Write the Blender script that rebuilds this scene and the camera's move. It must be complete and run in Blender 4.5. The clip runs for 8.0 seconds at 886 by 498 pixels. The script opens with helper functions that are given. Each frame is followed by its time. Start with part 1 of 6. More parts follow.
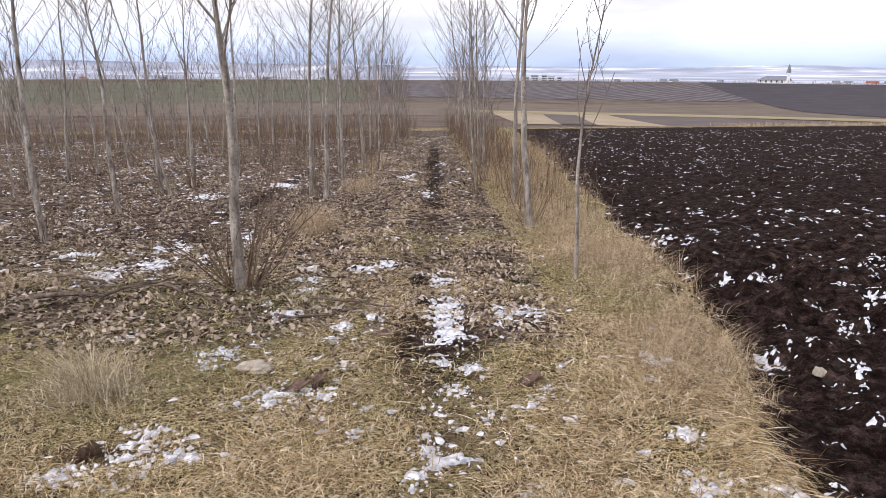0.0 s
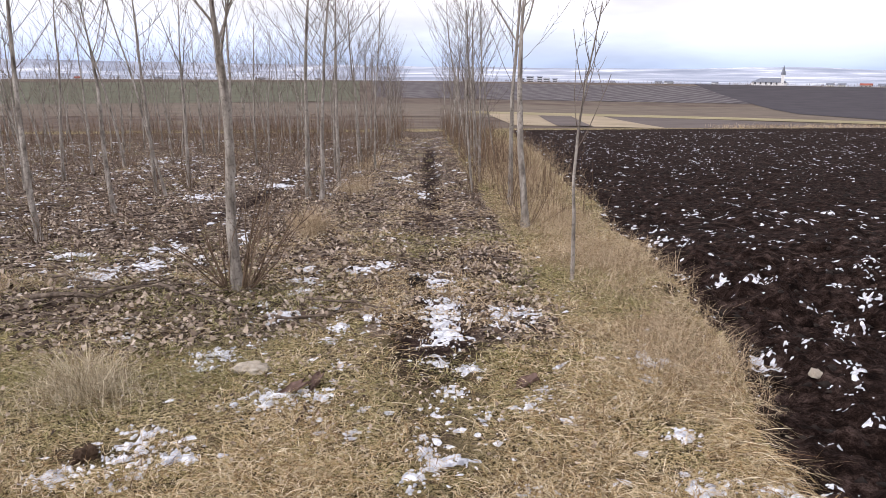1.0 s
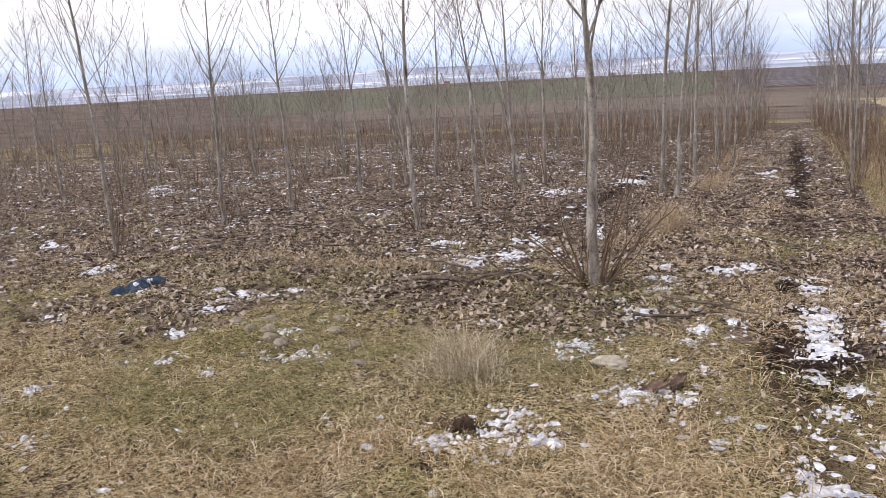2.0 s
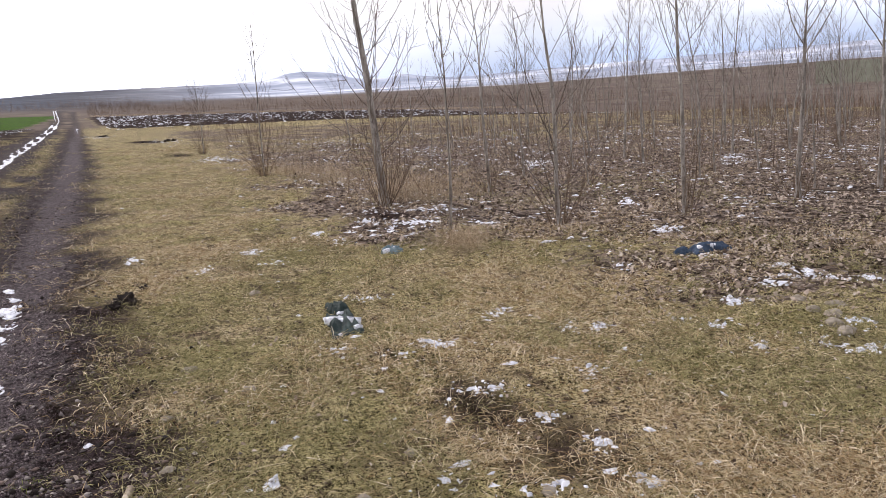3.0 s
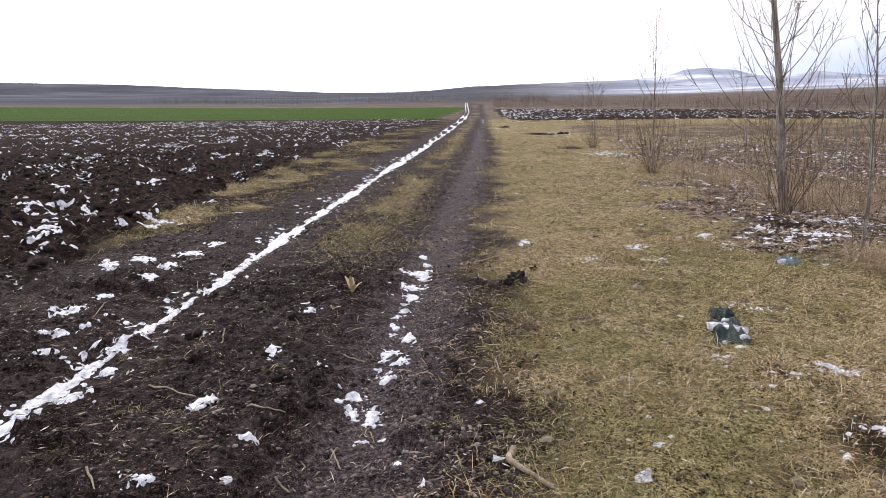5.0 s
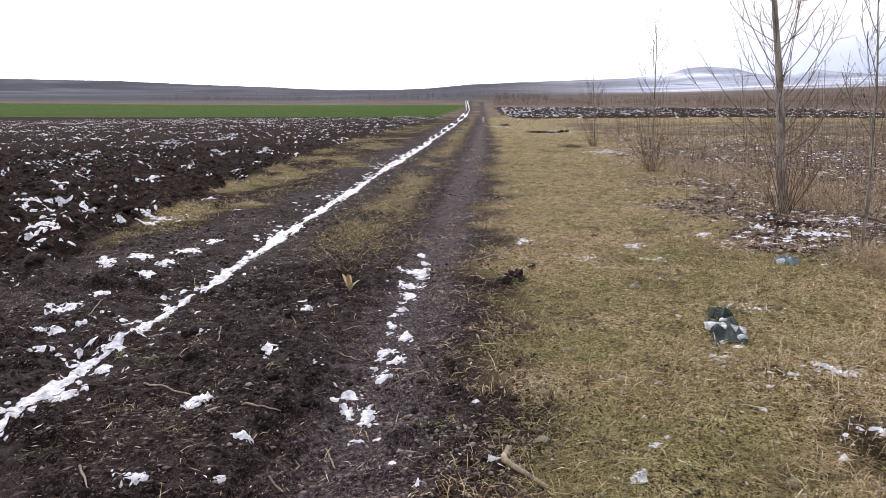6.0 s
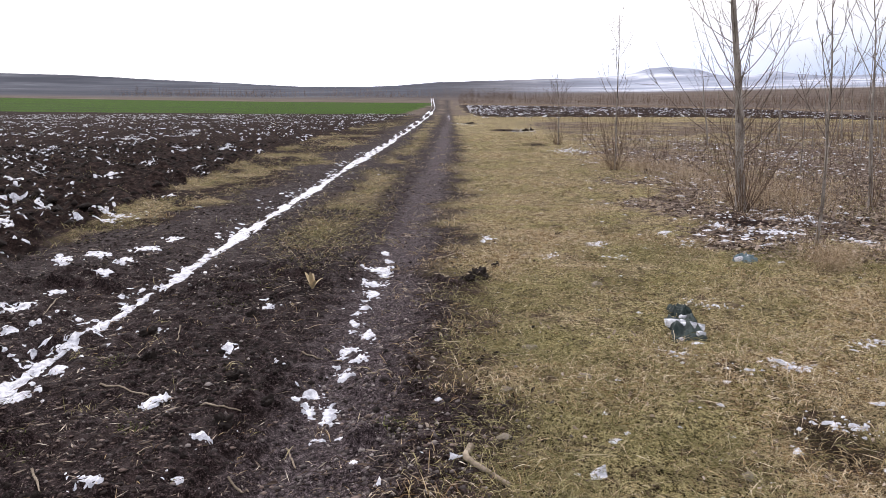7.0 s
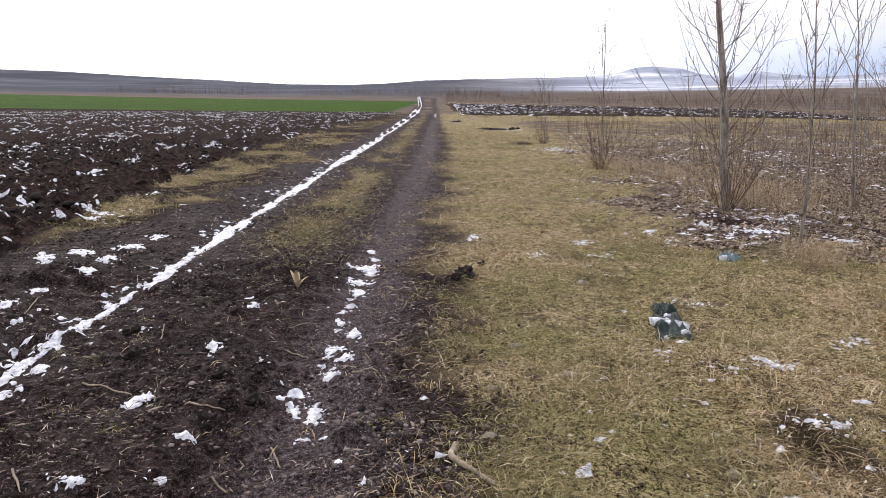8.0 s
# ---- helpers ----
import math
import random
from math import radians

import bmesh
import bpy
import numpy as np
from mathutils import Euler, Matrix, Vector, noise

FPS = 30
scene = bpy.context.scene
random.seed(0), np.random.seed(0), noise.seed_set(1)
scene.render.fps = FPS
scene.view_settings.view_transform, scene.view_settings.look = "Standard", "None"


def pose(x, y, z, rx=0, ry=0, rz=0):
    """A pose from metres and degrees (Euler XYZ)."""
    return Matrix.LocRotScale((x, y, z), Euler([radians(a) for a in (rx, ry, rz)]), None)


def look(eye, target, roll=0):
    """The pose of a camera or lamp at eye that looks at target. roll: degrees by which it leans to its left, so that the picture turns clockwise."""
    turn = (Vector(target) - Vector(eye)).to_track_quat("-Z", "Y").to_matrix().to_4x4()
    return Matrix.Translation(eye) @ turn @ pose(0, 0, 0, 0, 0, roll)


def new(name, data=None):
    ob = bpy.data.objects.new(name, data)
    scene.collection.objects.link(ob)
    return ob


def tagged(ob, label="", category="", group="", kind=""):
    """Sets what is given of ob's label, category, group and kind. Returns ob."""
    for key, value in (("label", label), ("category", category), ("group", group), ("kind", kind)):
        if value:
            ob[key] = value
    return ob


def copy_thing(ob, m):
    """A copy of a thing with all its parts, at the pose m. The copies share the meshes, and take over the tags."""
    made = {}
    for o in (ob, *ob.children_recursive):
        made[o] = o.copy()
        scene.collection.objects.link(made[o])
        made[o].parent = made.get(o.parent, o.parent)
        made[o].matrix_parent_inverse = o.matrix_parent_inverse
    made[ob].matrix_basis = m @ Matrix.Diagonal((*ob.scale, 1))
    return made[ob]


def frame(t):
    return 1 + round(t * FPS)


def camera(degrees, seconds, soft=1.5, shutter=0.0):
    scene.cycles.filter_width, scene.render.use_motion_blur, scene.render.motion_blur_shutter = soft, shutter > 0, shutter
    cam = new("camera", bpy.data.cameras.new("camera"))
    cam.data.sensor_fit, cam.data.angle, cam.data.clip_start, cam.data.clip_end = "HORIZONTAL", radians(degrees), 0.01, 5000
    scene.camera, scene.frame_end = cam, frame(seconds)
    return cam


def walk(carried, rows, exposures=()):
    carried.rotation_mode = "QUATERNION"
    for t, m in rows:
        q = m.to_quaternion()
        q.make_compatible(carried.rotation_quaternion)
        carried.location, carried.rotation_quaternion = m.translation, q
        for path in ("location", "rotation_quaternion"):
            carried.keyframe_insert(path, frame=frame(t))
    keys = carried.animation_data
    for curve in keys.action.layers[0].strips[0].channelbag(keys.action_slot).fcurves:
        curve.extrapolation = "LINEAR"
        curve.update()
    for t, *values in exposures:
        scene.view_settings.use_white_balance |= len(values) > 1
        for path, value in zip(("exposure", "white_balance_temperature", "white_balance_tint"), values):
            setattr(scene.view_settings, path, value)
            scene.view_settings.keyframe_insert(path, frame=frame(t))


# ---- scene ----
# ---------------- camera ----------------
cam = camera(60.5, 8.0, soft=0.6)
PATH = [
    (0, 0.000, 0.000, 1.502, 76.49, -0.24, -0.78),
    (0.5, 0.000, 0.003, 1.502, 76.53, -0.31, -0.99),
    (1, -0.012, 0.001, 1.503, 76.56, -0.43, -1.11),
    (1.1, -0.016, 0.006, 1.503, 76.52, -0.45, -1.10),
    (1.2, -0.030, 0.008, 1.502, 76.51, -0.30, -0.55),
    (1.3, -0.054, 0.006, 1.502, 76.51, 0.01, 0.85),
    (1.4, -0.075, 0.001, 1.502, 76.54, 0.42, 2.95),
    (1.5, -0.092, -0.002, 1.504, 76.57, 0.93, 5.87),
    (1.7, -0.122, -0.005, 1.504, 76.67, 1.95, 12.26),
    (2.8, -0.145, -0.048, 1.486, 77.10, 4.33, 59.17),
    (3, -0.142, -0.062, 1.484, 77.33, 4.62, 65.48),
    (3.5, -0.145, -0.108, 1.477, 78.38, 4.83, 79.12),
    (4, -0.138, -0.147, 1.475, 79.04, 4.72, 88.90),
    (4.5, -0.119, -0.168, 1.479, 79.27, 4.03, 93.66),
    (6, -0.141, -0.148, 1.479, 79.02, 3.53, 94.04),
    (6.5, -0.146, -0.139, 1.479, 78.84, 3.21, 92.36),
    (7, -0.148, -0.133, 1.478, 78.71, 3.02, 91.48),
    (7.5, -0.153, -0.130, 1.476, 78.65, 2.86, 90.91),
    (8, -0.155, -0.129, 1.477, 78.54, 2.74, 90.50),
]
walk(cam, [(t, pose(x, y, z, rx, ry, rz)) for t, x, y, z, rx, ry, rz in PATH], [(0.0, 0.14, 6500, 19), (1.6, 0.15, 6500, 19), (3.2, 0.10, 6500, 19), (8.0, 0.08, 6500, 19)])

# ---------------- world and sun ----------------
SUN_AZ, SUN_EL = -118.0, 32.0  # degrees: compass from +y to +x, height
world = bpy.data.worlds.new("world")
scene.world = world
world.use_nodes = True
wn, wl = world.node_tree.nodes, world.node_tree.links
wn.clear()
w_out, w_bg = wn.new("ShaderNodeOutputWorld"), wn.new("ShaderNodeBackground")
w_sky = wn.new("ShaderNodeTexSky")
w_sky.sky_type, w_sky.sun_disc = "NISHITA", False
w_sky.sun_elevation, w_sky.sun_rotation = radians(SUN_EL), radians(SUN_AZ)
w_dim = wn.new("ShaderNodeVectorMath"); w_dim.operation = "SCALE"; w_dim.inputs["Scale"].default_value = 0.1
w_geo, w_sep = wn.new("ShaderNodeTexCoord"), wn.new("ShaderNodeSeparateXYZ")
w_ramp = wn.new("ShaderNodeValToRGB")
el = w_ramp.color_ramp.elements
el[0].position, el[0].color = 0.0, (0.50, 0.65, 0.90, 1)
el[1].position, el[1].color = 1.0, (0.97, 0.98, 1.0, 1)
for p_, c_ in ((0.012, (0.55, 0.69, 0.93, 1)), (0.045, (0.78, 0.87, 1.0, 1)), (0.085, (1.0, 1.0, 1.02, 1)), (0.35, (1.02, 1.02, 1.03, 1))):
    e_ = w_ramp.color_ramp.elements.new(p_); e_.color = c_
w_noise = wn.new("ShaderNodeTexNoise")
w_noise.inputs["Scale"].default_value, w_noise.inputs["Detail"].default_value = 3.2, 5.0
w_nm = wn.new("ShaderNodeMapping"); w_nm.inputs["Scale"].default_value = (1, 1, 4.5)
w_cr = wn.new("ShaderNodeMapRange")
w_cr.inputs["From Min"].default_value, w_cr.inputs["From Max"].default_value = 0.35, 0.62
w_cr.inputs["To Min"].default_value, w_cr.inputs["To Max"].default_value = 0.66, 1.02
w_mul = wn.new("ShaderNodeVectorMath"); w_mul.operation = "SCALE"
w_mix = wn.new("ShaderNodeMix"); w_mix.data_type = "RGBA"; w_mix.inputs["Factor"].default_value = 0.88
# glow of the veiled sun
w_dot = wn.new("ShaderNodeVectorMath"); w_dot.operation = "DOT_PRODUCT"
w_dot.inputs[1].default_value = (math.cos(radians(SUN_EL)) * math.sin(radians(SUN_AZ)), math.cos(radians(SUN_EL)) * math.cos(radians(SUN_AZ)), math.sin(radians(SUN_EL)))
w_gr = wn.new("ShaderNodeMapRange")
w_gr.inputs["From Min"].default_value, w_gr.inputs["From Max"].default_value = 0.45, 1.0
w_gr.inputs["To Min"].default_value, w_gr.inputs["To Max"].default_value = 0.0, 0.75
w_add = wn.new("ShaderNodeVectorMath"); w_add.operation = "ADD"
wl.new(w_geo.outputs["Generated"], w_sep.inputs[0])
wl.new(w_sep.outputs["Z"], w_ramp.inputs[0])
wl.new(w_geo.outputs["Generated"], w_nm.inputs[0])
wl.new(w_nm.outputs[0], w_noise.inputs["Vector"])
wl.new(w_noise.outputs[0], w_cr.inputs[0])
wl.new(w_ramp.outputs[0], w_mul.inputs[0])
wl.new(w_cr.outputs[0], w_mul.inputs["Scale"])
wl.new(w_sky.outputs[0], w_dim.inputs[0])
wl.new(w_dim.outputs[0], w_mix.inputs["A"])
wl.new(w_mul.outputs[0], w_mix.inputs["B"])
wl.new(w_geo.outputs["Generated"], w_dot.inputs[0])
wl.new(w_dot.outputs["Value"], w_gr.inputs[0])
wl.new(w_mix.outputs["Result"], w_add.inputs[0])
wl.new(w_gr.outputs[0], w_add.inputs[1])
# a grey cloud bank over the plantation
w_cd = wn.new("ShaderNodeVectorMath"); w_cd.operation = "DOT_PRODUCT"
w_cd.inputs[1].default_value = (math.cos(radians(12)) * math.sin(radians(-64)), math.cos(radians(12)) * math.cos(radians(-64)), math.sin(radians(12)))
w_cm = wn.new("ShaderNodeMath"); w_cm.operation = "MULTIPLY_ADD"; w_cm.inputs[1].default_value = 0.10
w_cs = wn.new("ShaderNodeMapRange"); w_cs.interpolation_type = "SMOOTHSTEP"
w_cs.inputs["From Min"].default_value, w_cs.inputs["From Max"].default_value = 1.016, 1.046
w_cs.inputs["To Min"].default_value, w_cs.inputs["To Max"].default_value = 1.0, 0.76
w_cv = wn.new("ShaderNodeVectorMath"); w_cv.operation = "SCALE"
wl.new(w_geo.outputs["Generated"], w_cd.inputs[0])
wl.new(w_noise.outputs[0], w_cm.inputs[0])
wl.new(w_cd.outputs["Value"], w_cm.inputs[2])
wl.new(w_cm.outputs[0], w_cs.inputs[0])
wl.new(w_add.outputs[0], w_cv.inputs[0])
wl.new(w_cs.outputs[0], w_cv.inputs["Scale"])
wl.new(w_cv.outputs[0], w_bg.inputs[0])
w_bg.inputs["Strength"].default_value = 1.3
wl.new(w_bg.outputs[0], w_out.inputs[0])

sun_data = bpy.data.lights.new("sun", "SUN")
sun_data.energy, sun_data.angle, sun_data.color = 1.3, radians(25), (1.0, 0.96, 0.9)
sun = new("sun", sun_data)
_a, _e = radians(SUN_AZ), radians(SUN_EL)
sun.matrix_world = look((50 * math.sin(_a) * math.cos(_e), 50 * math.cos(_a) * math.cos(_e), 50 * math.sin(_e)), (0, 0, 0))


# ---------------- small helpers ----------------
rng = np.random.default_rng(7)


def mat(name, rough=0.9, spec=0.2):
    m = bpy.data.materials.new(name)
    m.use_nodes = True
    b = m.node_tree.nodes["Principled BSDF"]
    b.inputs["Roughness"].default_value = rough
    b.inputs["Specular IOR Level"].default_value = spec
    return m, m.node_tree.nodes, m.node_tree.links, b


def ramp(nt, links, src, stops):
    r = nt.new("ShaderNodeValToRGB")
    els = r.color_ramp.elements
    els[0].position, els[0].color = stops[0][0], (*stops[0][1], 1)
    els[1].position, els[1].color = stops[-1][0], (*stops[-1][1], 1)
    for p, c in stops[1:-1]:
        e = els.new(p)
        e.color = (*c, 1)
    links.new(src, r.inputs[0])
    return r.outputs[0]


def noise_tex(nt, links, vec, scale, detail=4.0, rough=0.55):
    n = nt.new("ShaderNodeTexNoise")
    n.inputs["Scale"].default_value, n.inputs["Detail"].default_value, n.inputs["Roughness"].default_value = scale, detail, rough
    if vec is not None:
        links.new(vec, n.inputs["Vector"])
    return n.outputs[0]


def math_node(nt, links, op, a, b=None, clamp=False):
    m = nt.new("ShaderNodeMath")
    m.operation, m.use_clamp = op, clamp
    for i, v in enumerate((a, b)):
        if v is None:
            continue
        if isinstance(v, (int, float)):
            m.inputs[i].default_value = v
        else:
            links.new(v, m.inputs[i])
    return m.outputs[0]


def mix_col(nt, links, f, a, b):
    m = nt.new("ShaderNodeMix")
    m.data_type = "RGBA"
    for key, v in (("Factor", f), ("A", a), ("B", b)):
        if isinstance(v, (int, float)):
            m.inputs[key].default_value = v
        elif isinstance(v, tuple):
            m.inputs[key].default_value = (*v, 1)
        else:
            links.new(v, m.inputs[key])
    return m.outputs["Result"]


def bump(nt, links, b, h, strength, dist):
    n = nt.new("ShaderNodeBump")
    n.inputs["Strength"].default_value, n.inputs["Distance"].default_value = strength, dist
    links.new(h, n.inputs["Height"])
    links.new(n.outputs[0], b.inputs["Normal"])


def mesh_np(name, verts, faces, material, smooth=False):
    """A mesh from an array of places and an array of triangles or quads."""
    me = bpy.data.meshes.new(name)
    verts, faces = np.asarray(verts, np.float32), np.asarray(faces, np.int32)
    k = faces.shape[1]
    me.vertices.add(len(verts))
    me.vertices.foreach_set("co", verts.ravel())
    me.loops.add(faces.size)
    me.loops.foreach_set("vertex_index", faces.ravel())
    me.polygons.add(len(faces))
    me.polygons.foreach_set("loop_start", np.arange(0, faces.size, k, dtype=np.int32))
    if smooth:
        me.polygons.foreach_set("use_smooth", np.ones(len(faces), bool))
    me.update(calc_edges=True)
    if material:
        me.materials.append(material)
    return me


class Soup:
    """Gathers pieces of geometry for one mesh."""

    def __init__(self):
        self.v, self.f, self.n = [], [], 0

    def add(self, v, f):
        self.v.append(np.asarray(v, float))
        self.f.append(np.asarray(f, int) + self.n)
        self.n += len(v)

    def mesh(self, name, material, smooth=False):
        return mesh_np(name, np.concatenate(self.v), np.concatenate(self.f), material, smooth)


def part(name, me, parent, label=""):
    ob = new(name, me)
    ob.parent = parent
    return tagged(ob, label) if label else ob


def sstep(a, b, x):
    t = np.clip((x - a) / (b - a), 0, 1)
    return t * t * (3 - 2 * t)


_tab = np.random.default_rng(3).random((256, 256))


def vnoise(x, y, seed=0):
    """Smooth value noise, 0 to 1, one cell a unit."""
    x, y = np.asarray(x, float) + seed * 17.31, np.asarray(y, float) + seed * 9.77
    i, j = np.floor(x).astype(np.int64), np.floor(y).astype(np.int64)
    u, v = x - i, y - j
    u, v = u * u * (3 - 2 * u), v * v * (3 - 2 * v)
    i0, i1, j0, j1 = i % 256, (i + 1) % 256, j % 256, (j + 1) % 256
    return (_tab[i0, j0] * (1 - u) + _tab[i1, j0] * u) * (1 - v) + (_tab[i0, j1] * (1 - u) + _tab[i1, j1] * u) * v


def fbm(x, y, octaves=4, seed=0):
    t, a, s = 0.0, 0.5, 0.0
    for o in range(octaves):
        t = t + a * vnoise(x * 2 ** o, y * 2 ** o, seed + o)
        s += a
        a *= 0.5
    return t / s


# ---------------- the lie of the land ----------------
GX, GY = math.tan(radians(0.7)), -math.tan(radians(3.0))
R_KNOTS = np.log(np.array([100.0, 200, 300, 450, 800, 1100, 2600, 3800, 4400]))
AZ_KNOTS = np.array([-180.0, -125, -105, -90, -77, -60, -40, 40, 90, 180])
EL = np.array([
    [2.2, 2.6, 2.7, 2.7, 2.8, 2.9, 3.0, 3.0, 2.5],
    [0.35, 1.15, 1.55, 1.75, 1.9, 2.1, 2.4, 2.6, 2.2],
    [-0.75, 0.0, 0.3, 0.5, 0.7, 0.9, 1.2, 1.5, 1.2],
    [-1.5, -0.9, -0.6, -0.4, 0.0, 0.2, 0.6, 0.9, 0.6],
    [-2.2, -1.8, -1.4, -1.1, -0.7, -0.4, 0.0, 0.2, 0.1],
    [-3.4, -3.0, -2.6, -2.0, -0.9, -0.9, -0.5, -0.4, -0.4],
    [-4.8, -4.2, -3.5, -2.6, -0.9, -1.0, -0.6, -0.4, -0.4],
    [-5.0, -4.2, -3.5, -2.7, -1.05, -1.1, -0.6, -0.4, -0.4],
    [-0.3, 0.0, 0.2, 0.3, 0.4, 0.5, 0.5, 0.5, 0.3],
    [2.2, 2.6, 2.7, 2.7, 2.8, 2.9, 3.0, 3.0, 2.5],
])
RIDGE_AZ = np.array([-180, -125, -117, -111.6, -106.4, -101.6, -97.5, -92, -89.1, -85, -81, -78.6, -77.4, -76.6, -75.3, -73.4, -72.2, -71.3, -69.3, -68.9, -68, -67.2, -64.6, -54, -42, -32, -28, -18, 0, 10, 19, 23, 27, 30, 40, 90, 180.0])
RIDGE_EL = np.array([3.3, 3.3, 2.77, 2.25, 1.77, 1.29, 0.95, 1.11, 1.05, 0.95, 0.81, 0.84, 1.05, 1.26, 1.27, 1.0, 0.58, 0.43, 0.37, 0.57, 0.52, 0.33, 0.0, 0.12, 0.15, 0.2, 0.35, 0.22, 0.06, 0.02, 0.04, 0.18, 0.2, 0.04, 0.2, 0.6, 3.3])


def land(x, y):
    """The broad height of the land."""
    r = np.hypot(x, y) + 1e-6
    az = np.degrees(np.arctan2(x, y))
    plane = GX * x + GY * y
    lr = np.clip(np.log(r), R_KNOTS[0], R_KNOTS[-1])
    ia = np.clip(np.searchsorted(AZ_KNOTS, az) - 1, 0, len(AZ_KNOTS) - 2)
    ir = np.clip(np.searchsorted(R_KNOTS, lr) - 1, 0, len(R_KNOTS) - 2)
    u = (az - AZ_KNOTS[ia]) / (AZ_KNOTS[ia + 1] - AZ_KNOTS[ia])
    v = (lr - R_KNOTS[ir]) / (R_KNOTS[ir + 1] - R_KNOTS[ir])
    e = (EL[ia, ir] * (1 - u) + EL[ia + 1, ir] * u) * (1 - v) + (EL[ia, ir + 1] * (1 - u) + EL[ia + 1, ir + 1] * u) * v
    ridge = np.interp(az, RIDGE_AZ, RIDGE_EL) + 0.06 * (fbm(az * 0.9, az * 0 + 3.3, 4, 5) - 0.5)
    e = e + (ridge - e) * np.exp(-((r - 3900) / 420.0) ** 2)
    far = 1.5 + r * np.tan(np.radians(e))
    w = sstep(50, 105, np.maximum(y, 0.72 * r))
    return plane * (1 - w) + far * w


# ---------------- zones of the ground ----------------
def edge_east(y):
    """x of the edge of the ploughed field beside the lane."""
    e = np.where(y > 5, 2.12 + 0.075 * (y - 5), 2.12 - 0.28 * (5 - y))
    return e + 0.35 * (fbm(y * 0.9, y * 0 + 1.7, 3, 2) - 0.5)


def edge_south(x):
    """y of the edge of the ploughed field beyond the track."""
    d = np.maximum(-x - 6, -6.0)
    return -4.3 - 3.9 * (1 - np.exp(-d / 22.0)) + 0.45 * (fbm(x * 0.8, x * 0 + 4.1, 3, 3) - 0.5)


def road_shift(x):
    """How far the track swings aside, by distance along it."""
    return np.interp(x, [-640, -455, -175, -75, -33, -18, -4, 10], [-15.0, -6.8, -2.2, -0.9, -0.2, -0.03, 0.0, 0.1])


def left_rut(x):
    return np.interp(x, [-620, -211, -103, -48, -27, -17, -10, -3, 10], [-24.9, -8.3, -5.2, -3.72, -3.22, -3.02, -2.86, -2.66, -2.4])


def litter_edge(x):
    """y at which the leaf litter under the planted trees begins."""
    return np.interp(x, [-60, -30, -14, -11.3, -7.6, -7.0, -5.0, -4.0, -2.2, -1.2, 1.2], [4.5, 4.2, 3.4, 2.6, 3.2, 4.3, 4.6, 4.9, 4.6, 4.6, 5.2])


def zones(x, y):
    """Weights 0 to 1 of plough, road, litter, green crop, and how near the place lies."""
    x, y = np.asarray(x, float), np.asarray(y, float)
    p1 = sstep(-0.12, 0.12, x - edge_east(y)) * sstep(0.6, 1.2, y) * (1 - sstep(53, 56, y - 0.1 * x)) * (1 - sstep(140, 150, x))
    p2 = sstep(-0.12, 0.12, edge_south(x) - y) * sstep(-127, -124, x) * (1 - sstep(60, 70, x))
    p3 = sstep(-266, -256, x) * (1 - sstep(-97, -88, x + 9 * (fbm(y * 0.3, x * 0.1, 3, 9) - 0.5))) * sstep(2.2, 4.6, y - 0.02 * x + 2.5 * (fbm(x * 0.12, y * 0.2, 3, 19) - 0.5)) * (1 - sstep(100, 110, y))
    sh = road_shift(x)
    wob = 1.3 * (fbm(x * 1.1, y * 0.9, 5, 51) - 0.5)
    low = left_rut(x) - 1.05 + 1.6 * wob - 1.6 * (1 - sstep(6, 10, -x))
    road = sstep(-0.65, 0.65, (-0.30 + sh + wob) - y) * sstep(-0.45, 0.45, y - low) * sstep(-660, -630, x)
    road = road * (1 - 0.9 * np.exp(-((y - 0.5 * (left_rut(x) - 0.92 + sh)) / (0.42 + 0.004 * np.abs(x))) ** 2) * sstep(6, 11, -x) * sstep(0.34, 0.52, fbm(x * 0.6, y * 1.5, 3, 53)))
    lit = sstep(-1.5, 1.3, y - litter_edge(x) + 3.0 * (fbm(x * 0.8, y * 0.8, 3, 57) - 0.5)) * sstep(-78, -70, x) * (1 - sstep(0.75, 1.15, x)) * (1 - sstep(50, 54, y))
    lit = lit * (1 - 0.35 * sstep(18, 36, -x)) * (1 - 0.28 * sstep(0.47, 0.58, fbm(x * 0.55, y * 0.55, 3, 65)) * (1 - sstep(-4.6, -3.4, x)) * np.maximum(sstep(5.2, 6.2, y), sstep(12, 14, -x)))
    green = (1 - sstep(-128, -124, x)) * sstep(-0.5, 0.5, (-9.0 + 0.01 * x) - y) * sstep(-380, -340, x)
    return p1, p2, p3, road, lit, green


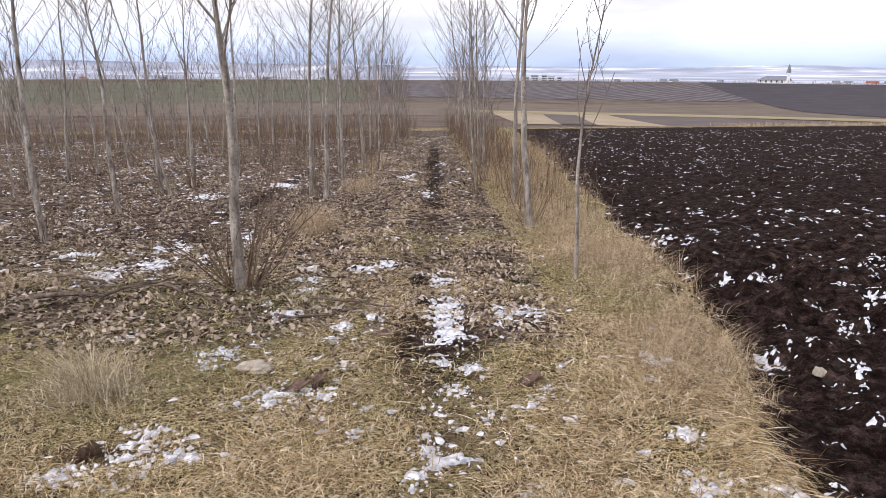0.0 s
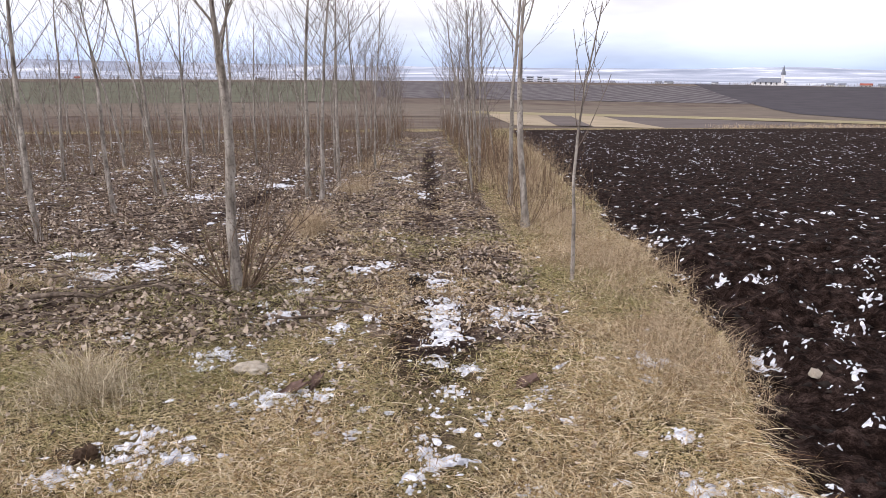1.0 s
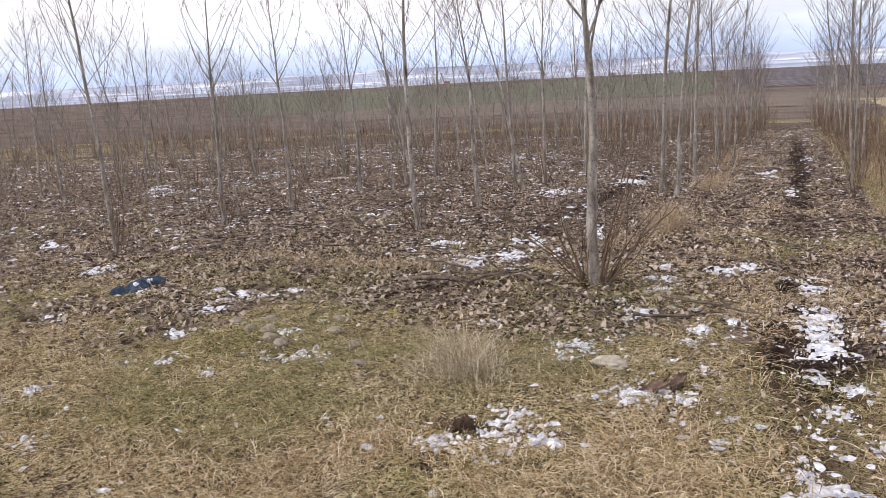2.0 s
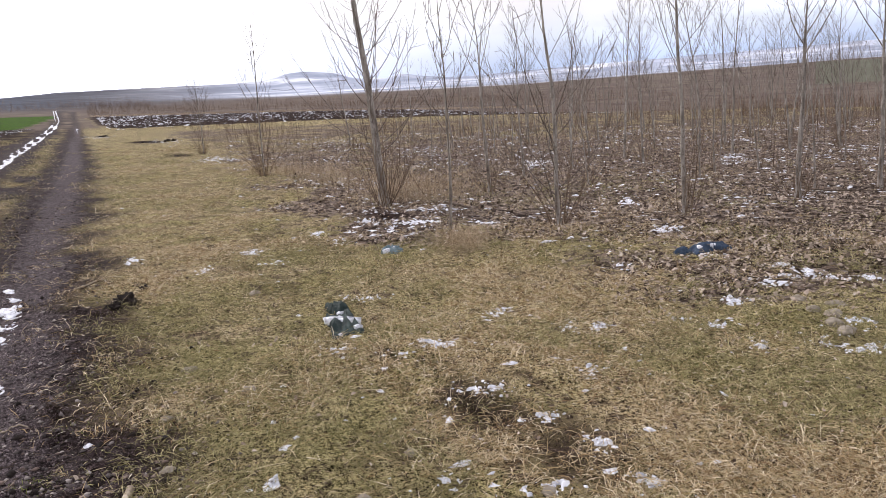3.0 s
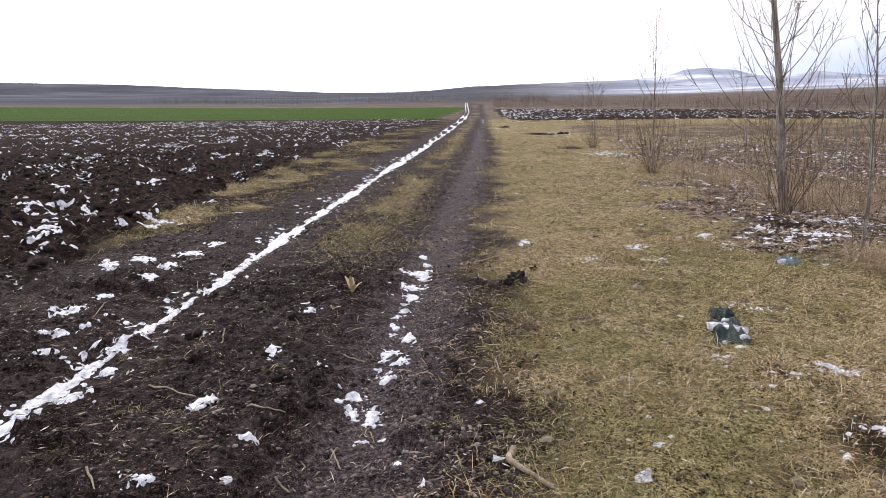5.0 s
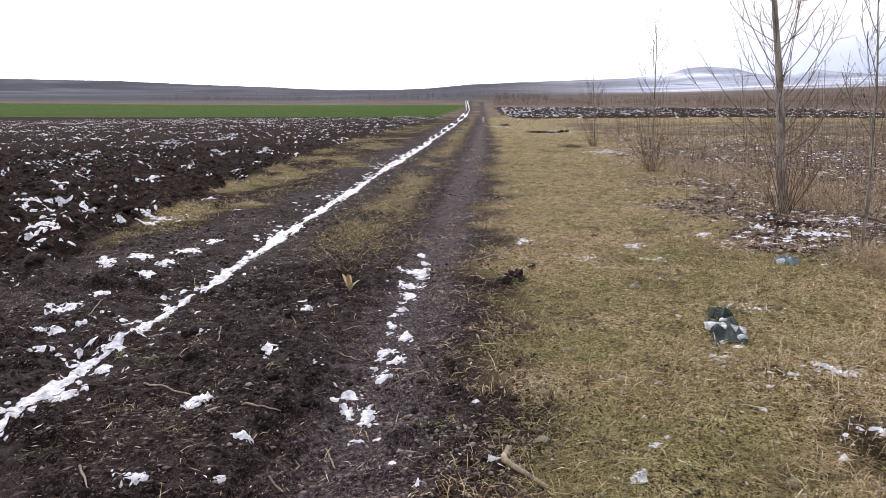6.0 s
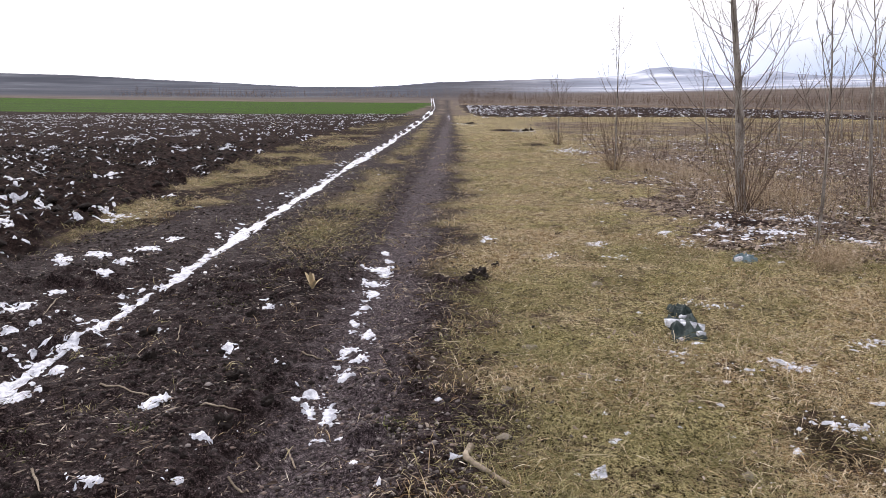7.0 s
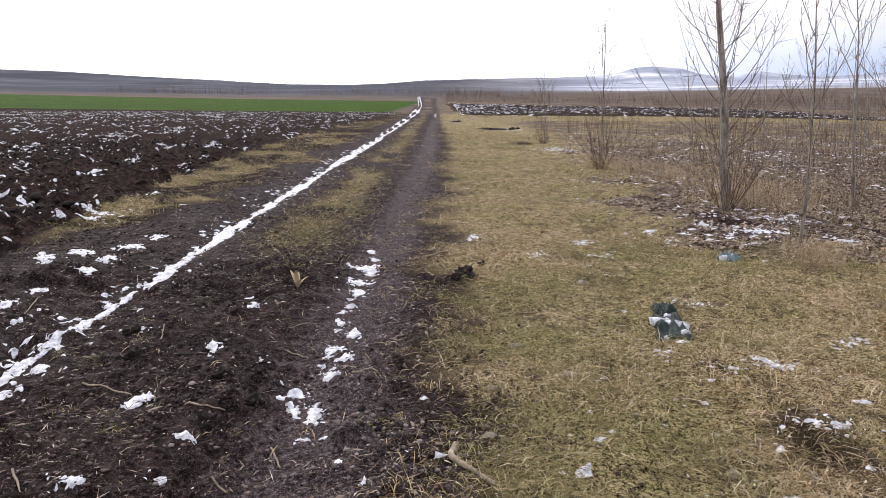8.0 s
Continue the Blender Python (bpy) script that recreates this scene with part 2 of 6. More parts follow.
def bare(x, y):
    """Trodden places where the soil shows through the grass."""
    spot = 0
    for cx, cy, sx, sy, k in ((-4.25, 1.28, 0.35, 0.12, 0.62), (-3.75, 1.48, 0.42, 0.16, 0.68), (-3.3, 1.45, 0.75, 0.34, 0.66), (-2.75, 1.55, 0.75, 0.42, 0.68), (-3.1, 0.95, 0.3, 0.2, 0.55), (-5.2, 0.35, 0.5, 0.2, 0.4), (0.05, 4.9, 0.42, 1.6, 0.9), (0.05, 3.1, 0.25, 0.5, 0.6), (0.7, 5.2, 0.4, 0.5, 0.7), (-6.4, -0.1, 0.5, 0.2, 0.8), (-1.5, 3.1, 0.35, 0.2, 0.6), (-8.4, 2.0, 1.2, 0.25, 0.5), (-1.6, 5.0, 1.6, 0.6, 0.45), (0.05, 22, 0.28, 18, 1.0), (-2.95, 14, 0.24, 9, 1.0), (-6.1, 17, 0.22, 9, 0.8), (-9.6, 3.3, 1.3, 0.7, 0.8)):
        spot = np.maximum(spot, k * np.exp(-((x - cx) / sx) ** 2 - ((y - cy) / sy) ** 2))
    for cx, cy, sx, sy in ((-66, 0.3, 3.0, 0.6), (-47.0, 2.4, 2.6, 1.1), (-30, 2.6, 1.5, 0.5)):
        spot = np.maximum(spot, np.exp(-((x - cx) / sx) ** 2 - ((y - cy) / sy) ** 2))
    spot = np.maximum(spot, 0.9 * (1 - sstep(-3.3, -2.7, y - left_rut(x) - 2.66)) * sstep(0.36, 0.54, fbm(x * 0.6, y * 0.9, 4, 67)) * (x < -3))
    spot = np.maximum(spot, 0.42 * sstep(1.3, 1.8, -y) * sstep(3.5, 5.0, -x))
    spot = spot * (0.4 + 1.2 * fbm(x * 2.5, y * 2.5, 3, 59))
    return np.clip(np.maximum(spot, 0.45 * sstep(0.55, 0.68, fbm(x * 3.6, y * 3.6, 4, 63))), 0, 1)


def relief(x, y):
    p1, p2, p3, road, lit, green = zones(x, y)
    r = np.hypot(x, y)
    fade = 1 - 0.75 * sstep(25, 120, r)
    soil = np.abs(fbm(x * 1.9, y * 1.9, 4, 21) - 0.5) * 2
    clod = (fbm(x * 3.1, y * 3.1, 4, 11) - 0.5) * 0.34 - soil * 0.08
    furrow2 = np.sin((y * 0.985 + x * 0.17 + 0.5 * fbm(x * 0.5, y * 0.5, 2, 8)) * 2 * np.pi / 0.75)
    furrow1 = np.sin((x - 0.05 * y + 0.6 * fbm(x * 0.4, y * 0.4, 2, 6)) * 2 * np.pi / 0.85)
    h = p1 * (clod * 0.62 * fade + 0.018 * furrow1 * fade - 0.05)
    h = h + p2 * ((clod * 1.25 + 0.04 * furrow2) * fade + 0.10)
    h = h + p3 * (clod * 2.2 * (fade + 0.4) + 0.30)
    sh = road_shift(x)
    ruts = np.exp(-((y + 0.06 - left_rut(x)) / 0.26) ** 2) + np.exp(-((y + 0.92 - sh) / 0.30) ** 2)
    h = h + road * (-0.055 * ruts + 0.055 * (1 - 0.75 * np.clip(ruts, 0, 1)) * (fbm(x * 4.5, y * 4.5, 4, 31) - 0.5) + 0.012 * (fbm(x * 14, y * 14, 3, 35) - 0.5) + 0.03 * (fbm(x * 1.1, y * 1.6, 3, 33) - 0.5))
    # fine clods, lumps and a tyre's print close by
    near = 1 - sstep(7.5, 9.5, r)
    crumb = (1 - np.abs(2 * fbm(x * 7, y * 7, 3, 211) - 1)) ** 2 * 0.5 + fbm(x * 19, y * 19, 3, 213) - 0.75
    lumps = np.clip(fbm(x * 5.5, y * 5.5, 3, 215) - 0.52, 0, 1)
    inrut = np.exp(-((y + 1.02 - sh) / 0.36) ** 2)
    h = h + road * near * ((1 - 0.75 * inrut) * (0.046 * crumb + 0.30 * lumps * sstep(0.45, 0.6, fbm(x * 1.3, y * 1.3, 2, 217))) + 0.006 * inrut * crumb)
    v = (y + 1.20 - 0.04 * np.sin(x * 1.3)) / 0.19
    print_ = sstep(0, 0.2, 1 - np.abs(v)) * sstep(-4.6, -4.0, x + 0.8 * (fbm(x * 2, y * 2, 3, 203) - 0.5))
    bars = np.clip(1.8 * np.sin(v * 10.0 + fbm(x * 3, y * 3, 2, 201)), -1, 1)
    lugs = np.clip(1.8 * np.sin(x * 2 * np.pi / 0.085 + np.abs(v) * 4.0), -1, 1)
    h = h + road * near * print_ * (0.010 * bars + 0.010 * lugs * (bars > -0.3) - 0.006)
    h = h + p1 * near * (0.050 * crumb + 0.25 * lumps)
    soft = (1 - p1) * (1 - p2) * (1 - p3) * (1 - road)
    h = h + soft * fade * (1 - sstep(45, 90, r)) * (0.10 * (fbm(x * 0.7, y * 0.7, 3, 41) - 0.5) + 0.05 * (fbm(x * 4, y * 4, 3, 43) - 0.5))
    lane = np.exp(-((x - 0.05) / 0.28) ** 2) * sstep(3, 6, y) * (1 - sstep(48, 52, y))
    return h - 0.05 * lane


def height(x, y):
    x, y = np.asarray(x, float), np.asarray(y, float)
    return land(x, y) + relief(x, y)


def z_at(x, y):
    return float(height(np.array([x]), np.array([y]))[0])


# ---------------- materials ----------------
def ground_material():
    m, nt, ln, b = mat("ground_soil_grass_litter", 0.95, 0.03)
    geo = nt.new("ShaderNodeNewGeometry")
    pos = geo.outputs["Position"]

    def attr(name):
        a = nt.new("ShaderNodeAttribute")
        a.attribute_name = name
        return a.outputs["Fac"]

    n1 = noise_tex(nt, ln, pos, 1.3, 5)
    n2 = noise_tex(nt, ln, pos, 9.0, 6, 0.65)
    n3 = noise_tex(nt, ln, pos, 45.0, 5, 0.7)
    n4 = noise_tex(nt, ln, pos, 150.0, 3, 0.6)
    n5 = math_node(nt, ln, "ADD", math_node(nt, ln, "MULTIPLY", n3, 0.5), math_node(nt, ln, "MULTIPLY", n4, 0.5))
    nf = noise_tex(nt, ln, pos, 0.05, 5)
    vor = nt.new("ShaderNodeTexVoronoi")
    vor.inputs["Scale"].default_value = 16.0
    ln.new(pos, vor.inputs["Vector"])
    sepv = nt.new("ShaderNodeSeparateColor")
    ln.new(vor.outputs["Color"], sepv.inputs[0])

    def crisp(a, amount=0.6, lo=0.42, hi=0.58, by=None):
        s = math_node(nt, ln, "SUBTRACT", n2 if by is None else by, 0.5)
        s = math_node(nt, ln, "MULTIPLY", s, amount)
        s = math_node(nt, ln, "ADD", a, s)
        r = nt.new("ShaderNodeMapRange")
        r.inputs["From Min"].default_value, r.inputs["From Max"].default_value = lo, hi
        ln.new(s, r.inputs[0])
        return r.outputs[0]

    # near-black stops put crevice shade into soil and mud colours, where the bump dips
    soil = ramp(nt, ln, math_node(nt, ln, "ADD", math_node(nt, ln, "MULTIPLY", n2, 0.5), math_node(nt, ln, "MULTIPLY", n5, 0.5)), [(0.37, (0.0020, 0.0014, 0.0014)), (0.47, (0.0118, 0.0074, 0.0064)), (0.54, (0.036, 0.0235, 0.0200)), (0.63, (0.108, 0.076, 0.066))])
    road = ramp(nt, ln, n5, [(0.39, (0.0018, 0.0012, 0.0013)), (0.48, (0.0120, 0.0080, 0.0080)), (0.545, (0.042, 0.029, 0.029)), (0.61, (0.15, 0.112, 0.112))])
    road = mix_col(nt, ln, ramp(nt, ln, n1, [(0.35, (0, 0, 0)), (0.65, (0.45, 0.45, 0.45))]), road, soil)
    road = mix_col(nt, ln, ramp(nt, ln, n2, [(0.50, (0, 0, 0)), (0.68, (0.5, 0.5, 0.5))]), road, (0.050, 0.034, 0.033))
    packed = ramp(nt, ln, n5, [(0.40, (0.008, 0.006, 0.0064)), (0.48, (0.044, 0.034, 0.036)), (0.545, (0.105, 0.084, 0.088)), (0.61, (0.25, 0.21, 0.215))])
    road = mix_col(nt, ln, crisp(attr("packed"), 1.5, 0.35, 0.80), road, packed)
    # near-black low stops paint the shade between blades into the ground colour
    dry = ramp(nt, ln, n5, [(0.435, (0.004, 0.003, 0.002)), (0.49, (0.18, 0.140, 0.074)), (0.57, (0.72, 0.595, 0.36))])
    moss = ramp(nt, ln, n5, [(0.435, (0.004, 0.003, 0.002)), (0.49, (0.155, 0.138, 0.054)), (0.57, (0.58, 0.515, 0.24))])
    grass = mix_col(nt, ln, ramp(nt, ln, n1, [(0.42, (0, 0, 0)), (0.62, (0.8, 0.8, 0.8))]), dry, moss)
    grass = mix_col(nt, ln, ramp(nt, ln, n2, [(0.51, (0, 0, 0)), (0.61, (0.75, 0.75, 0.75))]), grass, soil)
    leaf = ramp(nt, ln, sepv.outputs[0], [(0.0, (0.014, 0.010, 0.008)), (0.3, (0.075, 0.056, 0.043)), (0.6, (0.20, 0.155, 0.122)), (1.0, (0.40, 0.335, 0.285))])
    leaf = mix_col(nt, ln, ramp(nt, ln, n3, [(0.40, (0, 0, 0)), (0.60, (0.8, 0.8, 0.8))]), leaf, soil)
    crop = ramp(nt, ln, n2, [(0.38, (0.010, 0.026, 0.003)), (0.5, (0.034, 0.092, 0.005)), (0.62, (0.085, 0.165, 0.018))])
    cm_ = nt.new("ShaderNodeMapping")
    cm_.inputs["Scale"].default_value = (0.5, 0.03, 0.3)
    ln.new(pos, cm_.inputs[0])
    nc = noise_tex(nt, ln, cm_.outputs[0], 1.0, 5, 0.65)
    crop = mix_col(nt, ln, ramp(nt, ln, nc, [(0.46, (0, 0, 0)), (0.60, (0.75, 0.75, 0.75))]), crop, (0.030, 0.040, 0.016))
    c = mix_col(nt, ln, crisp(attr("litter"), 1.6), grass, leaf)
    c = mix_col(nt, ln, crisp(attr("bare"), 3.0, 0.40, 0.75, n5), c, soil)
    c = mix_col(nt, ln, crisp(attr("green"), 0.3), c, crop)
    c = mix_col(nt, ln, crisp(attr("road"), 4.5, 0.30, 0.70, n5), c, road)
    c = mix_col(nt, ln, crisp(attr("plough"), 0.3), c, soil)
    # distance: brown and dun fields, then the snowy plain and hills, blued to paint in haze
    far = ramp(nt, ln, nf, [(0.3, (0.085, 0.066, 0.058)), (0.5, (0.125, 0.10, 0.085)), (0.7, (0.165, 0.14, 0.11))])
    c = mix_col(nt, ln, attr("far"), c, far)
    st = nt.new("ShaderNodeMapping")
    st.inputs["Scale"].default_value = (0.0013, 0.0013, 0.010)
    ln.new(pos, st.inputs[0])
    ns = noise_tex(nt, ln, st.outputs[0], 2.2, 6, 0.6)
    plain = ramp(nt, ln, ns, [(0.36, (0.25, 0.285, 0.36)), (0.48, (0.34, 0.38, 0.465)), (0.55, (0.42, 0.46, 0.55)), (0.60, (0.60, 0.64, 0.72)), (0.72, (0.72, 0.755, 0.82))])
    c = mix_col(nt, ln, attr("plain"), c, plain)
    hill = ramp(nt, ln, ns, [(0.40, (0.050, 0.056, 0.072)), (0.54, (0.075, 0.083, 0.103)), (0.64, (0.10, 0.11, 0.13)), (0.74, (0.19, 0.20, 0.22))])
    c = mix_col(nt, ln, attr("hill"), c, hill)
    # thin snow that lies in flecks
    sm = nt.new("ShaderNodeMapping")
    sm.inputs["Scale"].default_value = (1.0, 1.6, 1.0)
    sm.inputs["Rotation"].default_value = (0, 0, 0.5)
    ln.new(pos, sm.inputs[0])
    f1 = noise_tex(nt, ln, sm.outputs[0], 7.5, 4, 0.6)
    f2 = noise_tex(nt, ln, pos, 0.9, 3, 0.5)
    thr = math_node(nt, ln, "MULTIPLY", attr("snow"), 0.36)
    thr = math_node(nt, ln, "SUBTRACT", 0.86, thr)
    fl = math_node(nt, ln, "ADD", math_node(nt, ln, "MULTIPLY", f1, 0.8), math_node(nt, ln, "MULTIPLY", f2, 0.2))
    fl = math_node(nt, ln, "SUBTRACT", fl, thr)
    fl = math_node(nt, ln, "MULTIPLY", fl, 40.0, True)
    c = mix_col(nt, ln, fl, c, (0.80, 0.83, 0.90))
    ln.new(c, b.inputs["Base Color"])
    hsum = math_node(nt, ln, "ADD", math_node(nt, ln, "MULTIPLY", n2, 0.6), math_node(nt, ln, "MULTIPLY", n5, 0.45))
    hsum = math_node(nt, ln, "ADD", hsum, math_node(nt, ln, "MULTIPLY", fl, 0.15))
    wet = ramp(nt, ln, n2, [(0.42, (0.95, 0.95, 0.95)), (0.58, (0.66, 0.66, 0.66))])
    wet = mix_col(nt, ln, attr("road"), (0.95, 0.95, 0.95), wet)
    ln.new(wet, b.inputs["Roughness"])
    ln.new(mix_col(nt, ln, attr("road"), (0.02, 0.02, 0.02), (0.05, 0.05, 0.05)), b.inputs["Specular IOR Level"])
    bump(nt, ln, b, hsum, 1.0, 0.06)
    return m


def strand_material(name, stops, rough=0.75):
    """Dry or green stems and leaves, each of its own shade."""
    m, nt, ln, b = mat(name, rough, 0.2)
    geo = nt.new("ShaderNodeNewGeometry")
    c = ramp(nt, ln, geo.outputs["Random Per Island"], stops)
    n = noise_tex(nt, ln, geo.outputs["Position"], 30.0, 3)
    c = mix_col(nt, ln, ramp(nt, ln, n, [(0.35, (0, 0, 0)), (0.7, (0.35, 0.35, 0.35))]), c, tuple(0.45 * v for v in stops[0][1]))
    ln.new(c, b.inputs["Base Color"])
    return m


def bark_material(name, dark, mid, pale):
    m, nt, ln, b = mat(name, 0.85, 0.2)
    tc = nt.new("ShaderNodeTexCoord")
    mp = nt.new("ShaderNodeMapping")
    mp.inputs["Scale"].default_value = (9, 9, 2.2)
    ln.new(tc.outputs["Object"], mp.inputs[0])
    n1 = noise_tex(nt, ln, mp.outputs[0], 1.6, 6, 0.65)
    n2 = noise_tex(nt, ln, tc.outputs["Object"], 38.0, 4, 0.6)
    c = ramp(nt, ln, n1, [(0.3, dark), (0.5, mid), (0.72, pale)])
    c = mix_col(nt, ln, ramp(nt, ln, n2, [(0.52, (0, 0, 0)), (0.68, (0.7, 0.7, 0.7))]), c, dark)
    ln.new(c, b.inputs["Base Color"])
    bump(nt, ln, b, n2, 0.5, 0.006)
    return m


def rough_material(name, stops, scale, strength=0.5, dist=0.01, rough=0.85, metal=0.0):
    """A matt surface with mottling at two scales."""
    m, nt, ln, b = mat(name, rough, 0.25)
    b.inputs["Metallic"].default_value = metal
    tc = nt.new("ShaderNodeTexCoord")
    n1 = noise_tex(nt, ln, tc.outputs["Object"], scale, 5, 0.6)
    n2 = noise_tex(nt, ln, tc.outputs["Object"], scale * 7, 4, 0.6)
    c = ramp(nt, ln, math_node(nt, ln, "ADD", math_node(nt, ln, "MULTIPLY", n1, 0.7), math_node(nt, ln, "MULTIPLY", n2, 0.3)), stops)
    ln.new(c, b.inputs["Base Color"])
    bump(nt, ln, b, n2, strength, dist)
    return m


def snow_material():
    m, nt, ln, b = mat("snow_old_wet", 0.6, 0.3)
    geo = nt.new("ShaderNodeNewGeometry")
    n = noise_tex(nt, ln, geo.outputs["Position"], 22.0, 5, 0.65)
    c = ramp(nt, ln, n, [(0.34, (0.26, 0.275, 0.31)), (0.48, (0.52, 0.545, 0.60)), (0.62, (0.76, 0.785, 0.83))])
    ln.new(c, b.inputs["Base Color"])
    bump(nt, ln, b, noise_tex(nt, ln, geo.outputs["Position"], 60.0, 4), 0.5, 0.01)
    return m


M_GROUND = ground_material()
M_SNOW = snow_material()
M_STRAW = strand_material("straw_grass", [(0.0, (0.070, 0.040, 0.020)), (0.16, (0.24, 0.145, 0.070)), (0.30, (0.36, 0.265, 0.125)), (0.46, (0.53, 0.395, 0.22)), (0.66, (0.59, 0.475, 0.30)), (0.84, (0.68, 0.57, 0.39)), (1.0, (0.85, 0.75, 0.56))])
M_GREEN = strand_material("olive_grass", [(0.0, (0.10, 0.092, 0.032)), (0.5, (0.27, 0.245, 0.105)), (1.0, (0.52, 0.455, 0.245))])
M_TALL = strand_material("tall_dead_grass", [(0.0, (0.21, 0.145, 0.085)), (0.5, (0.42, 0.32, 0.205)), (1.0, (0.63, 0.52, 0.37))])
M_STEM = strand_material("dead_weed_stems", [(0.0, (0.06, 0.036, 0.024)), (0.5, (0.14, 0.09, 0.058)), (1.0, (0.27, 0.19, 0.13))])
M_LEAF = strand_material("dead_poplar_leaves", [(0.0, (0.030, 0.020, 0.015)), (0.22, (0.12, 0.083, 0.058)), (0.55, (0.33, 0.262, 0.203)), (0.88, (0.45, 0.375, 0.30)), (1.0, (0.58, 0.50, 0.42))])
M_BARK = bark_material("poplar_bark", (0.070, 0.059, 0.050), (0.255, 0.230, 0.202), (0.47, 0.44, 0.40))
M_TWIG = bark_material("poplar_twigs", (0.060, 0.046, 0.038), (0.145, 0.118, 0.098), (0.27, 0.23, 0.195))
M_SHOOT = bark_material("reddish_shoots", (0.055, 0.037, 0.026), (0.15, 0.105, 0.072), (0.26, 0.20, 0.14))


# ---------------- the ground: one sheet to the horizon ----------------
# stretches of mud and ploughed soil close by, laid in a finer mesh
FINE = [(-7.0, -2.1, -3.9, 0.1), (1.5, 6.2, 2.3, 8.6)]


def soil_marks(me, x, y):
    """Weights that the soil's material reads."""
    p1, p2, p3, road, lit, green = zones(x, y)
    for name, val in (("plough", np.clip(p1 + p2 + p3, 0, 1)), ("road", road), ("litter", lit), ("green", green), ("bare", bare(x, y)), ("packed", road * np.exp(-((y + 0.80 - road_shift(x)) / 0.42) ** 2))):
        a = me.attributes.new(name, "FLOAT", "POINT")
        a.data.foreach_set("value", val.astype(np.float32))


def build_ground():
    az = np.concatenate([np.arange(-128, 40, 0.46), np.arange(40, 232, 4.0)])
    rr = np.concatenate([[0.25, 0.5, 0.75], 1.0 * 1.0205 ** np.arange(0, 470)])
    rr = rr[rr < 4400]
    A, Rr = np.meshgrid(np.radians(az), rr)
    x, y = Rr * np.sin(A), Rr * np.cos(A)
    z = height(x, y)
    for x0, x1, y0, y1 in FINE:
        inner = sstep(0, 0.12, x - x0 - 0.08) * sstep(0, 0.12, x1 - 0.08 - x) * sstep(0, 0.12, y - y0 - 0.08) * sstep(0, 0.12, y1 - 0.08 - y)
        z = z - 0.12 * inner
    nr, na = x.shape
    v = np.stack([x.ravel(), y.ravel(), z.ravel()], 1)
    v = np.concatenate([v, [[0, 0, z_at(0, 0)]]])
    i, j = np.meshgrid(np.arange(nr - 1), np.arange(na), indexing="ij")
    j2 = (j + 1) % na
    f = np.stack([i * na + j, (i + 1) * na + j, (i + 1) * na + j2, i * na + j2], -1).reshape(-1, 4)[:, ::-1]
    me = mesh_np("ground", v, f, M_GROUND, True)
    p1, p2, p3, road, lit, green = zones(v[:, 0], v[:, 1])
    r = np.hypot(v[:, 0], v[:, 1])
    soft = (1 - p1) * (1 - p2) * (1 - p3)
    off = sstep(28, 60, r)
    snow = (0.42 * p1 + 0.56 * p2) * off + 0.62 * p3 + (0.42 + 0.14 * sstep(34, 50, r)) * lit * sstep(15, 34, r) + 0.3 * green
    far = sstep(100, 130, np.maximum(v[:, 1] * 1.9, r)) * (1 - p3) * (1 - green) * (1 - p2) * (1 - p1) * (1 - road)
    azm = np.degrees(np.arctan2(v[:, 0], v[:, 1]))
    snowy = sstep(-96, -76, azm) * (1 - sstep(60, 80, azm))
    # where the haze-blue colours of plain and hills set in, by distance
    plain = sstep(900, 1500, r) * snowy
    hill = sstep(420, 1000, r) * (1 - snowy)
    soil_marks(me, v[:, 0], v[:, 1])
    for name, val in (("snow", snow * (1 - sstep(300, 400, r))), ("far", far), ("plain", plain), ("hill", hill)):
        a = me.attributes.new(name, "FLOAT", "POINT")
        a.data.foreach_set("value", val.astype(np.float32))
    ob = new("ground", me)
    tagged(ob, "wintry farmland with dark ploughed soil, dry grass, leaf litter and a muddy track", "ground", kind="structure")
    # close the small hole under the eye
    k = rr[0]
    bm = bmesh.new()
    ring = [bm.verts.new((k * 1.3 * math.sin(t), k * 1.3 * math.cos(t), z_at(k * 1.3 * math.sin(t), k * 1.3 * math.cos(t)) - 0.004)) for t in np.linspace(0, 2 * math.pi, 24, endpoint=False)]
    bm.faces.new(ring[::-1])
    pm = bpy.data.meshes.new("ground_patch")
    bm.to_mesh(pm)
    bm.free()
    pm.materials.append(M_GROUND)
    tagged(part("ground_patch", pm, ob), kind="structure")
    return ob


GROUND = build_ground()


def fine_soil(name, box, step):
    x0, x1, y0, y1 = box
    x, y = np.meshgrid(np.arange(x0, x1, step), np.arange(y0, y1, step), indexing="ij")
    n, m = x.shape
    rim = np.minimum(np.minimum(x - x0, x1 - x), np.minimum(y - y0, y1 - y))
    z = height(x, y) + 0.002 - 0.02 * (1 - sstep(0.0, 0.10, rim))
    i, j = np.meshgrid(np.arange(n - 1), np.arange(m - 1), indexing="ij")
    f = np.stack([i * m + j, (i + 1) * m + j, (i + 1) * m + j + 1, i * m + j + 1], -1).reshape(-1, 4)
    if name == "ploughed_clods":
        w = zones(x, y)[0].ravel() > 0.02
        f = f[w[f].any(1)]
    me = mesh_np(name, np.stack([x.ravel(), y.ravel(), z.ravel()], 1), f, M_GROUND, True)
    soil_marks(me, x.ravel(), y.ravel())
    return tagged(part(name, me, GROUND), kind="structure")


fine_soil("track_mud", FINE[0], 0.022)
fine_soil("ploughed_clods", FINE[1], 0.027)


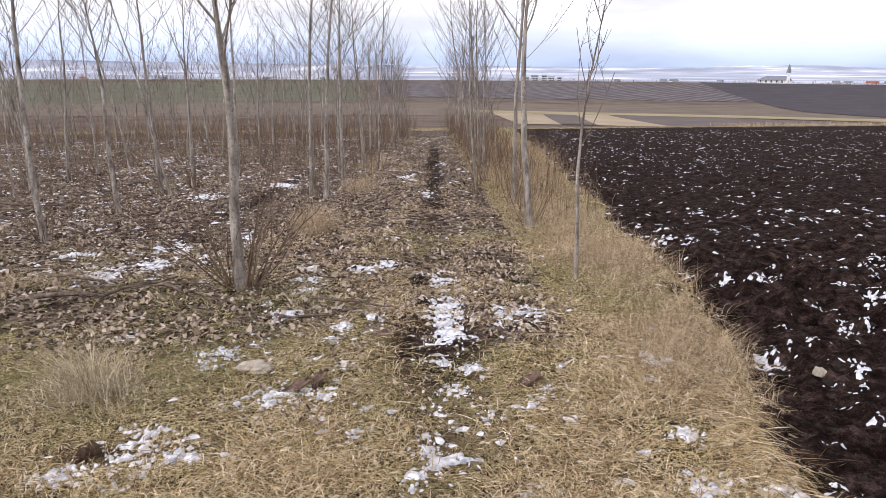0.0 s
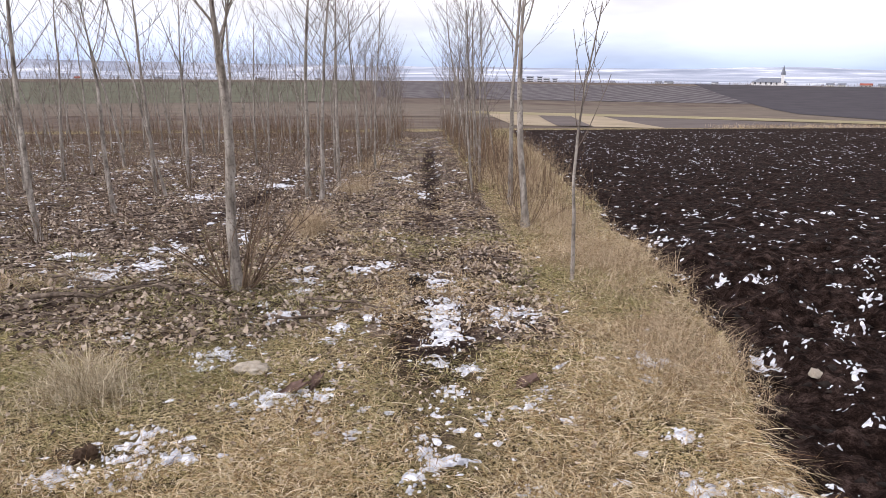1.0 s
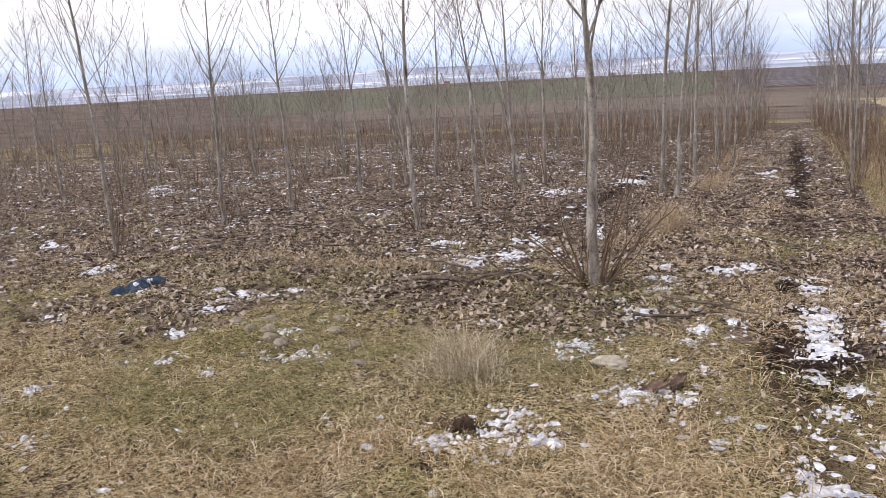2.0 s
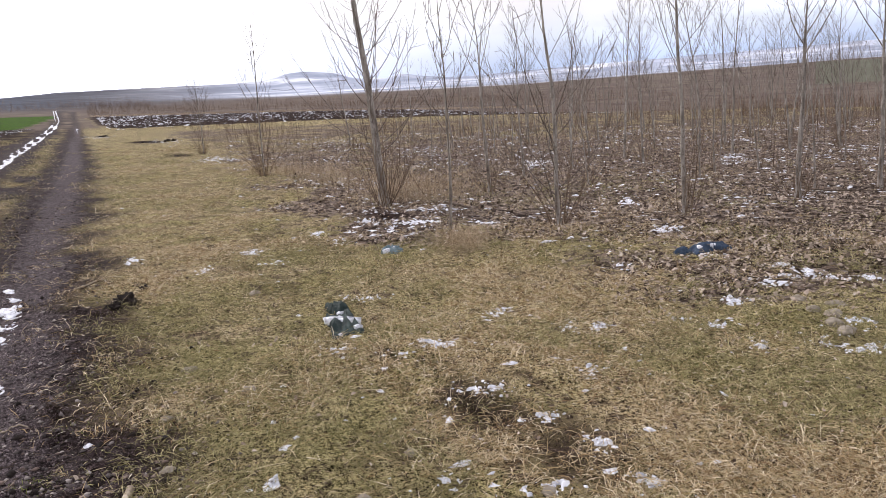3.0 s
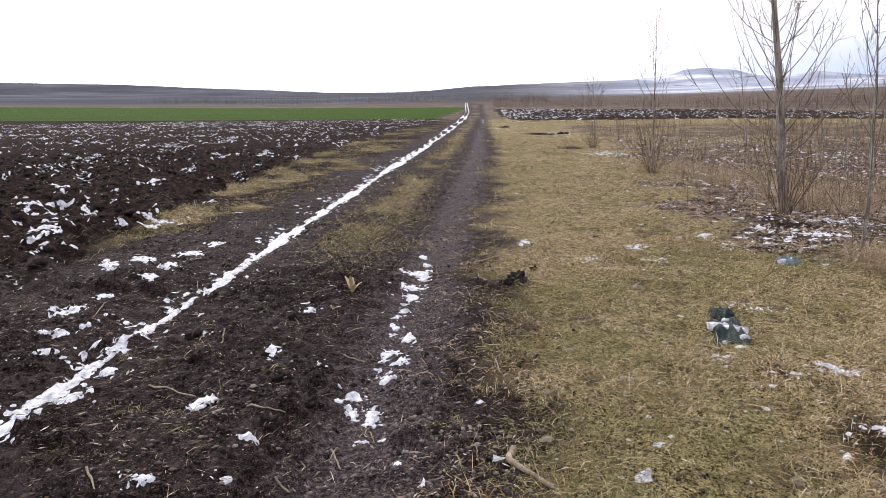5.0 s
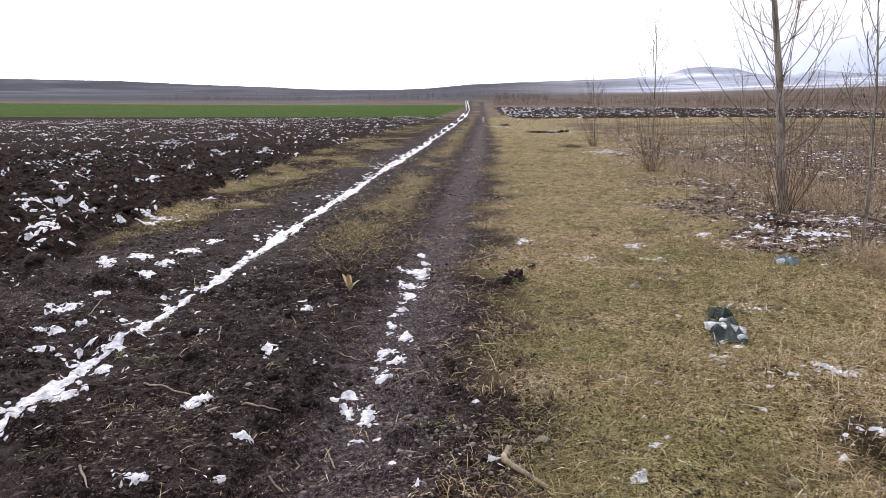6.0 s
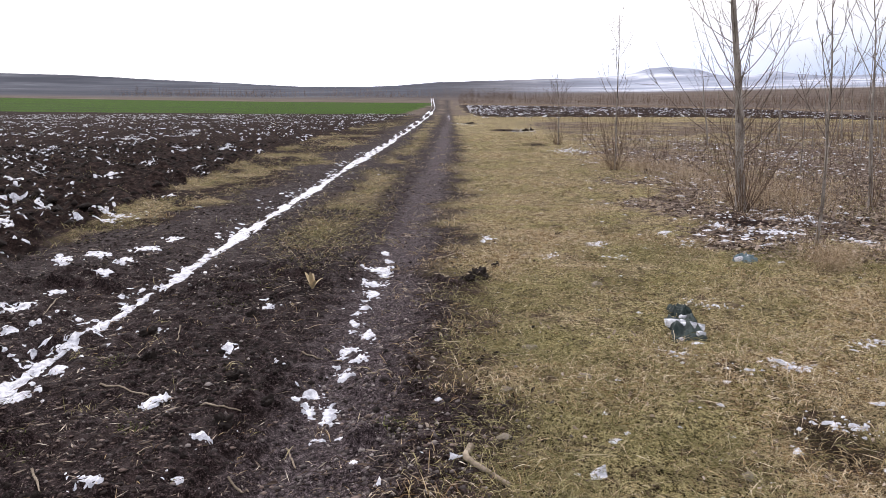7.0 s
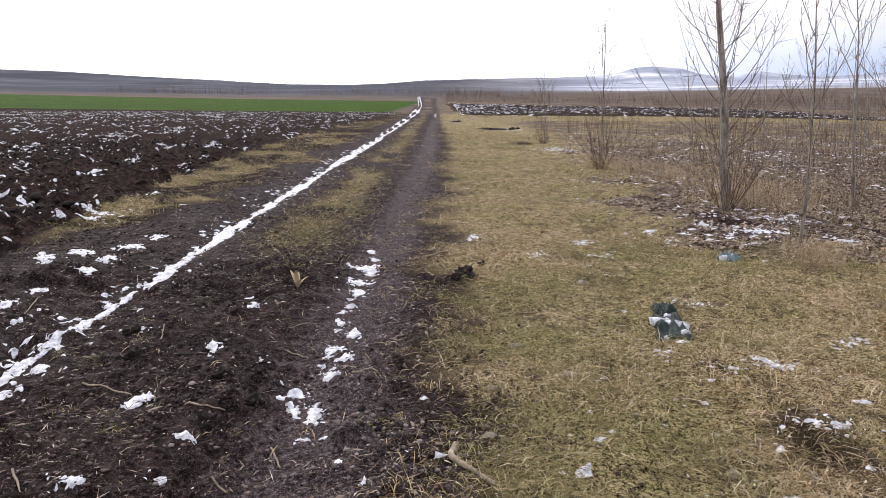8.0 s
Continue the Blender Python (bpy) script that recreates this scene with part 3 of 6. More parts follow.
# ---------------- trees ----------------
def tube(soup, pts, rad, n=5):
    """A tapering round stem along pts."""
    pts, rad = np.asarray(pts, float), np.asarray(rad, float)
    d = np.gradient(pts, axis=0)
    d /= np.linalg.norm(d, axis=1)[:, None] + 1e-9
    ref = np.array([0.31, 0.95, 0.05]) if abs(d[0][2]) > 0.6 else np.array([0, 0, 1.0])
    a = np.cross(d, ref)
    a /= np.linalg.norm(a, axis=1)[:, None] + 1e-9
    c = np.cross(d, a)
    t = np.arange(n) * 2 * np.pi / n
    v = pts[:, None, :] + rad[:, None, None] * (np.cos(t)[None, :, None] * a[:, None, :] + np.sin(t)[None, :, None] * c[:, None, :])
    k = len(pts)
    i, j = np.meshgrid(np.arange(k - 1), np.arange(n), indexing="ij")
    f = np.stack([i * n + j, i * n + (j + 1) % n, (i + 1) * n + (j + 1) % n, (i + 1) * n + j], -1).reshape(-1, 4)
    soup.add(v.reshape(-1, 3), f)


def wander(g, start, way, length, k, bend, up=0.0):
    """A gently crooked line."""
    pts, p, d = [np.array(start, float)], np.array(start, float), np.array(way, float)
    d /= np.linalg.norm(d)
    for _ in range(k):
        d = d + g.normal(0, bend, 3) + np.array([0, 0, up])
        d /= np.linalg.norm(d)
        p = p + d * length / k
        pts.append(p.copy())
    return np.array(pts)


def along(pts, s):
    q = s * (len(pts) - 1)
    i = min(int(q), len(pts) - 2)
    return pts[i] + (pts[i + 1] - pts[i]) * (q - i), pts[i + 1] - pts[i]


def build_tree(seed, tall, girth, lean=(0, 0), limbs=14, twigs=5, low=0.3, shoots=0, fork=0.0, fine=True, spread=0.95, reach=1.0, shoot_len=1.0, rise0=0.85, whips=None, shoot_r=1.0):
    """A leafless young poplar: trunk, crown of rising limbs and twigs, and shoots at its foot."""
    g = np.random.default_rng(seed)
    root = new("poplar_tree")
    ts, cs = Soup(), Soup()
    trunk = wander(g, (0, 0, -0.12), (lean[0], lean[1], 1), tall + 0.12, 14 if fine else 9, 0.036, 0.03)
    s = np.linspace(0, 1, len(trunk))
    rad = girth * (1 - s) ** 0.95 * 0.42 + 0.0035
    if fork:
        rad *= 1 - 0.4 * sstep(low - 0.02, low + 0.12, s)
    rad[0] *= 1.5
    tube(ts, trunk, rad, 10 if fine else 6)
    turn = g.random() * 6.28
    for i in range(limbs):
        u = low + (0.97 - low) * (i + 0.5 * g.random()) / limbs
        p, d = along(trunk, u)
        turn += 2.4 + g.normal(0, 0.5)
        rise = rise0 + 0.5 * g.random()
        ln_ = reach * ((0.55 + 0.7 * g.random()) * tall * 0.36 * (1.25 - u) + 0.18)
        if fork and i < 3:
            ln_, rise = tall * (0.26 + 0.08 * g.random()), 1.25 + 0.4 * g.random()
        way = np.array([math.cos(turn) * spread, math.sin(turn) * spread, rise])
        k = 6 if fine else 4
        b = wander(g, p, way, ln_, k, 0.06, 0.10)
        r0 = max(0.0042, girth * 0.42 * (1 - u) ** 0.9 * (0.46 if fork and i < 3 else 0.20 if reach > 0.6 else 0.085))
        tube(ts if fork and i < 3 and fine else cs, b, np.linspace(r0, 0.0028, len(b)), 6 if fork and i < 3 and fine else 5 if fine else 3)
        m = twigs if ln_ > 0.5 else max(1, twigs // 2)
        for j in range(m):
            w = 0.22 + 0.75 * (j + g.random()) / m
            q, dd = along(b, min(w, 0.98))
            side = g.normal(0, 1, 3)
            side[2] = abs(side[2]) * 0.6 + 0.3
            way2 = dd / np.linalg.norm(dd) * 0.9 + side / np.linalg.norm(side) * 0.75
            tw = wander(g, q, way2, (0.15 + 0.35 * g.random()) * (1.1 - 0.4 * w), 3 if fine else 2, 0.1, 0.04)
            tube(cs, tw, np.linspace(max(0.0026, r0 * 0.4), 0.0018, len(tw)), 3)
            if fine:
                for _ in range(2):
                    q2, d2 = along(tw, 0.25 + 0.6 * g.random())
                    t3 = wander(g, q2, d2 / np.linalg.norm(d2) + g.normal(0, 0.45, 3), 0.06 + 0.16 * g.random(), 2, 0.1, 0.05)
                    tube(cs, t3, np.linspace(0.0022, 0.0014, len(t3)), 3)
    if whips:
        n, u0, u1, l0, l1 = whips
        for i in range(n):
            u = u0 + (u1 - u0) * (i + g.random()) / n
            p, d = along(trunk, u)
            turn += 2.4 + g.normal(0, 0.6)
            b = wander(g, p, (math.cos(turn), math.sin(turn), 0.40 + 0.5 * g.random()), l0 + (l1 - l0) * g.random(), 7, 0.05, 0.13)
            tube(cs, b, np.linspace(0.0052 + 0.003 * g.random(), 0.0022, len(b)), 5)
            for j in range(7):
                q, dd = along(b, 0.3 + 0.65 * g.random())
                tw = wander(g, q, dd / np.linalg.norm(dd) + g.normal(0, 0.5, 3), 0.10 + 0.28 * g.random(), 3, 0.1, 0.05)
                tube(cs, tw, np.linspace(0.0035, 0.0018, len(tw)), 3)
    part("trunk", ts.mesh("trunk", M_BARK, True), root, "smooth grey-brown bark")
    part("crown", cs.mesh("crown", M_TWIG, True), root, "bare rising limbs and twigs")
    if shoots:
        ss = Soup()
        for i in range(shoots):
            t = g.random() * 6.28
            e = 0.12 + 0.85 * g.random() ** 1.3
            p = (0.07 * math.cos(t) * (0.6 + g.random()), 0.07 * math.sin(t), -0.03)
            st = wander(g, p, (math.cos(t) * e, math.sin(t) * e, 1), shoot_len * (0.45 + 0.9 * g.random() ** 1.5), 5 if fine else 3, 0.11, 0.05)
            tube(ss, st, np.linspace((0.0038 + 0.0035 * g.random()) * (shoot_r if fine else 1.3), 0.0018, len(st)), 4 if fine else 3)
            for j in range(3 if fine else 2):
                q, dd = along(st, 0.35 + 0.55 * g.random())
                tw = wander(g, q, dd / np.linalg.norm(dd) + g.normal(0, 0.5, 3), 0.12 + 0.2 * g.random(), 2, 0.1, 0.05)
                tube(ss, tw, np.linspace(0.0022, 0.0013, len(tw)), 3)
        part("basal_growth", ss.mesh("basal_growth", M_SHOOT, True), root, "thin reddish-brown shoots")
    return root


def set_tree(ob, x, y, rz=0.0, s=1.0):
    ob.matrix_basis = pose(x, y, z_at(x, y), 0, 0, rz) @ Matrix.Diagonal((s, s, s, 1))
    return ob


NEAR_LABEL = "leafless young poplar with smooth grey bark in leaf litter"
# seed, x, y, tall, girth, lean, limbs, twigs, low, shoots, fork, and what sets it apart
NEAR_TREES = [
    (101, -1.60, 6.20, 4.5, 0.108, (-0.025, 0.0), 20, 9, 0.43, 26, 1.0, {"shoot_len": 1.25, "spread": 1.2, "shoot_r": 1.7}),
    (102, 1.26, 9.60, 5.0, 0.108, (-0.085, 0.0), 22, 8, 0.46, 12, 1.0, {"reach": 1.25}),
    (103, 1.28, 11.85, 4.8, 0.090, (0.0, 0.0), 20, 7, 0.40, 12, 0.0, {"reach": 1.35, "rise0": 0.7, "spread": 1.15}),
    (104, -4.53, 8.75, 4.4, 0.090, (-0.13, 0.0), 20, 7, 0.42, 14, 0.0, {"reach": 1.35, "rise0": 0.65, "spread": 1.15}),
    (105, -4.66, 11.2, 4.4, 0.085, (-0.10, 0.0), 20, 7, 0.48, 8, 1.0, {"reach": 1.3}),
    (106, -4.80, 13.4, 4.3, 0.082, (-0.09, 0.0), 20, 6, 0.44, 8, 0.0, {"reach": 1.35, "rise0": 0.7, "spread": 1.15}),
    (107, -2.10, 13.2, 4.9, 0.100, (-0.02, 0.0), 22, 7, 0.40, 10, 0.0, {"reach": 1.35, "rise0": 0.7, "spread": 1.15}),
    (108, -1.82, 12.8, 4.8, 0.088, (-0.01, 0.0), 22, 7, 0.42, 8, 0.0, {"reach": 1.35, "rise0": 0.7, "spread": 1.15}),
    (109, -1.78, 15.0, 4.6, 0.090, (0.0, 0.0), 18, 6, 0.40, 8, 0.0, {}),
    (110, -10.80, 3.68, 5.4, 0.158, (0.0, -0.03), 52, 1, 0.42, 30, 0.0, {"reach": 0.36, "shoot_len": 1.5, "rise0": 0.15, "spread": 1.0, "whips": (26, 0.14, 0.46, 0.9, 2.1)}),
    (111, -7.86, 4.85, 3.7, 0.062, (0.0, 0.02), 7, 4, 0.45, 16, 0.0, {"shoot_len": 1.3, "reach": 0.9, "rise0": 1.2, "whips": (15, 0.05, 0.40, 0.9, 1.9)}),
    (112, -7.48, 6.46, 4.0, 0.066, (0.0, 0.0), 18, 6, 0.40, 14, 0.0, {"reach": 1.2, "rise0": 0.95}),
    (113, -7.88, 8.87, 4.4, 0.086, (-0.05, 0.0), 20, 6, 0.46, 18, 1.0, {}),
    (114, -7.80, 10.5, 4.4, 0.085, (-0.02, 0.0), 20, 6, 0.44, 10, 1.0, {}),
    (115, -7.95, 13.0, 4.4, 0.085, (0.02, 0.0), 20, 6, 0.42, 10, 1.0, {}),
    (116, -11.5, 5.83, 4.0, 0.066, (0.0, 0.0), 12, 5, 0.46, 14, 1.0, {"shoot_len": 1.2}),
    (117, -17.55, 3.24, 3.4, 0.045, (0.0, 0.0), 12, 4, 0.22, 34, 0.0, {"reach": 0.75, "rise0": 1.2, "shoot_len": 1.5}),
    (118, -13.4, 7.60, 3.0, 0.045, (0.0, 0.0), 12, 5, 0.3, 14, 0.0, {"shoot_len": 1.4}),
    (119, -29.5, 3.40, 2.4, 0.050, (0.0, 0.0), 22, 5, 0.18, 26, 0.0, {"reach": 1.2, "rise0": 0.7, "shoot_len": 1.2}),
    (120, -15.5, 11.7, 3.9, 0.062, (0.0, 0.0), 16, 5, 0.40, 10, 0.0, {}),
    (121, -15.5, 14.1, 4.2, 0.066, (0.0, 0.02), 24, 5, 0.30, 10, 0.0, {}),
]
for sd, x, y, tall, girth, lean, limbs, twigs, low, shoots, fork, more in NEAR_TREES:
    set_tree(tagged(build_tree(sd, tall, girth, lean, limbs, twigs, low, shoots, fork, **more), NEAR_LABEL, "tree", "planted poplars"), x, y)

# a thin dead sapling beside the ploughed field and one in front of the stout tree
set_tree(tagged(build_tree(131, 2.35, 0.040, (0.03, 0.0), 10, 1, 0.50, 0, 0.0, True, 0.48, 0.9), "thin bare sapling leaning among tall dead grass", "sapling", "planted poplars"), 1.25, 6.38)
set_tree(tagged(build_tree(132, 2.6, 0.042, (0.0, 0.06), 9, 3, 0.28, 5, 0.0, True, 0.7, 1.1, 1.0), "thin crooked bare sapling beside a grass tussock", "sapling", "planted poplars"), -8.10, 3.50)

# the rest of the rows, from a few kinds
KINDS = [tagged(build_tree(200 + i, 3.7 + 0.22 * i, 0.066 + 0.005 * i, (g_, 0.0), 19, 5, 0.32 + 0.025 * i, 14, float(i == 4), False, shoot_len=1.2, reach=1.25, rise0=0.85), NEAR_LABEL, "tree", "planted poplars") for i, g_ in enumerate((-0.03, 0.0, 0.02, -0.05, 0.01, 0.03))]
taken = [(t[1], t[2]) for t in NEAR_TREES]
g = np.random.default_rng(55)
first = {0: 13.6, 1: 17.4, 2: 15.3, 3: 14.6, 4: 7.8}
spots = []
for row in range(0, 15):
    x0 = 1.26 - 3.05 * row
    y = first.get(row, 4.4 + 0.25 * max(0, row - 5))
    while y < 48:
        if g.random() > 0.10:
            spots.append((x0 + g.normal(0, 0.16), y + g.normal(0, 0.2), row))
        y += 1.95 if row < 2 else 2.0 + 0.16 * max(0, row - 4) * (1 + y / 40)
used = 0
for x, y, row in spots:
    if any((x - a) ** 2 + (y - b_) ** 2 < 0.8 for a, b_ in taken) or x < -13 and y < 6.5 + 0.15 * (-13 - x):
        continue
    if used < 6:
        ob = KINDS[used]
    else:
        ob = copy_thing(KINDS[int(g.integers(6))], Matrix())
    s = (0.85 + 0.3 * g.random()) * (1.0 if row < 4 else 0.80)
    if y < 16 and row >= 4:
        s *= 0.55 + 0.4 * g.random()
    sway = Matrix.Rotation(radians(-2.5 + g.normal(0, 2.2)), 4, "Y") @ Matrix.Rotation(radians(g.normal(0, 2)), 4, "X")
    ob.matrix_basis = pose(x, y, z_at(x, y)) @ sway @ Matrix.Rotation(6.28 * g.random(), 4, "Z") @ Matrix.Diagonal((s, s, s, 1))
    used += 1

# thin self-sown poplars between the planted ones
THIN = [tagged(build_tree(240 + i, 2.6 + 0.5 * i, 0.034 + 0.006 * i, (0.03 - 0.02 * i, 0.0), 8, 3, 0.22, 3, 0.0, False, 0.6, 1.1, 0.8), "thin bare young poplar among dead weeds", "tree", "self-sown young poplars") for i in range(4)]
for k in range(120):
    row = int(g.integers(0, 14))
    if k < 4:
        ob, row = THIN[k], k
    else:
        ob = copy_thing(THIN[int(g.integers(4))], Matrix())
    x = 1.2 - 3.05 * row + g.normal(0, 0.35)
    y = (13 if row < 3 else 8 + 0.2 * row) + 34 * g.random() ** 1.1
    s = 0.75 + 0.5 * g.random()
    sway = Matrix.Rotation(radians(-2 + g.normal(0, 4)), 4, "Y") @ Matrix.Rotation(radians(g.normal(0, 4)), 4, "X")
    ob.matrix_basis = pose(x, y, z_at(x, y)) @ sway @ Matrix.Rotation(6.28 * g.random(), 4, "Z") @ Matrix.Diagonal((s, s, s, 1))


# ---------------- distant fields, laid on the slopes ----------------
def field_material(name, stops, stripe=None):
    m, nt, ln, b = mat(name, 0.95, 0.1)
    geo = nt.new("ShaderNodeNewGeometry")
    n = noise_tex(nt, ln, geo.outputs["Position"], 0.06, 6, 0.65)
    if stripe:
        w = nt.new("ShaderNodeTexWave")
        w.inputs["Scale"].default_value, w.inputs["Distortion"].default_value, w.inputs["Detail"].default_value = stripe[0], 2.5, 3.0
        mp = nt.new("ShaderNodeMapping")
        mp.inputs["Rotation"].default_value = (0, 0, radians(stripe[1]))
        ln.new(geo.outputs["Position"], mp.inputs[0])
        ln.new(mp.outputs[0], w.inputs["Vector"])
        n = math_node(nt, ln, "ADD", math_node(nt, ln, "MULTIPLY", n, 0.72), math_node(nt, ln, "MULTIPLY", w.outputs["Fac"], 0.28))
    ln.new(ramp(nt, ln, n, stops), b.inputs["Base Color"])
    return m


# ploughed, pasture and slope colours are lifted to carry the haze of distance
F_TAN = field_material("stubble_field", [(0.3, (0.24, 0.195, 0.135)), (0.7, (0.36, 0.30, 0.215))])
F_DARK = field_material("far_ploughed_field", [(0.3, (0.085, 0.070, 0.066)), (0.7, (0.14, 0.118, 0.11))])
F_BROWN = field_material("rough_pasture", [(0.3, (0.105, 0.083, 0.068)), (0.7, (0.16, 0.132, 0.105))])
F_STRIPE = field_material("furrowed_slope", [(0.3, (0.058, 0.050, 0.056)), (0.5, (0.092, 0.082, 0.087)), (0.7, (0.15, 0.14, 0.142))], (0.035, 35))
F_BLACK = field_material("black_slope", [(0.3, (0.040, 0.036, 0.043)), (0.7, (0.064, 0.058, 0.066))])
F_GREEN = field_material("winter_wheat_slope", [(0.3, (0.078, 0.082, 0.058)), (0.7, (0.125, 0.126, 0.09))])
F_PALE = field_material("pale_grass_bank", [(0.3, (0.20, 0.175, 0.10)), (0.7, (0.32, 0.28, 0.17))])



def field(name, label, material, near, far, lift):
    """A field between two edges, each from (compass, distance) to (compass, distance)."""
    def xy(p):
        return np.array([p[1] * math.sin(radians(p[0])), p[1] * math.cos(radians(p[0]))])
    n, k = 110, 44
    u, w = np.meshgrid(np.linspace(0, 1, n), np.linspace(0, 1, k))
    a0, a1, b0, b1 = (xy(p) for p in (*near, *far))
    pt = (a0 + (a1 - a0) * u[..., None]) * (1 - w[..., None]) + (b0 + (b1 - b0) * u[..., None]) * w[..., None]
    x, y = pt[..., 0], pt[..., 1]
    z = land(x, y) + 0.25 * lift
    i, j = np.meshgrid(np.arange(k - 1), np.arange(n - 1), indexing="ij")
    f = np.stack([i * n + j, i * n + j + 1, (i + 1) * n + j + 1, (i + 1) * n + j], -1).reshape(-1, 4)
    me = mesh_np(name, np.stack([x.ravel(), y.ravel(), z.ravel()], 1), f, material, True)
    return tagged(new(name, me), label, "field", kind="structure")


field("field_pasture", "dun rough pasture across the valley", F_BROWN, ((-34, 350), (36, 350)), ((-34, 540), (36, 540)), 0.5)
field("field_furrowed", "purple-brown furrowed slope", F_STRIPE, ((-4, 530), (26, 520)), ((-4, 790), (30, 800)), 0.8)
field("field_black", "nearly black ploughed slope below the village", F_BLACK, ((26, 400), (36, 330)), ((19, 800), (38, 800)), 1.2)
field("field_wheat", "dull green winter wheat slope behind the trees", F_GREEN, ((-40, 480), (-5, 480)), ((-40, 780), (-5, 780)), 0.8)
field("field_stubble", "tan stubble field below the brow", F_TAN, ((6.5, 205), (17.6, 205)), ((4.5, 325), (12.8, 318)), 0.6)
field("field_strip", "narrow dark ploughed strip in the stubble", F_DARK, ((9.6, 204), (12.2, 204)), ((8.2, 310), (10.6, 308)), 1.0)
field("field_far_plough", "grey-brown ploughed field below the brow", F_DARK, ((17.6, 205), (36, 205)), ((12.8, 318), (36, 300)), 0.6)
field("field_bank", "pale grassy bank between fields", F_PALE, ((3, 326), (36, 322)), ((3, 352), (36, 350)), 0.9)

# ---------------- larger patches of snow ----------------
# larger patches: x, y, half width across the sight, half depth
SNOW_LANE = [
    (0.12, 5.04, 0.15, 0.52), (0.11, 5.70, 0.16, 0.37), (0.03, 6.73, 0.16, 0.23), (0.07, 4.26, 0.06, 0.08), (0.23, 4.19, 0.06, 0.06), (0.49, 5.41, 0.04, 0.18),
    (0.69, 5.36, 0.10, 0.30), (0.46, 5.04, 0.04, 0.09), (0.11, 3.83, 0.08, 0.09), (0.29, 3.52, 0.05, 0.08), (0.03, 3.54, 0.04, 0.08), (-0.02, 3.14, 0.06, 0.10),
    (0.08, 3.01, 0.09, 0.11), (-0.07, 2.79, 0.05, 0.07), (0.39, 2.73, 0.05, 0.04), (0.54, 3.70, 0.04, 0.07), (0.63, 3.84, 0.03, 0.06), (0.80, 3.85, 0.03, 0.03),
    (-0.36, 3.24, 0.04, 0.04), (-0.59, 3.80, 0.06, 0.08), (-0.81, 3.82, 0.09, 0.14), (-0.84, 3.65, 0.06, 0.09), (-0.54, 4.29, 0.03, 0.05), (-1.00, 3.63, 0.03, 0.05),
]
SNOW_CORNER = [
    (-0.64, 5.11, 0.06, 0.11), (-1.08, 6.54, 0.10, 0.18), (-1.16, 6.99, 0.08, 0.17), (-1.31, 5.71, 0.05, 0.08), (-1.11, 5.47, 0.10, 0.13), (-0.67, 4.87, 0.05, 0.10),
    (-1.39, 4.40, 0.09, 0.16), (-1.28, 4.57, 0.08, 0.11), (-1.15, 4.75, 0.05, 0.08), (-2.06, 4.92, 0.05, 0.08), (-1.34, 3.33, 0.08, 0.08), (-1.34, 3.06, 0.17, 0.12),
    (-1.52, 2.93, 0.14, 0.08), (-1.33, 2.83, 0.12, 0.07), (-1.11, 3.04, 0.08, 0.05), (1.09, 2.72, 0.14, 0.10), (1.36, 2.66, 0.11, 0.05), (2.14, 4.45, 0.09, 0.13),
    (1.32, 4.38, 0.04, 0.10), (1.40, 4.25, 0.05, 0.07), (1.24, 4.01, 0.05, 0.06), (1.18, 3.23, 0.06, 0.06), (-1.05, 6.15, 0.08, 0.15), (-0.43, 5.28, 0.05, 0.09),
]
SNOW_EDGE = [
    (2.45, 4.60, 0.04, 0.06), (3.01, 5.14, 0.14, 0.11), (2.46, 4.02, 0.06, 0.16), (3.58, 5.81, 0.09, 0.25), (2.98, 5.62, 0.06, 0.11), (2.88, 6.38, 0.12, 0.17),
    (2.61, 6.51, 0.05, 0.17), (2.67, 8.60, 0.10, 0.11), (2.96, 8.44, 0.06, 0.31), (4.37, 7.25, 0.10, 0.22), (-3.05, 6.86, 0.22, 0.31), (-2.77, 7.28, 0.18, 0.33),
    (-3.93, 13.02, 0.27, 0.45), (-2.95, 15.28, 0.26, 0.80), (-2.21, 8.94, 0.07, 0.35), (-2.84, 8.40, 0.08, 0.35), (-2.32, 7.53, 0.05, 0.27), (-3.79, 7.84, 0.17, 0.13),
    (-0.10, 13.44, 0.14, 0.31), (-13.85, 28.46, 0.59, 2.20), (-8.05, 22.89, 0.45, 1.23), (-0.67, 6.94, 0.12, 0.16), (-0.41, 7.16, 0.10, 0.11), (-0.56, 16.50, 0.17, 0.53),
]
SNOW_GRASS = [
    (-3.56, 1.52, 0.05, 0.05), (-3.49, 1.61, 0.04, 0.03), (-4.14, 1.37, 0.09, 0.09), (-4.25, 1.62, 0.08, 0.08), (-4.10, 2.72, 0.07, 0.08), (-4.14, 2.49, 0.04, 0.09),
    (-4.06, 3.37, 0.06, 0.06), (-4.19, 3.99, 0.09, 0.09), (-3.39, 3.38, 0.06, 0.09), (-2.71, 1.74, 0.04, 0.05), (-3.07, 1.67, 0.04, 0.04), (-2.45, 1.36, 0.06, 0.05),
    (-4.41, 5.13, 0.25, 0.18), (-4.45, 4.61, 0.13, 0.09), (-3.38, 4.25, 0.08, 0.10), (-3.21, 3.74, 0.06, 0.05), (-2.99, 3.82, 0.13, 0.11), (-3.81, 3.48, 0.06, 0.08),
    (-3.46, 2.23, 0.03, 0.06), (-2.73, 0.99, 0.02, 0.03), (-5.77, 1.64, 0.12, 0.08), (-6.64, 5.50, 0.18, 0.26), (-8.39, 1.28, 0.11, 0.21), (-8.52, 0.05, 0.05, 0.18),
]
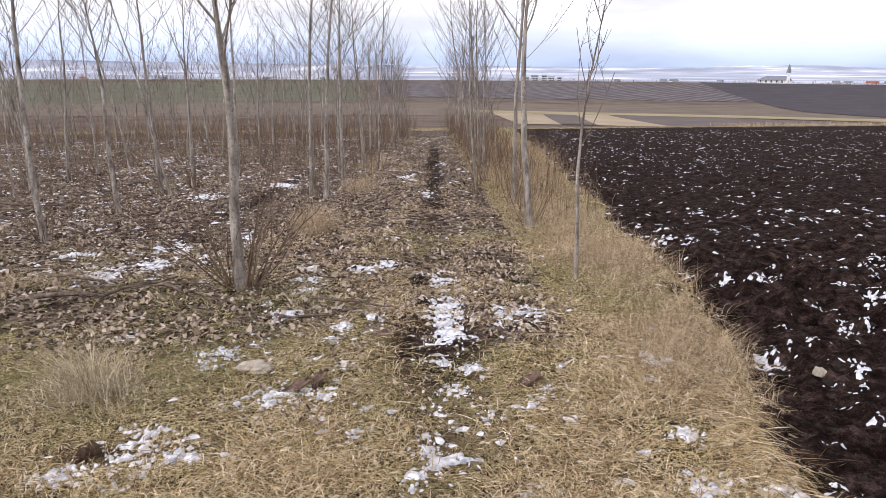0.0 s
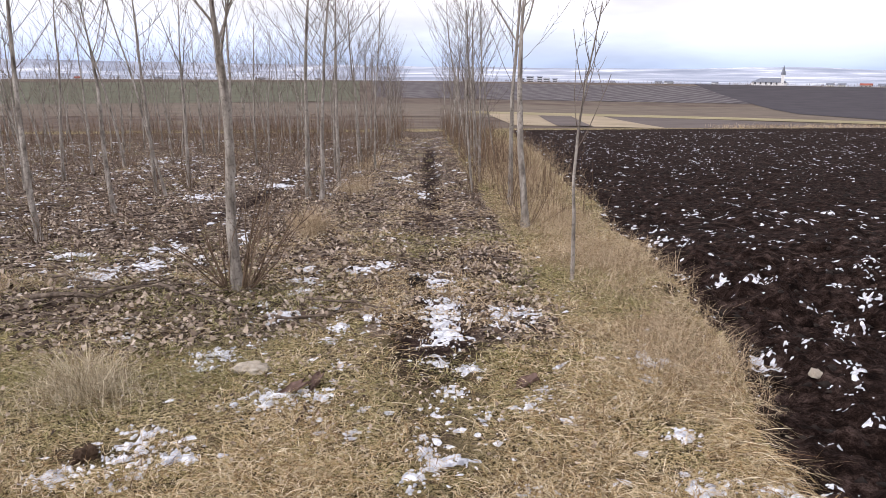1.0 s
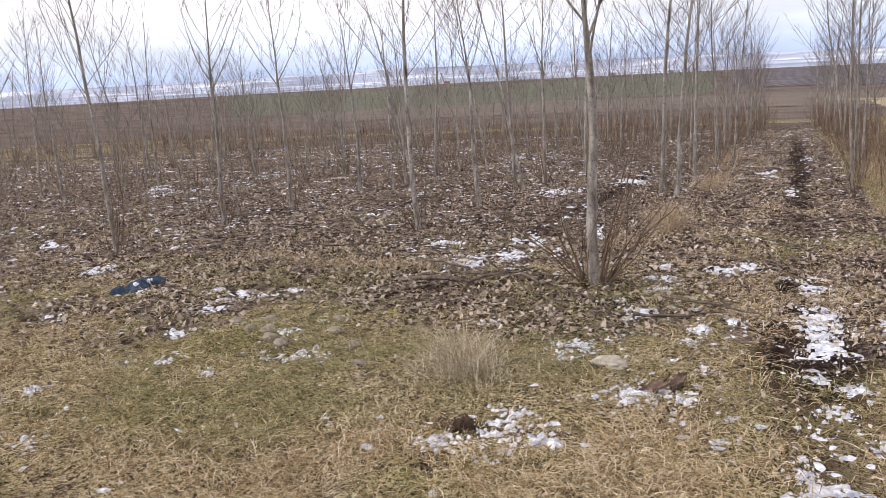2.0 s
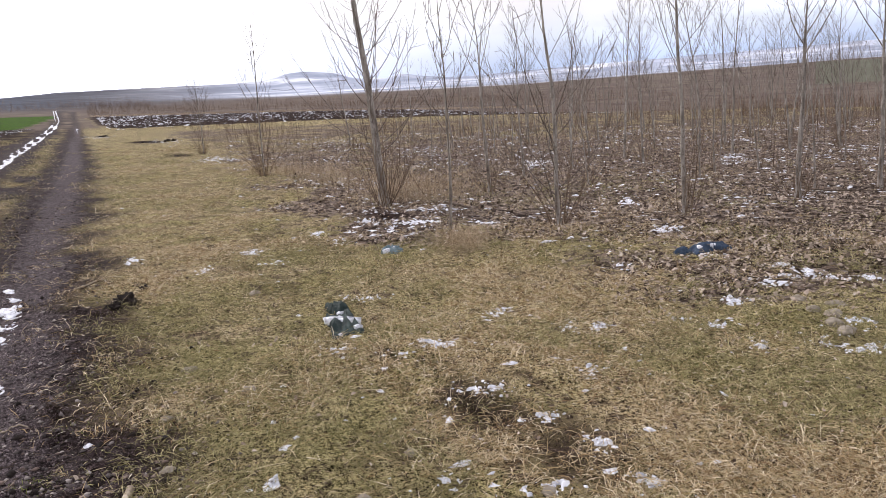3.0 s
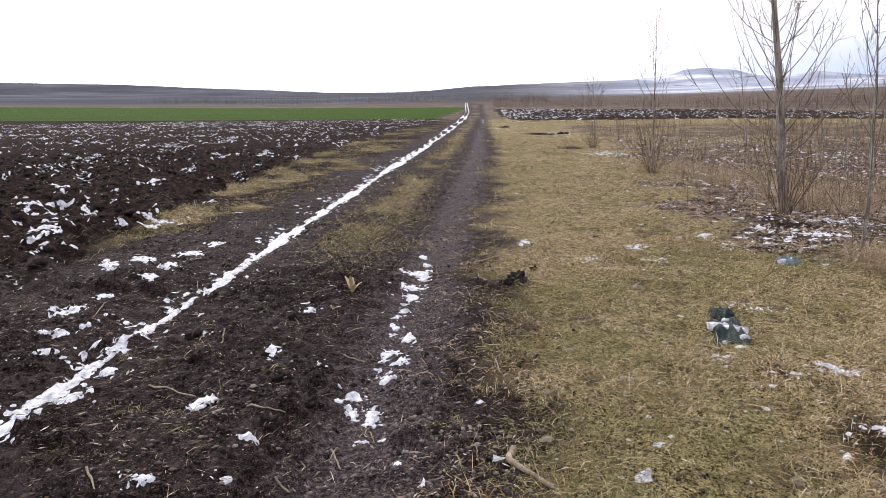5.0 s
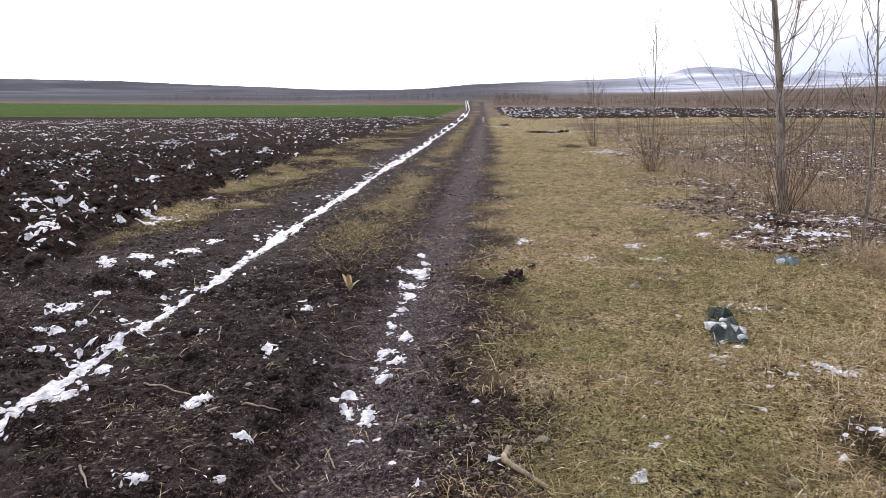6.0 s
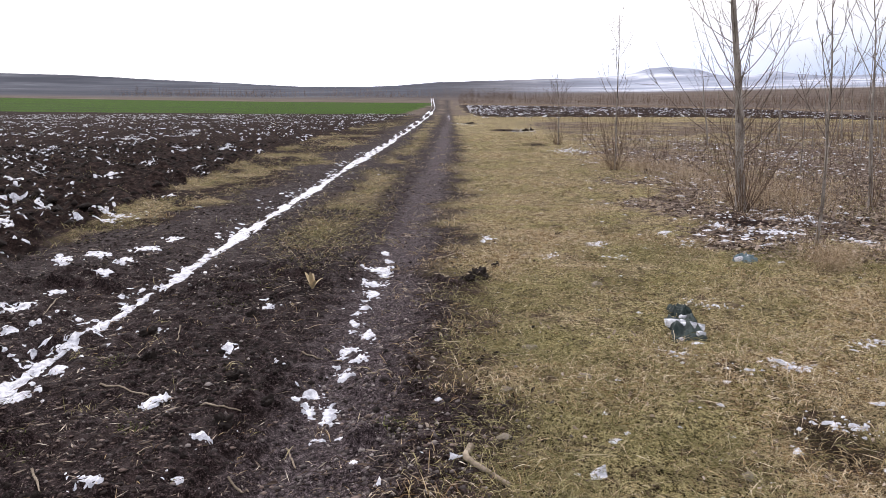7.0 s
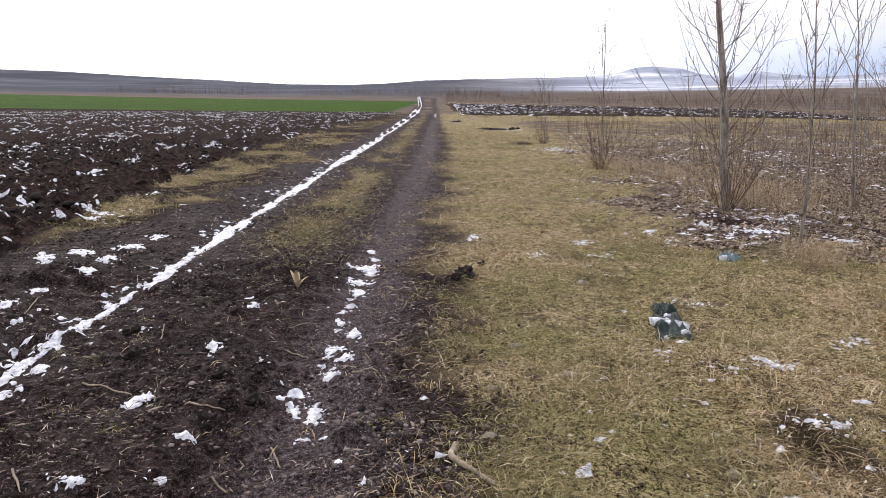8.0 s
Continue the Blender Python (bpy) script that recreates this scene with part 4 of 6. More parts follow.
SNOW_LITTER = [
    (-7.53, 1.35, 0.08, 0.15), (-7.56, 0.65, 0.11, 0.11), (-8.38, 2.30, 0.10, 0.14), (-8.93, 3.37, 0.20, 0.25), (-9.57, 2.98, 0.12, 0.21), (-10.20, 3.37, 0.13, 0.29),
    (-8.73, 2.99, 0.15, 0.20), (-2.34, 1.70, 0.04, 0.04), (-5.55, 4.01, 0.11, 0.07), (-4.82, 2.36, 0.07, 0.11), (-5.35, 6.54, 0.09, 0.21), (-5.55, 4.93, 0.17, 0.10),
    (-9.02, 6.81, 0.14, 0.32), (-4.49, 1.08, 0.09, 0.06), (-13.51, 13.22, 0.28, 1.41), (-15.88, 9.33, 0.30, 1.20), (-46.80, 3.52, 0.77, 3.83), (-25.66, 3.27, 0.42, 1.11),
    (-64.95, 0.25, 1.06, 5.31), (-4.13, 5.39, 0.10, 0.11), (-9.06, 2.16, 0.10, 0.14), (-9.78, 4.06, 0.16, 0.20), (-8.55, 4.13, 0.17, 0.19), (-4.89, 5.22, 0.09, 0.09),
]
SNOW_TRACK = [
    (-4.53, -1.63, 0.05, 0.13), (-3.73, -1.74, 0.05, 0.05), (-3.67, -1.78, 0.05, 0.06), (-3.31, -1.38, 0.05, 0.04), (-2.86, -1.66, 0.04, 0.05), (-2.82, -1.69, 0.03, 0.02),
    (-2.92, -1.34, 0.02, 0.02), (-5.50, -1.63, 0.05, 0.08), (-4.36, -1.30, 0.02, 0.05), (-5.50, -3.48, 0.14, 0.14), (-4.94, -3.23, 0.06, 0.07), (-4.91, -3.33, 0.05, 0.07),
    (-4.51, -3.08, 0.08, 0.04), (-7.26, -4.09, 0.06, 0.23), (-7.53, -3.87, 0.09, 0.15), (-6.71, -3.44, 0.07, 0.19), (-3.76, -2.52, 0.09, 0.12), (-4.27, -2.54, 0.05, 0.09),
    (-4.92, -2.24, 0.08, 0.04), (-7.80, -3.49, 0.14, 0.17), (-7.20, -3.43, 0.08, 0.18), (-8.40, -3.44, 0.08, 0.17), (-5.13, -3.15, 0.06, 0.05), (-5.88, -3.45, 0.12, 0.06),
]
# broken chain of snow in the other wheel rut: x, y, half across, half along
CHAIN = [
    (-7.89, -1.02, 0.04, 0.12), (-7.48, -0.93, 0.04, 0.11), (-7.09, -1.01, 0.13, 0.13), (-6.95, -0.93, 0.07, 0.15), (-6.53, -0.99, 0.10, 0.12), (-6.16, -0.95, 0.06, 0.17),
    (-5.73, -0.96, 0.05, 0.06), (-5.57, -0.99, 0.04, 0.07), (-5.29, -0.97, 0.03, 0.07), (-5.10, -0.97, 0.02, 0.05), (-5.02, -0.84, 0.07, 0.09), (-4.66, -0.92, 0.08, 0.13),
    (-4.49, -0.83, 0.05, 0.08), (-4.21, -0.86, 0.05, 0.06), (-4.35, -0.95, 0.02, 0.06), (-3.91, -1.01, 0.05, 0.08), (-3.92, -1.09, 0.03, 0.05), (-3.69, -0.97, 0.03, 0.10),
    (-3.67, -0.87, 0.04, 0.13), (-3.37, -0.88, 0.04, 0.03),
]
BANK = [
    (-21.33, -10.67, 0.78, 3.54), (-15.05, -7.16, 0.20, 0.69), (-10.75, -6.21, 0.12, 0.59), (-11.12, -7.07, 0.33, 0.40), (-19.10, -11.86, 0.56, 1.74), (-24.47, -9.24, 0.23, 1.16),
    (-9.34, -5.01, 0.07, 0.06), (-12.57, -5.09, 0.10, 0.34), (-10.22, -4.84, 0.25, 0.37), (-16.51, -9.38, 0.20, 0.98), (-13.57, -8.20, 0.19, 0.58), (-17.98, -7.60, 0.17, 0.12),
    (-8.51, -5.46, 0.19, 0.85), (-7.26, -4.08, 0.06, 0.24), (-38.13, -13.97, 0.48, 2.41), (-31.42, -14.04, 0.51, 2.13), (-22.97, -12.88, 0.35, 1.75), (-17.34, -6.23, 0.12, 0.61),
    (-24.94, -7.82, 0.17, 0.87), (-9.66, -4.77, 0.13, 0.26),
]


def snow_cover(x, y):
    """How far a place lies under one of the larger patches of snow, 0 to 1."""
    c = np.zeros(np.shape(x))
    for cx, cy, hw, hd in SNOW_LANE + SNOW_CORNER + SNOW_EDGE + SNOW_GRASS + SNOW_LITTER:
        d = math.hypot(cx, cy)
        if d > 17:
            continue
        a, b_ = ((x - cx) * cy - (y - cy) * cx) / d / hw, ((x - cx) * cx + (y - cy) * cy) / d / hd
        c = np.maximum(c, np.exp(-0.8 * (a * a + b_ * b_)))
    return c


# ---------------- grass, leaves and stems ----------------
def blades(name, material, x, y, length, width, tilt, heading, label, category, curl=0.35, lift=0.0):
    """Many bent blades, each of two tapering segments."""
    n = len(x)
    z = height(x, y) + lift - 0.006
    c, s = np.cos(heading), np.sin(heading)
    st, ct = np.sin(tilt), np.cos(tilt)
    t2 = np.clip(tilt + curl * (0.3 + rng.random(n)), 0, 1.75)
    p0 = np.stack([x, y, z], 1)
    d1 = np.stack([c * st, s * st, ct], 1)
    d2 = np.stack([c * np.sin(t2), s * np.sin(t2), np.cos(t2)], 1)
    p1 = p0 + d1 * (length * 0.5)[:, None]
    p2 = p1 + d2 * (length * 0.5)[:, None]
    tw = rng.random(n) * 6.28
    side = np.stack([-s * np.cos(tw), c * np.cos(tw), np.sin(tw) * 0.8], 1) * (width * 0.5)[:, None]
    v = np.stack([p0, p1 - side, p1 + side, p2], 1).reshape(-1, 3)
    k = np.arange(n)[:, None] * 4
    f = np.concatenate([k + [[0, 1, 2]], k + [[1, 3, 2]]], 0)
    return tagged(new(name, mesh_np(name, v, f, material)), label, category, kind="stuff")


def polar(n, a0, a1, r0, r1, p=0.5):
    """Places in a sector, thinning out with distance."""
    a = np.radians(a0 + (a1 - a0) * rng.random(n))
    r = r0 * (r1 / r0) ** (rng.random(n) ** p)
    return r * np.sin(a), r * np.cos(a)


def sector(n, a0, a1, r0, r1):
    """Places spread evenly over a sector."""
    a = np.radians(a0 + (a1 - a0) * rng.random(n))
    r = np.sqrt(r0 ** 2 + (r1 ** 2 - r0 ** 2) * rng.random(n))
    return r * np.sin(a), r * np.cos(a)


def grass_weight(x, y):
    p1, p2, p3, road, lit, green = zones(x, y)
    lane = np.exp(-((x + 0.25) / 1.1) ** 2) * sstep(4.5, 6, y)
    w = (1 - p1) * (1 - p2) * (1 - p3) * (1 - 0.99 * road) * (1 - lit * (0.86 - 0.70 * lane - 0.52 * np.exp(-((y - 5.2) / 2.4) ** 2)))
    patch = sstep(0.36, 0.52, fbm(x * 1.7, y * 1.7, 4, 61))
    for cx, cy, sx, sy in ((-5.08, 1.27, 0.36, 0.16), (-7.42, 2.52, 0.13, 0.10), (-1.04, 4.22, 0.10, 0.07)):
        w = w * (((x - cx) / sx) ** 2 + ((y - cy) / sy) ** 2 > 1)
    return np.clip(w * (0.36 + 0.64 * patch) * (1 - 0.92 * bare(x, y)) * (1 - 0.72 * snow_cover(x, y)), 0, 1)


def pick(x, y, w):
    k = rng.random(len(x)) < w
    return x[k], y[k]


# tufts of flattened straw, and greener ones among them
K = 15
n0 = 0
for a, nt_, r0, r1, pw in ((0, 52000, 1.9, 9.0, 0.74), (1, 44000, 8.0, 40, 0.85)):
    tx, ty = polar(nt_, -126, 38, r0, r1, pw)
    tx, ty = pick(tx, ty, grass_weight(tx, ty))
    reps = len(tx)
    tsize = np.repeat(0.55 + 0.9 * rng.random(reps) ** 1.8, K)
    thead = np.repeat(rng.random(reps) * 6.28, K)
    tmoss = np.repeat(fbm(tx * 0.8, ty * 0.8, 3, 71) + 0.22 * (rng.random(reps) - 0.5) + 0.055 * sstep(1.5, 4.0, -tx), K)
    dist = np.hypot(tx, ty).repeat(K)
    x = np.repeat(tx, K) + rng.normal(0, 0.030, reps * K) * (1 + 0.08 * dist)
    y = np.repeat(ty, K) + rng.normal(0, 0.030, reps * K) * (1 + 0.08 * dist)
    gr = tmoss + 0.16 * (rng.random(len(x)) - 0.5) > 0.60
    for sel, nm, mt, lb in ((~gr, "dry_grass", M_STRAW, "matted straw-coloured winter grass in tufts"), (gr, "olive_grass", M_GREEN, "short olive-green winter grass")):
        n = int(sel.sum())
        ln_ = (0.028 + 0.095 * rng.random(n) ** 1.6) * tsize[sel] * (1 + 0.022 * dist[sel])
        wd = (0.0015 + 0.0021 * rng.random(n)) * (1 + 0.09 * dist[sel])
        blades(nm, mt, x[sel], y[sel], ln_, wd, 0.25 + 1.15 * rng.random(n) ** 0.8, thead[sel] + rng.normal(0, 0.95, n), lb, "grass", 1.1)

# single long straws lying about
x, y = polar(20000, -126, 36, 1.9, 16, 0.8)
p1, p2, p3, road, lit, green = zones(x, y)
x, y = pick(x, y, (1 - p1) * (1 - p2) * (0.75 - 0.72 * road))
n = len(x)
blades("loose_straw", M_STRAW, x, y, 0.05 + 0.17 * rng.random(n) ** 2.5, (0.0020 + 0.002 * rng.random(n)) * (1 + 0.07 * np.hypot(x, y)), 1.35 + 0.2 * rng.random(n), rng.random(n) * 6.28, "loose pale straws scattered over grass and track", "straw", 0.12, 0.012)

# verge beyond the track and grass in the middle of the track
x, y = polar(150000, -127, -88, 3.2, 70, 0.85)
p1, p2, p3, road, lit, green = zones(x, y)
mid = sstep(5.5, 9, -x) * np.exp(-((y - 0.5 * (left_rut(x) - 0.92 + road_shift(x))) / 0.45) ** 2) * sstep(0.42, 0.56, fbm(x * 0.7, y * 0.9, 3, 81))
patchy = sstep(0.44, 0.56, fbm(x * 0.8, y * 0.8, 3, 83))
w = (1 - 0.93 * p2) * (1 - p3) * ((1 - road) * (y < -3) * (0.04 + 0.96 * patchy) + mid * (y > left_rut(x) + 0.25) + 0.0015 * road)
x, y = pick(x, y, np.clip(w, 0, 1))
n = len(x)
half = rng.random(n) < 0.80
for sel, nm, mt in ((half, "verge_grass", M_GREEN), (~half, "verge_straw", M_STRAW)):
    k = int(sel.sum())
    blades(nm, mt, x[sel], y[sel], (0.04 + 0.09 * rng.random(k)) * (1 + 0.01 * np.hypot(x[sel], y[sel])), (0.0024 + 0.002 * rng.random(k)) * (1 + 0.06 * np.hypot(x[sel], y[sel])), 0.5 + 0.9 * rng.random(k), rng.random(k) * 6.28, "short dull grass on and beside the muddy track", "grass", 0.6)

# tall dead grass along the field's edge and in tussocks
spots_ = [(1.72, 7.3, 0.62, 2.0, 6500, 0.30), (1.62, 10.3, 0.62, 2.2, 4200, 0.36), (1.8, 14.5, 0.8, 3.4, 5000, 0.6), (2.3, 22, 1.0, 6.0, 5000, 0.75), (-1.42, 9.0, 0.22, 0.5, 1300, 0.42), (-1.3, 13.8, 0.25, 1.2, 1000, 0.4),
          (1.55, 4.6, 0.5, 1.3, 4500, 0.24), (-7.2, 3.15, 0.40, 0.2, 1700, 0.30), (-17.6, 3.5, 1.4, 0.9, 1600, 0.45), (-10.9, 4.3, 1.0, 0.8, 1200, 0.45), (-1.5, 20, 0.4, 4, 1000, 0.4), (-4.2, 6.4, 1.3, 0.3, 1500, 0.15), (-14, 5.5, 3.5, 1.5, 1800, 0.4), (-12.4, 4.6, 1.6, 0.7, 1700, 0.45), (-15.5, 4.1, 2.2, 0.8, 1500, 0.45), (-7.5, 3.35, 0.35, 0.25, 900, 0.26), (-3.3, 6.7, 0.9, 0.45, 1600, 0.12)]
X, Y, L, T = [], [], [], []
for cx, cy, sx, sy, n, tall in spots_:
    X.append(cx + sx * rng.normal(0, 0.5, n)); Y.append(cy + sy * rng.normal(0, 0.5, n)); L.append(tall * (0.4 + 0.75 * rng.random(n))); T.append(np.abs(rng.normal(0.55 if tall < 0.4 else 0.35, 0.38, n)))
x, y, ln_, tl = np.concatenate(X), np.concatenate(Y), np.concatenate(L), np.concatenate(T)
keep = (x < edge_east(y) + 0.12) & (rng.random(len(x)) < 0.15 + sstep(0.32, 0.55, fbm(x * 2.2, y * 2.2, 3, 77)))
x, y, ln_, tl = x[keep], y[keep], ln_[keep], tl[keep]
n = len(x)
blades("tall_grass", M_TALL, x, y, ln_, (0.0018 + 0.0015 * rng.random(n)) * (1 + 0.05 * np.hypot(x, y)), np.clip(tl, 0, 1.4), rng.random(n) * 6.28, "tall dead tawny grass beside the ploughed field", "grass", 0.9)


# the pale tussock beside the lane
M_PALE = strand_material("bleached_tussock", [(0.0, (0.15, 0.11, 0.06)), (0.45, (0.40, 0.33, 0.22)), (1.0, (0.72, 0.64, 0.48))])
n = 2100
wide = np.where(rng.random(n) < 0.40, 0.10, 0.27)
x, y = -1.80 + rng.normal(0, 1, n) * wide, 3.75 + rng.normal(0, 0.8, n) * wide
blades("pale_tussock", M_PALE, x, y, np.where(wide < 0.15, 0.40, 0.19) * (0.35 + 0.75 * rng.random(n)), 0.0018 + 0.0016 * rng.random(n), np.clip(np.abs(rng.normal(0.35, 0.42, n)), 0, 1.4), rng.normal(2.6, 1.3, n), "bleached upright tussock of dead grass", "grass", 0.8)


def stems(name, x, y, tall, label, thick=1.0, branch=True):
    """Upright dead stems, each with a few side sprays."""
    n = len(x)
    w = (0.0035 + 0.003 * rng.random(n)) * (1 + 0.04 * np.hypot(x, y)) * thick
    h = rng.random(n) * 6.28
    t = np.abs(rng.normal(0.08, 0.12, n))
    if branch:
        q = np.repeat(np.arange(n), 3)
        m = len(q)
        up = 0.25 + 0.6 * rng.random(m)
        bx, by = x[q] + np.cos(h[q]) * np.sin(t[q]) * tall[q] * up, y[q] + np.sin(h[q]) * np.sin(t[q]) * tall[q] * up
        bl = tall[q] * (0.12 + 0.25 * rng.random(m))
        lift = tall[q] * up * np.cos(t[q])
        x, y, tall, w = np.concatenate([x, bx]), np.concatenate([y, by]), np.concatenate([tall, bl]), np.concatenate([w, w[q] * 0.7])
        t, h = np.concatenate([t, 0.3 + 0.5 * rng.random(m)]), np.concatenate([h, rng.random(m) * 6.28])
        lift = np.concatenate([np.zeros(n), lift])
    else:
        lift = 0.0
    return blades(name, M_STEM, x, y, tall, w, t, h, label, "weeds", 0.2, lift)


# dead weed stems and seedlings under the trees
x, y = polar(19000, -82, 3, 6, 52, 0.6)
p1, p2, p3, road, lit, green = zones(x, y)
w = lit * sstep(0.42, 0.62, fbm(x * 0.5, y * 0.5, 3, 91)) * (1 - np.exp(-((x + 0.1) / 1.1) ** 2))
x, y = pick(x, y, w * (0.10 + 0.90 * sstep(15, 32, np.hypot(x, y))))
stems("dead_weeds", x, y, (0.25 + 0.8 * rng.random(len(x)) ** 1.8) * (1 + 0.02 * np.hypot(x, y)), "reddish-brown dead weed stems between the tree rows")
x = 1.45 + rng.normal(0, 0.35, 1500) + 0.01; y = 9.5 + 38 * rng.random(1500)
k = x < edge_east(y)
stems("field_edge_weeds", x[k] + 0.02 * (y[k] - 8), y[k], 0.4 + 0.9 * rng.random(int(k.sum())), "rust-brown dead weeds along the field's edge")
x, y = -46 + 49 * rng.random(7000), 30 + 22 * rng.random(7000) ** 0.7
k = ((np.abs(x - 0.0) > 0.9) | (y > 46)) & (rng.random(7000) < sstep(0.40, 0.60, fbm(x * 0.35, y * 0.35, 3, 141)) + 0.12)
stems("thicket", x[k], y[k], 0.4 + 1.4 * rng.random(int(k.sum())) ** 1.8, "reddish-brown thicket closing the end of the plantation", 1.0)
x, y = -76 + 46 * rng.random(2600), 5 + 42 * rng.random(2600)
x, y = pick(x, y, sstep(0.45, 0.6, fbm(x * 0.25, y * 0.25, 3, 143)))
stems("low_thicket", x, y, 0.25 + 1.0 * rng.random(len(x)) ** 2, "brown seedlings and weeds over the far plantation")
x, y = -268 - 150 * rng.random(12000), -2 + 240 * rng.random(12000) ** 1.2
x, y = pick(x, y, 0.25 + 0.75 * sstep(0.40, 0.6, fbm(x * 0.06, y * 0.06, 3, 145)))
stems("far_thicket", x, y, (1.2 + 6.5 * rng.random(len(x)) ** 2.0) * (0.6 + 0.8 * fbm(x * 0.03, y * 0.05, 3, 146)), "brown leafless scrub belt beyond the ploughed strip", 0.6)
x, y = -600 - 150 * rng.random(5200), 40 - 330 * rng.random(5200) ** 1.3
x, y = pick(x, y, 0.2 + 0.8 * sstep(0.40, 0.55, fbm(x * 0.02, y * 0.03, 3, 147)))
stems("scrub_belt", x, y, 2.0 + 9.0 * rng.random(len(x)) ** 1.8, "grey leafless scrub belt across the end of the track", 0.7)
a, r = np.radians(-76 + 40 * rng.random(6500)), 170 + 300 * rng.random(6500)
x, y = pick(r * np.sin(a), r * np.cos(a), 0.15 + 0.85 * sstep(0.42, 0.56, fbm(r * 0.02, np.degrees(a) * 0.2, 3, 148)))
stems("slope_scrub", x, y, 1.5 + 5.0 * rng.random(len(x)) ** 1.8, "grey-brown leafless scrub on the slope beyond the plantation", 0.6)
# dead stems and dry grass round the bushes at the plantation's corner
x, y = -24 + 15 * rng.random(800), 2.9 + 6.0 * rng.random(800) ** 1.3
x, y = pick(x, y, 0.15 + 0.85 * sstep(0.44, 0.58, fbm(x * 0.5, y * 0.7, 3, 149)))
stems("corner_weeds", x, y, 0.25 + 0.85 * rng.random(len(x)) ** 1.8, "thin dead stems round bushes at the plantation's corner", 0.7)
# pale wisps of grass along the brow of the ploughed field
x = 20 + 30 * rng.random(3200)
y = 55.2 + 0.1 * x + rng.normal(0, 0.8, 3200)
x, y = pick(x, y, sstep(0.40, 0.55, fbm(x * 0.25, x * 0, 3, 153)))
blades("brow_grass", M_TALL, x, y, 0.15 + 0.35 * rng.random(len(x)) ** 1.5, 0.02 + 0.02 * rng.random(len(x)), 0.9 * rng.random(len(x)), rng.random(len(x)) * 6.28, "pale wispy grass along the brow of the ploughed field", "grass", 0.5)
x, y = -268 + 10 * rng.random(6000), -1 + 165 * rng.random(6000)
blades("dry_grass_bank", M_TALL, x, y, 0.5 + 0.6 * rng.random(6000), 0.03 + 0.04 * rng.random(6000), 0.4 * rng.random(6000), rng.random(6000) * 6.28, "pale dry grass along the end of the ploughed strip", "grass", 0.5)


def fallen_leaves(name, x, y, size, label):
    n = len(x)
    z = height(x, y) + 0.006 + 0.028 * rng.random(n)
    h = rng.random(n) * 6.28
    a = np.stack([np.cos(h), np.sin(h), rng.normal(0, 0.45, n)], 1) * size[:, None]
    c = np.stack([-np.sin(h), np.cos(h), rng.normal(0, 0.5, n)], 1) * (size * 0.8)[:, None]
    up = np.zeros((n, 3)); up[:, 2] = size * (-0.15 + 0.6 * rng.random(n))
    p = np.stack([x, y, z], 1)
    v = np.stack([p - a * 0.5, p - a * 0.25 + c * 0.45 + up, p + a * 0.2 + c * 0.3 + up * 0.6, p + a * 0.65, p + a * 0.2 - c * 0.3 + up * 0.5, p - a * 0.25 - c * 0.45 + up * 0.8], 1).reshape(-1, 3)
    k = np.arange(n)[:, None] * 6
    f = np.concatenate([k + [[0, 5, 1]], k + [[1, 5, 4]], k + [[1, 4, 2]], k + [[2, 4, 3]]], 0)
    return tagged(new(name, mesh_np(name, v, f, M_LEAF)), label, "leaves", kind="stuff")


x, y = polar(175000, -100, 14, 3.0, 40, 0.80)
p1, p2, p3, road, lit, green = zones(x, y)
w = np.clip(lit * (0.22 + 0.78 * sstep(0.38, 0.54, fbm(x * 1.2, y * 1.2, 3, 95))) * (1 - 0.5 * np.exp(-((x + 0.2) / 1.1) ** 2)) * (1 - 0.6 * np.exp(-((x - 0.05) / 0.25) ** 2)) + 0.15 * (1 - p1) * (1 - road) * sstep(2.2, 5.0, y) + 0.05 * (1 - p1) * (1 - road) + 0.34 * (1 - p1) * sstep(0.44, 0.56, fbm(x * 1.4, y * 1.4, 3, 97)) * sstep(2.6, 5, y) * sstep(-3.2, -1.8, x) * (1 - sstep(0.8, 1.4, x)), 0, 1)
x, y = pick(x, y, w * (1 - 0.7 * bare(x, y)) * (1 - 0.8 * snow_cover(x, y)))
fallen_leaves("fallen_leaves", x, y, (0.014 + 0.036 * rng.random(len(x)) ** 1.6) * (1 + 0.012 * np.hypot(x, y)) * (0.55 + 0.45 * sstep(0.2, 0.6, zones(x, y)[4])), "curled grey-brown poplar leaves lying on the ground")


# ---------------- snow ----------------
def flecks(name, x, y, size, label, aspect=1.0, heading=None, thick=0.012, k=7):
    """Thin irregular rags of snow that follow the ground."""
    n = len(x)
    t = np.arange(k) * 2 * np.pi / k
    rad = size[:, None] * np.exp(rng.normal(0, 0.38, (n, k)))
    h = rng.random(n) * 6.28 if heading is None else heading
    u, v = rad * np.cos(t) * aspect, rad * np.sin(t)
    px = x[:, None] + u * np.cos(h)[:, None] - v * np.sin(h)[:, None]
    py = y[:, None] + u * np.sin(h)[:, None] + v * np.cos(h)[:, None]
    pz = height(px, py) + 0.001
    cz = height(x, y) + np.minimum(thick, size * 0.4) * (0.6 + 0.8 * rng.random(n)) + 0.003
    verts = np.concatenate([np.stack([x, y, cz], 1)[:, None], np.stack([px, py, pz], -1)], 1).reshape(-1, 3)
    b = np.arange(n)[:, None] * (k + 1)
    f = np.concatenate([b + [[0, 1 + i, 1 + (i + 1) % k]] for i in range(k)], 0)
    return tagged(new(name, mesh_np(name, verts, f, M_SNOW, True)), label, "snow", kind="stuff")


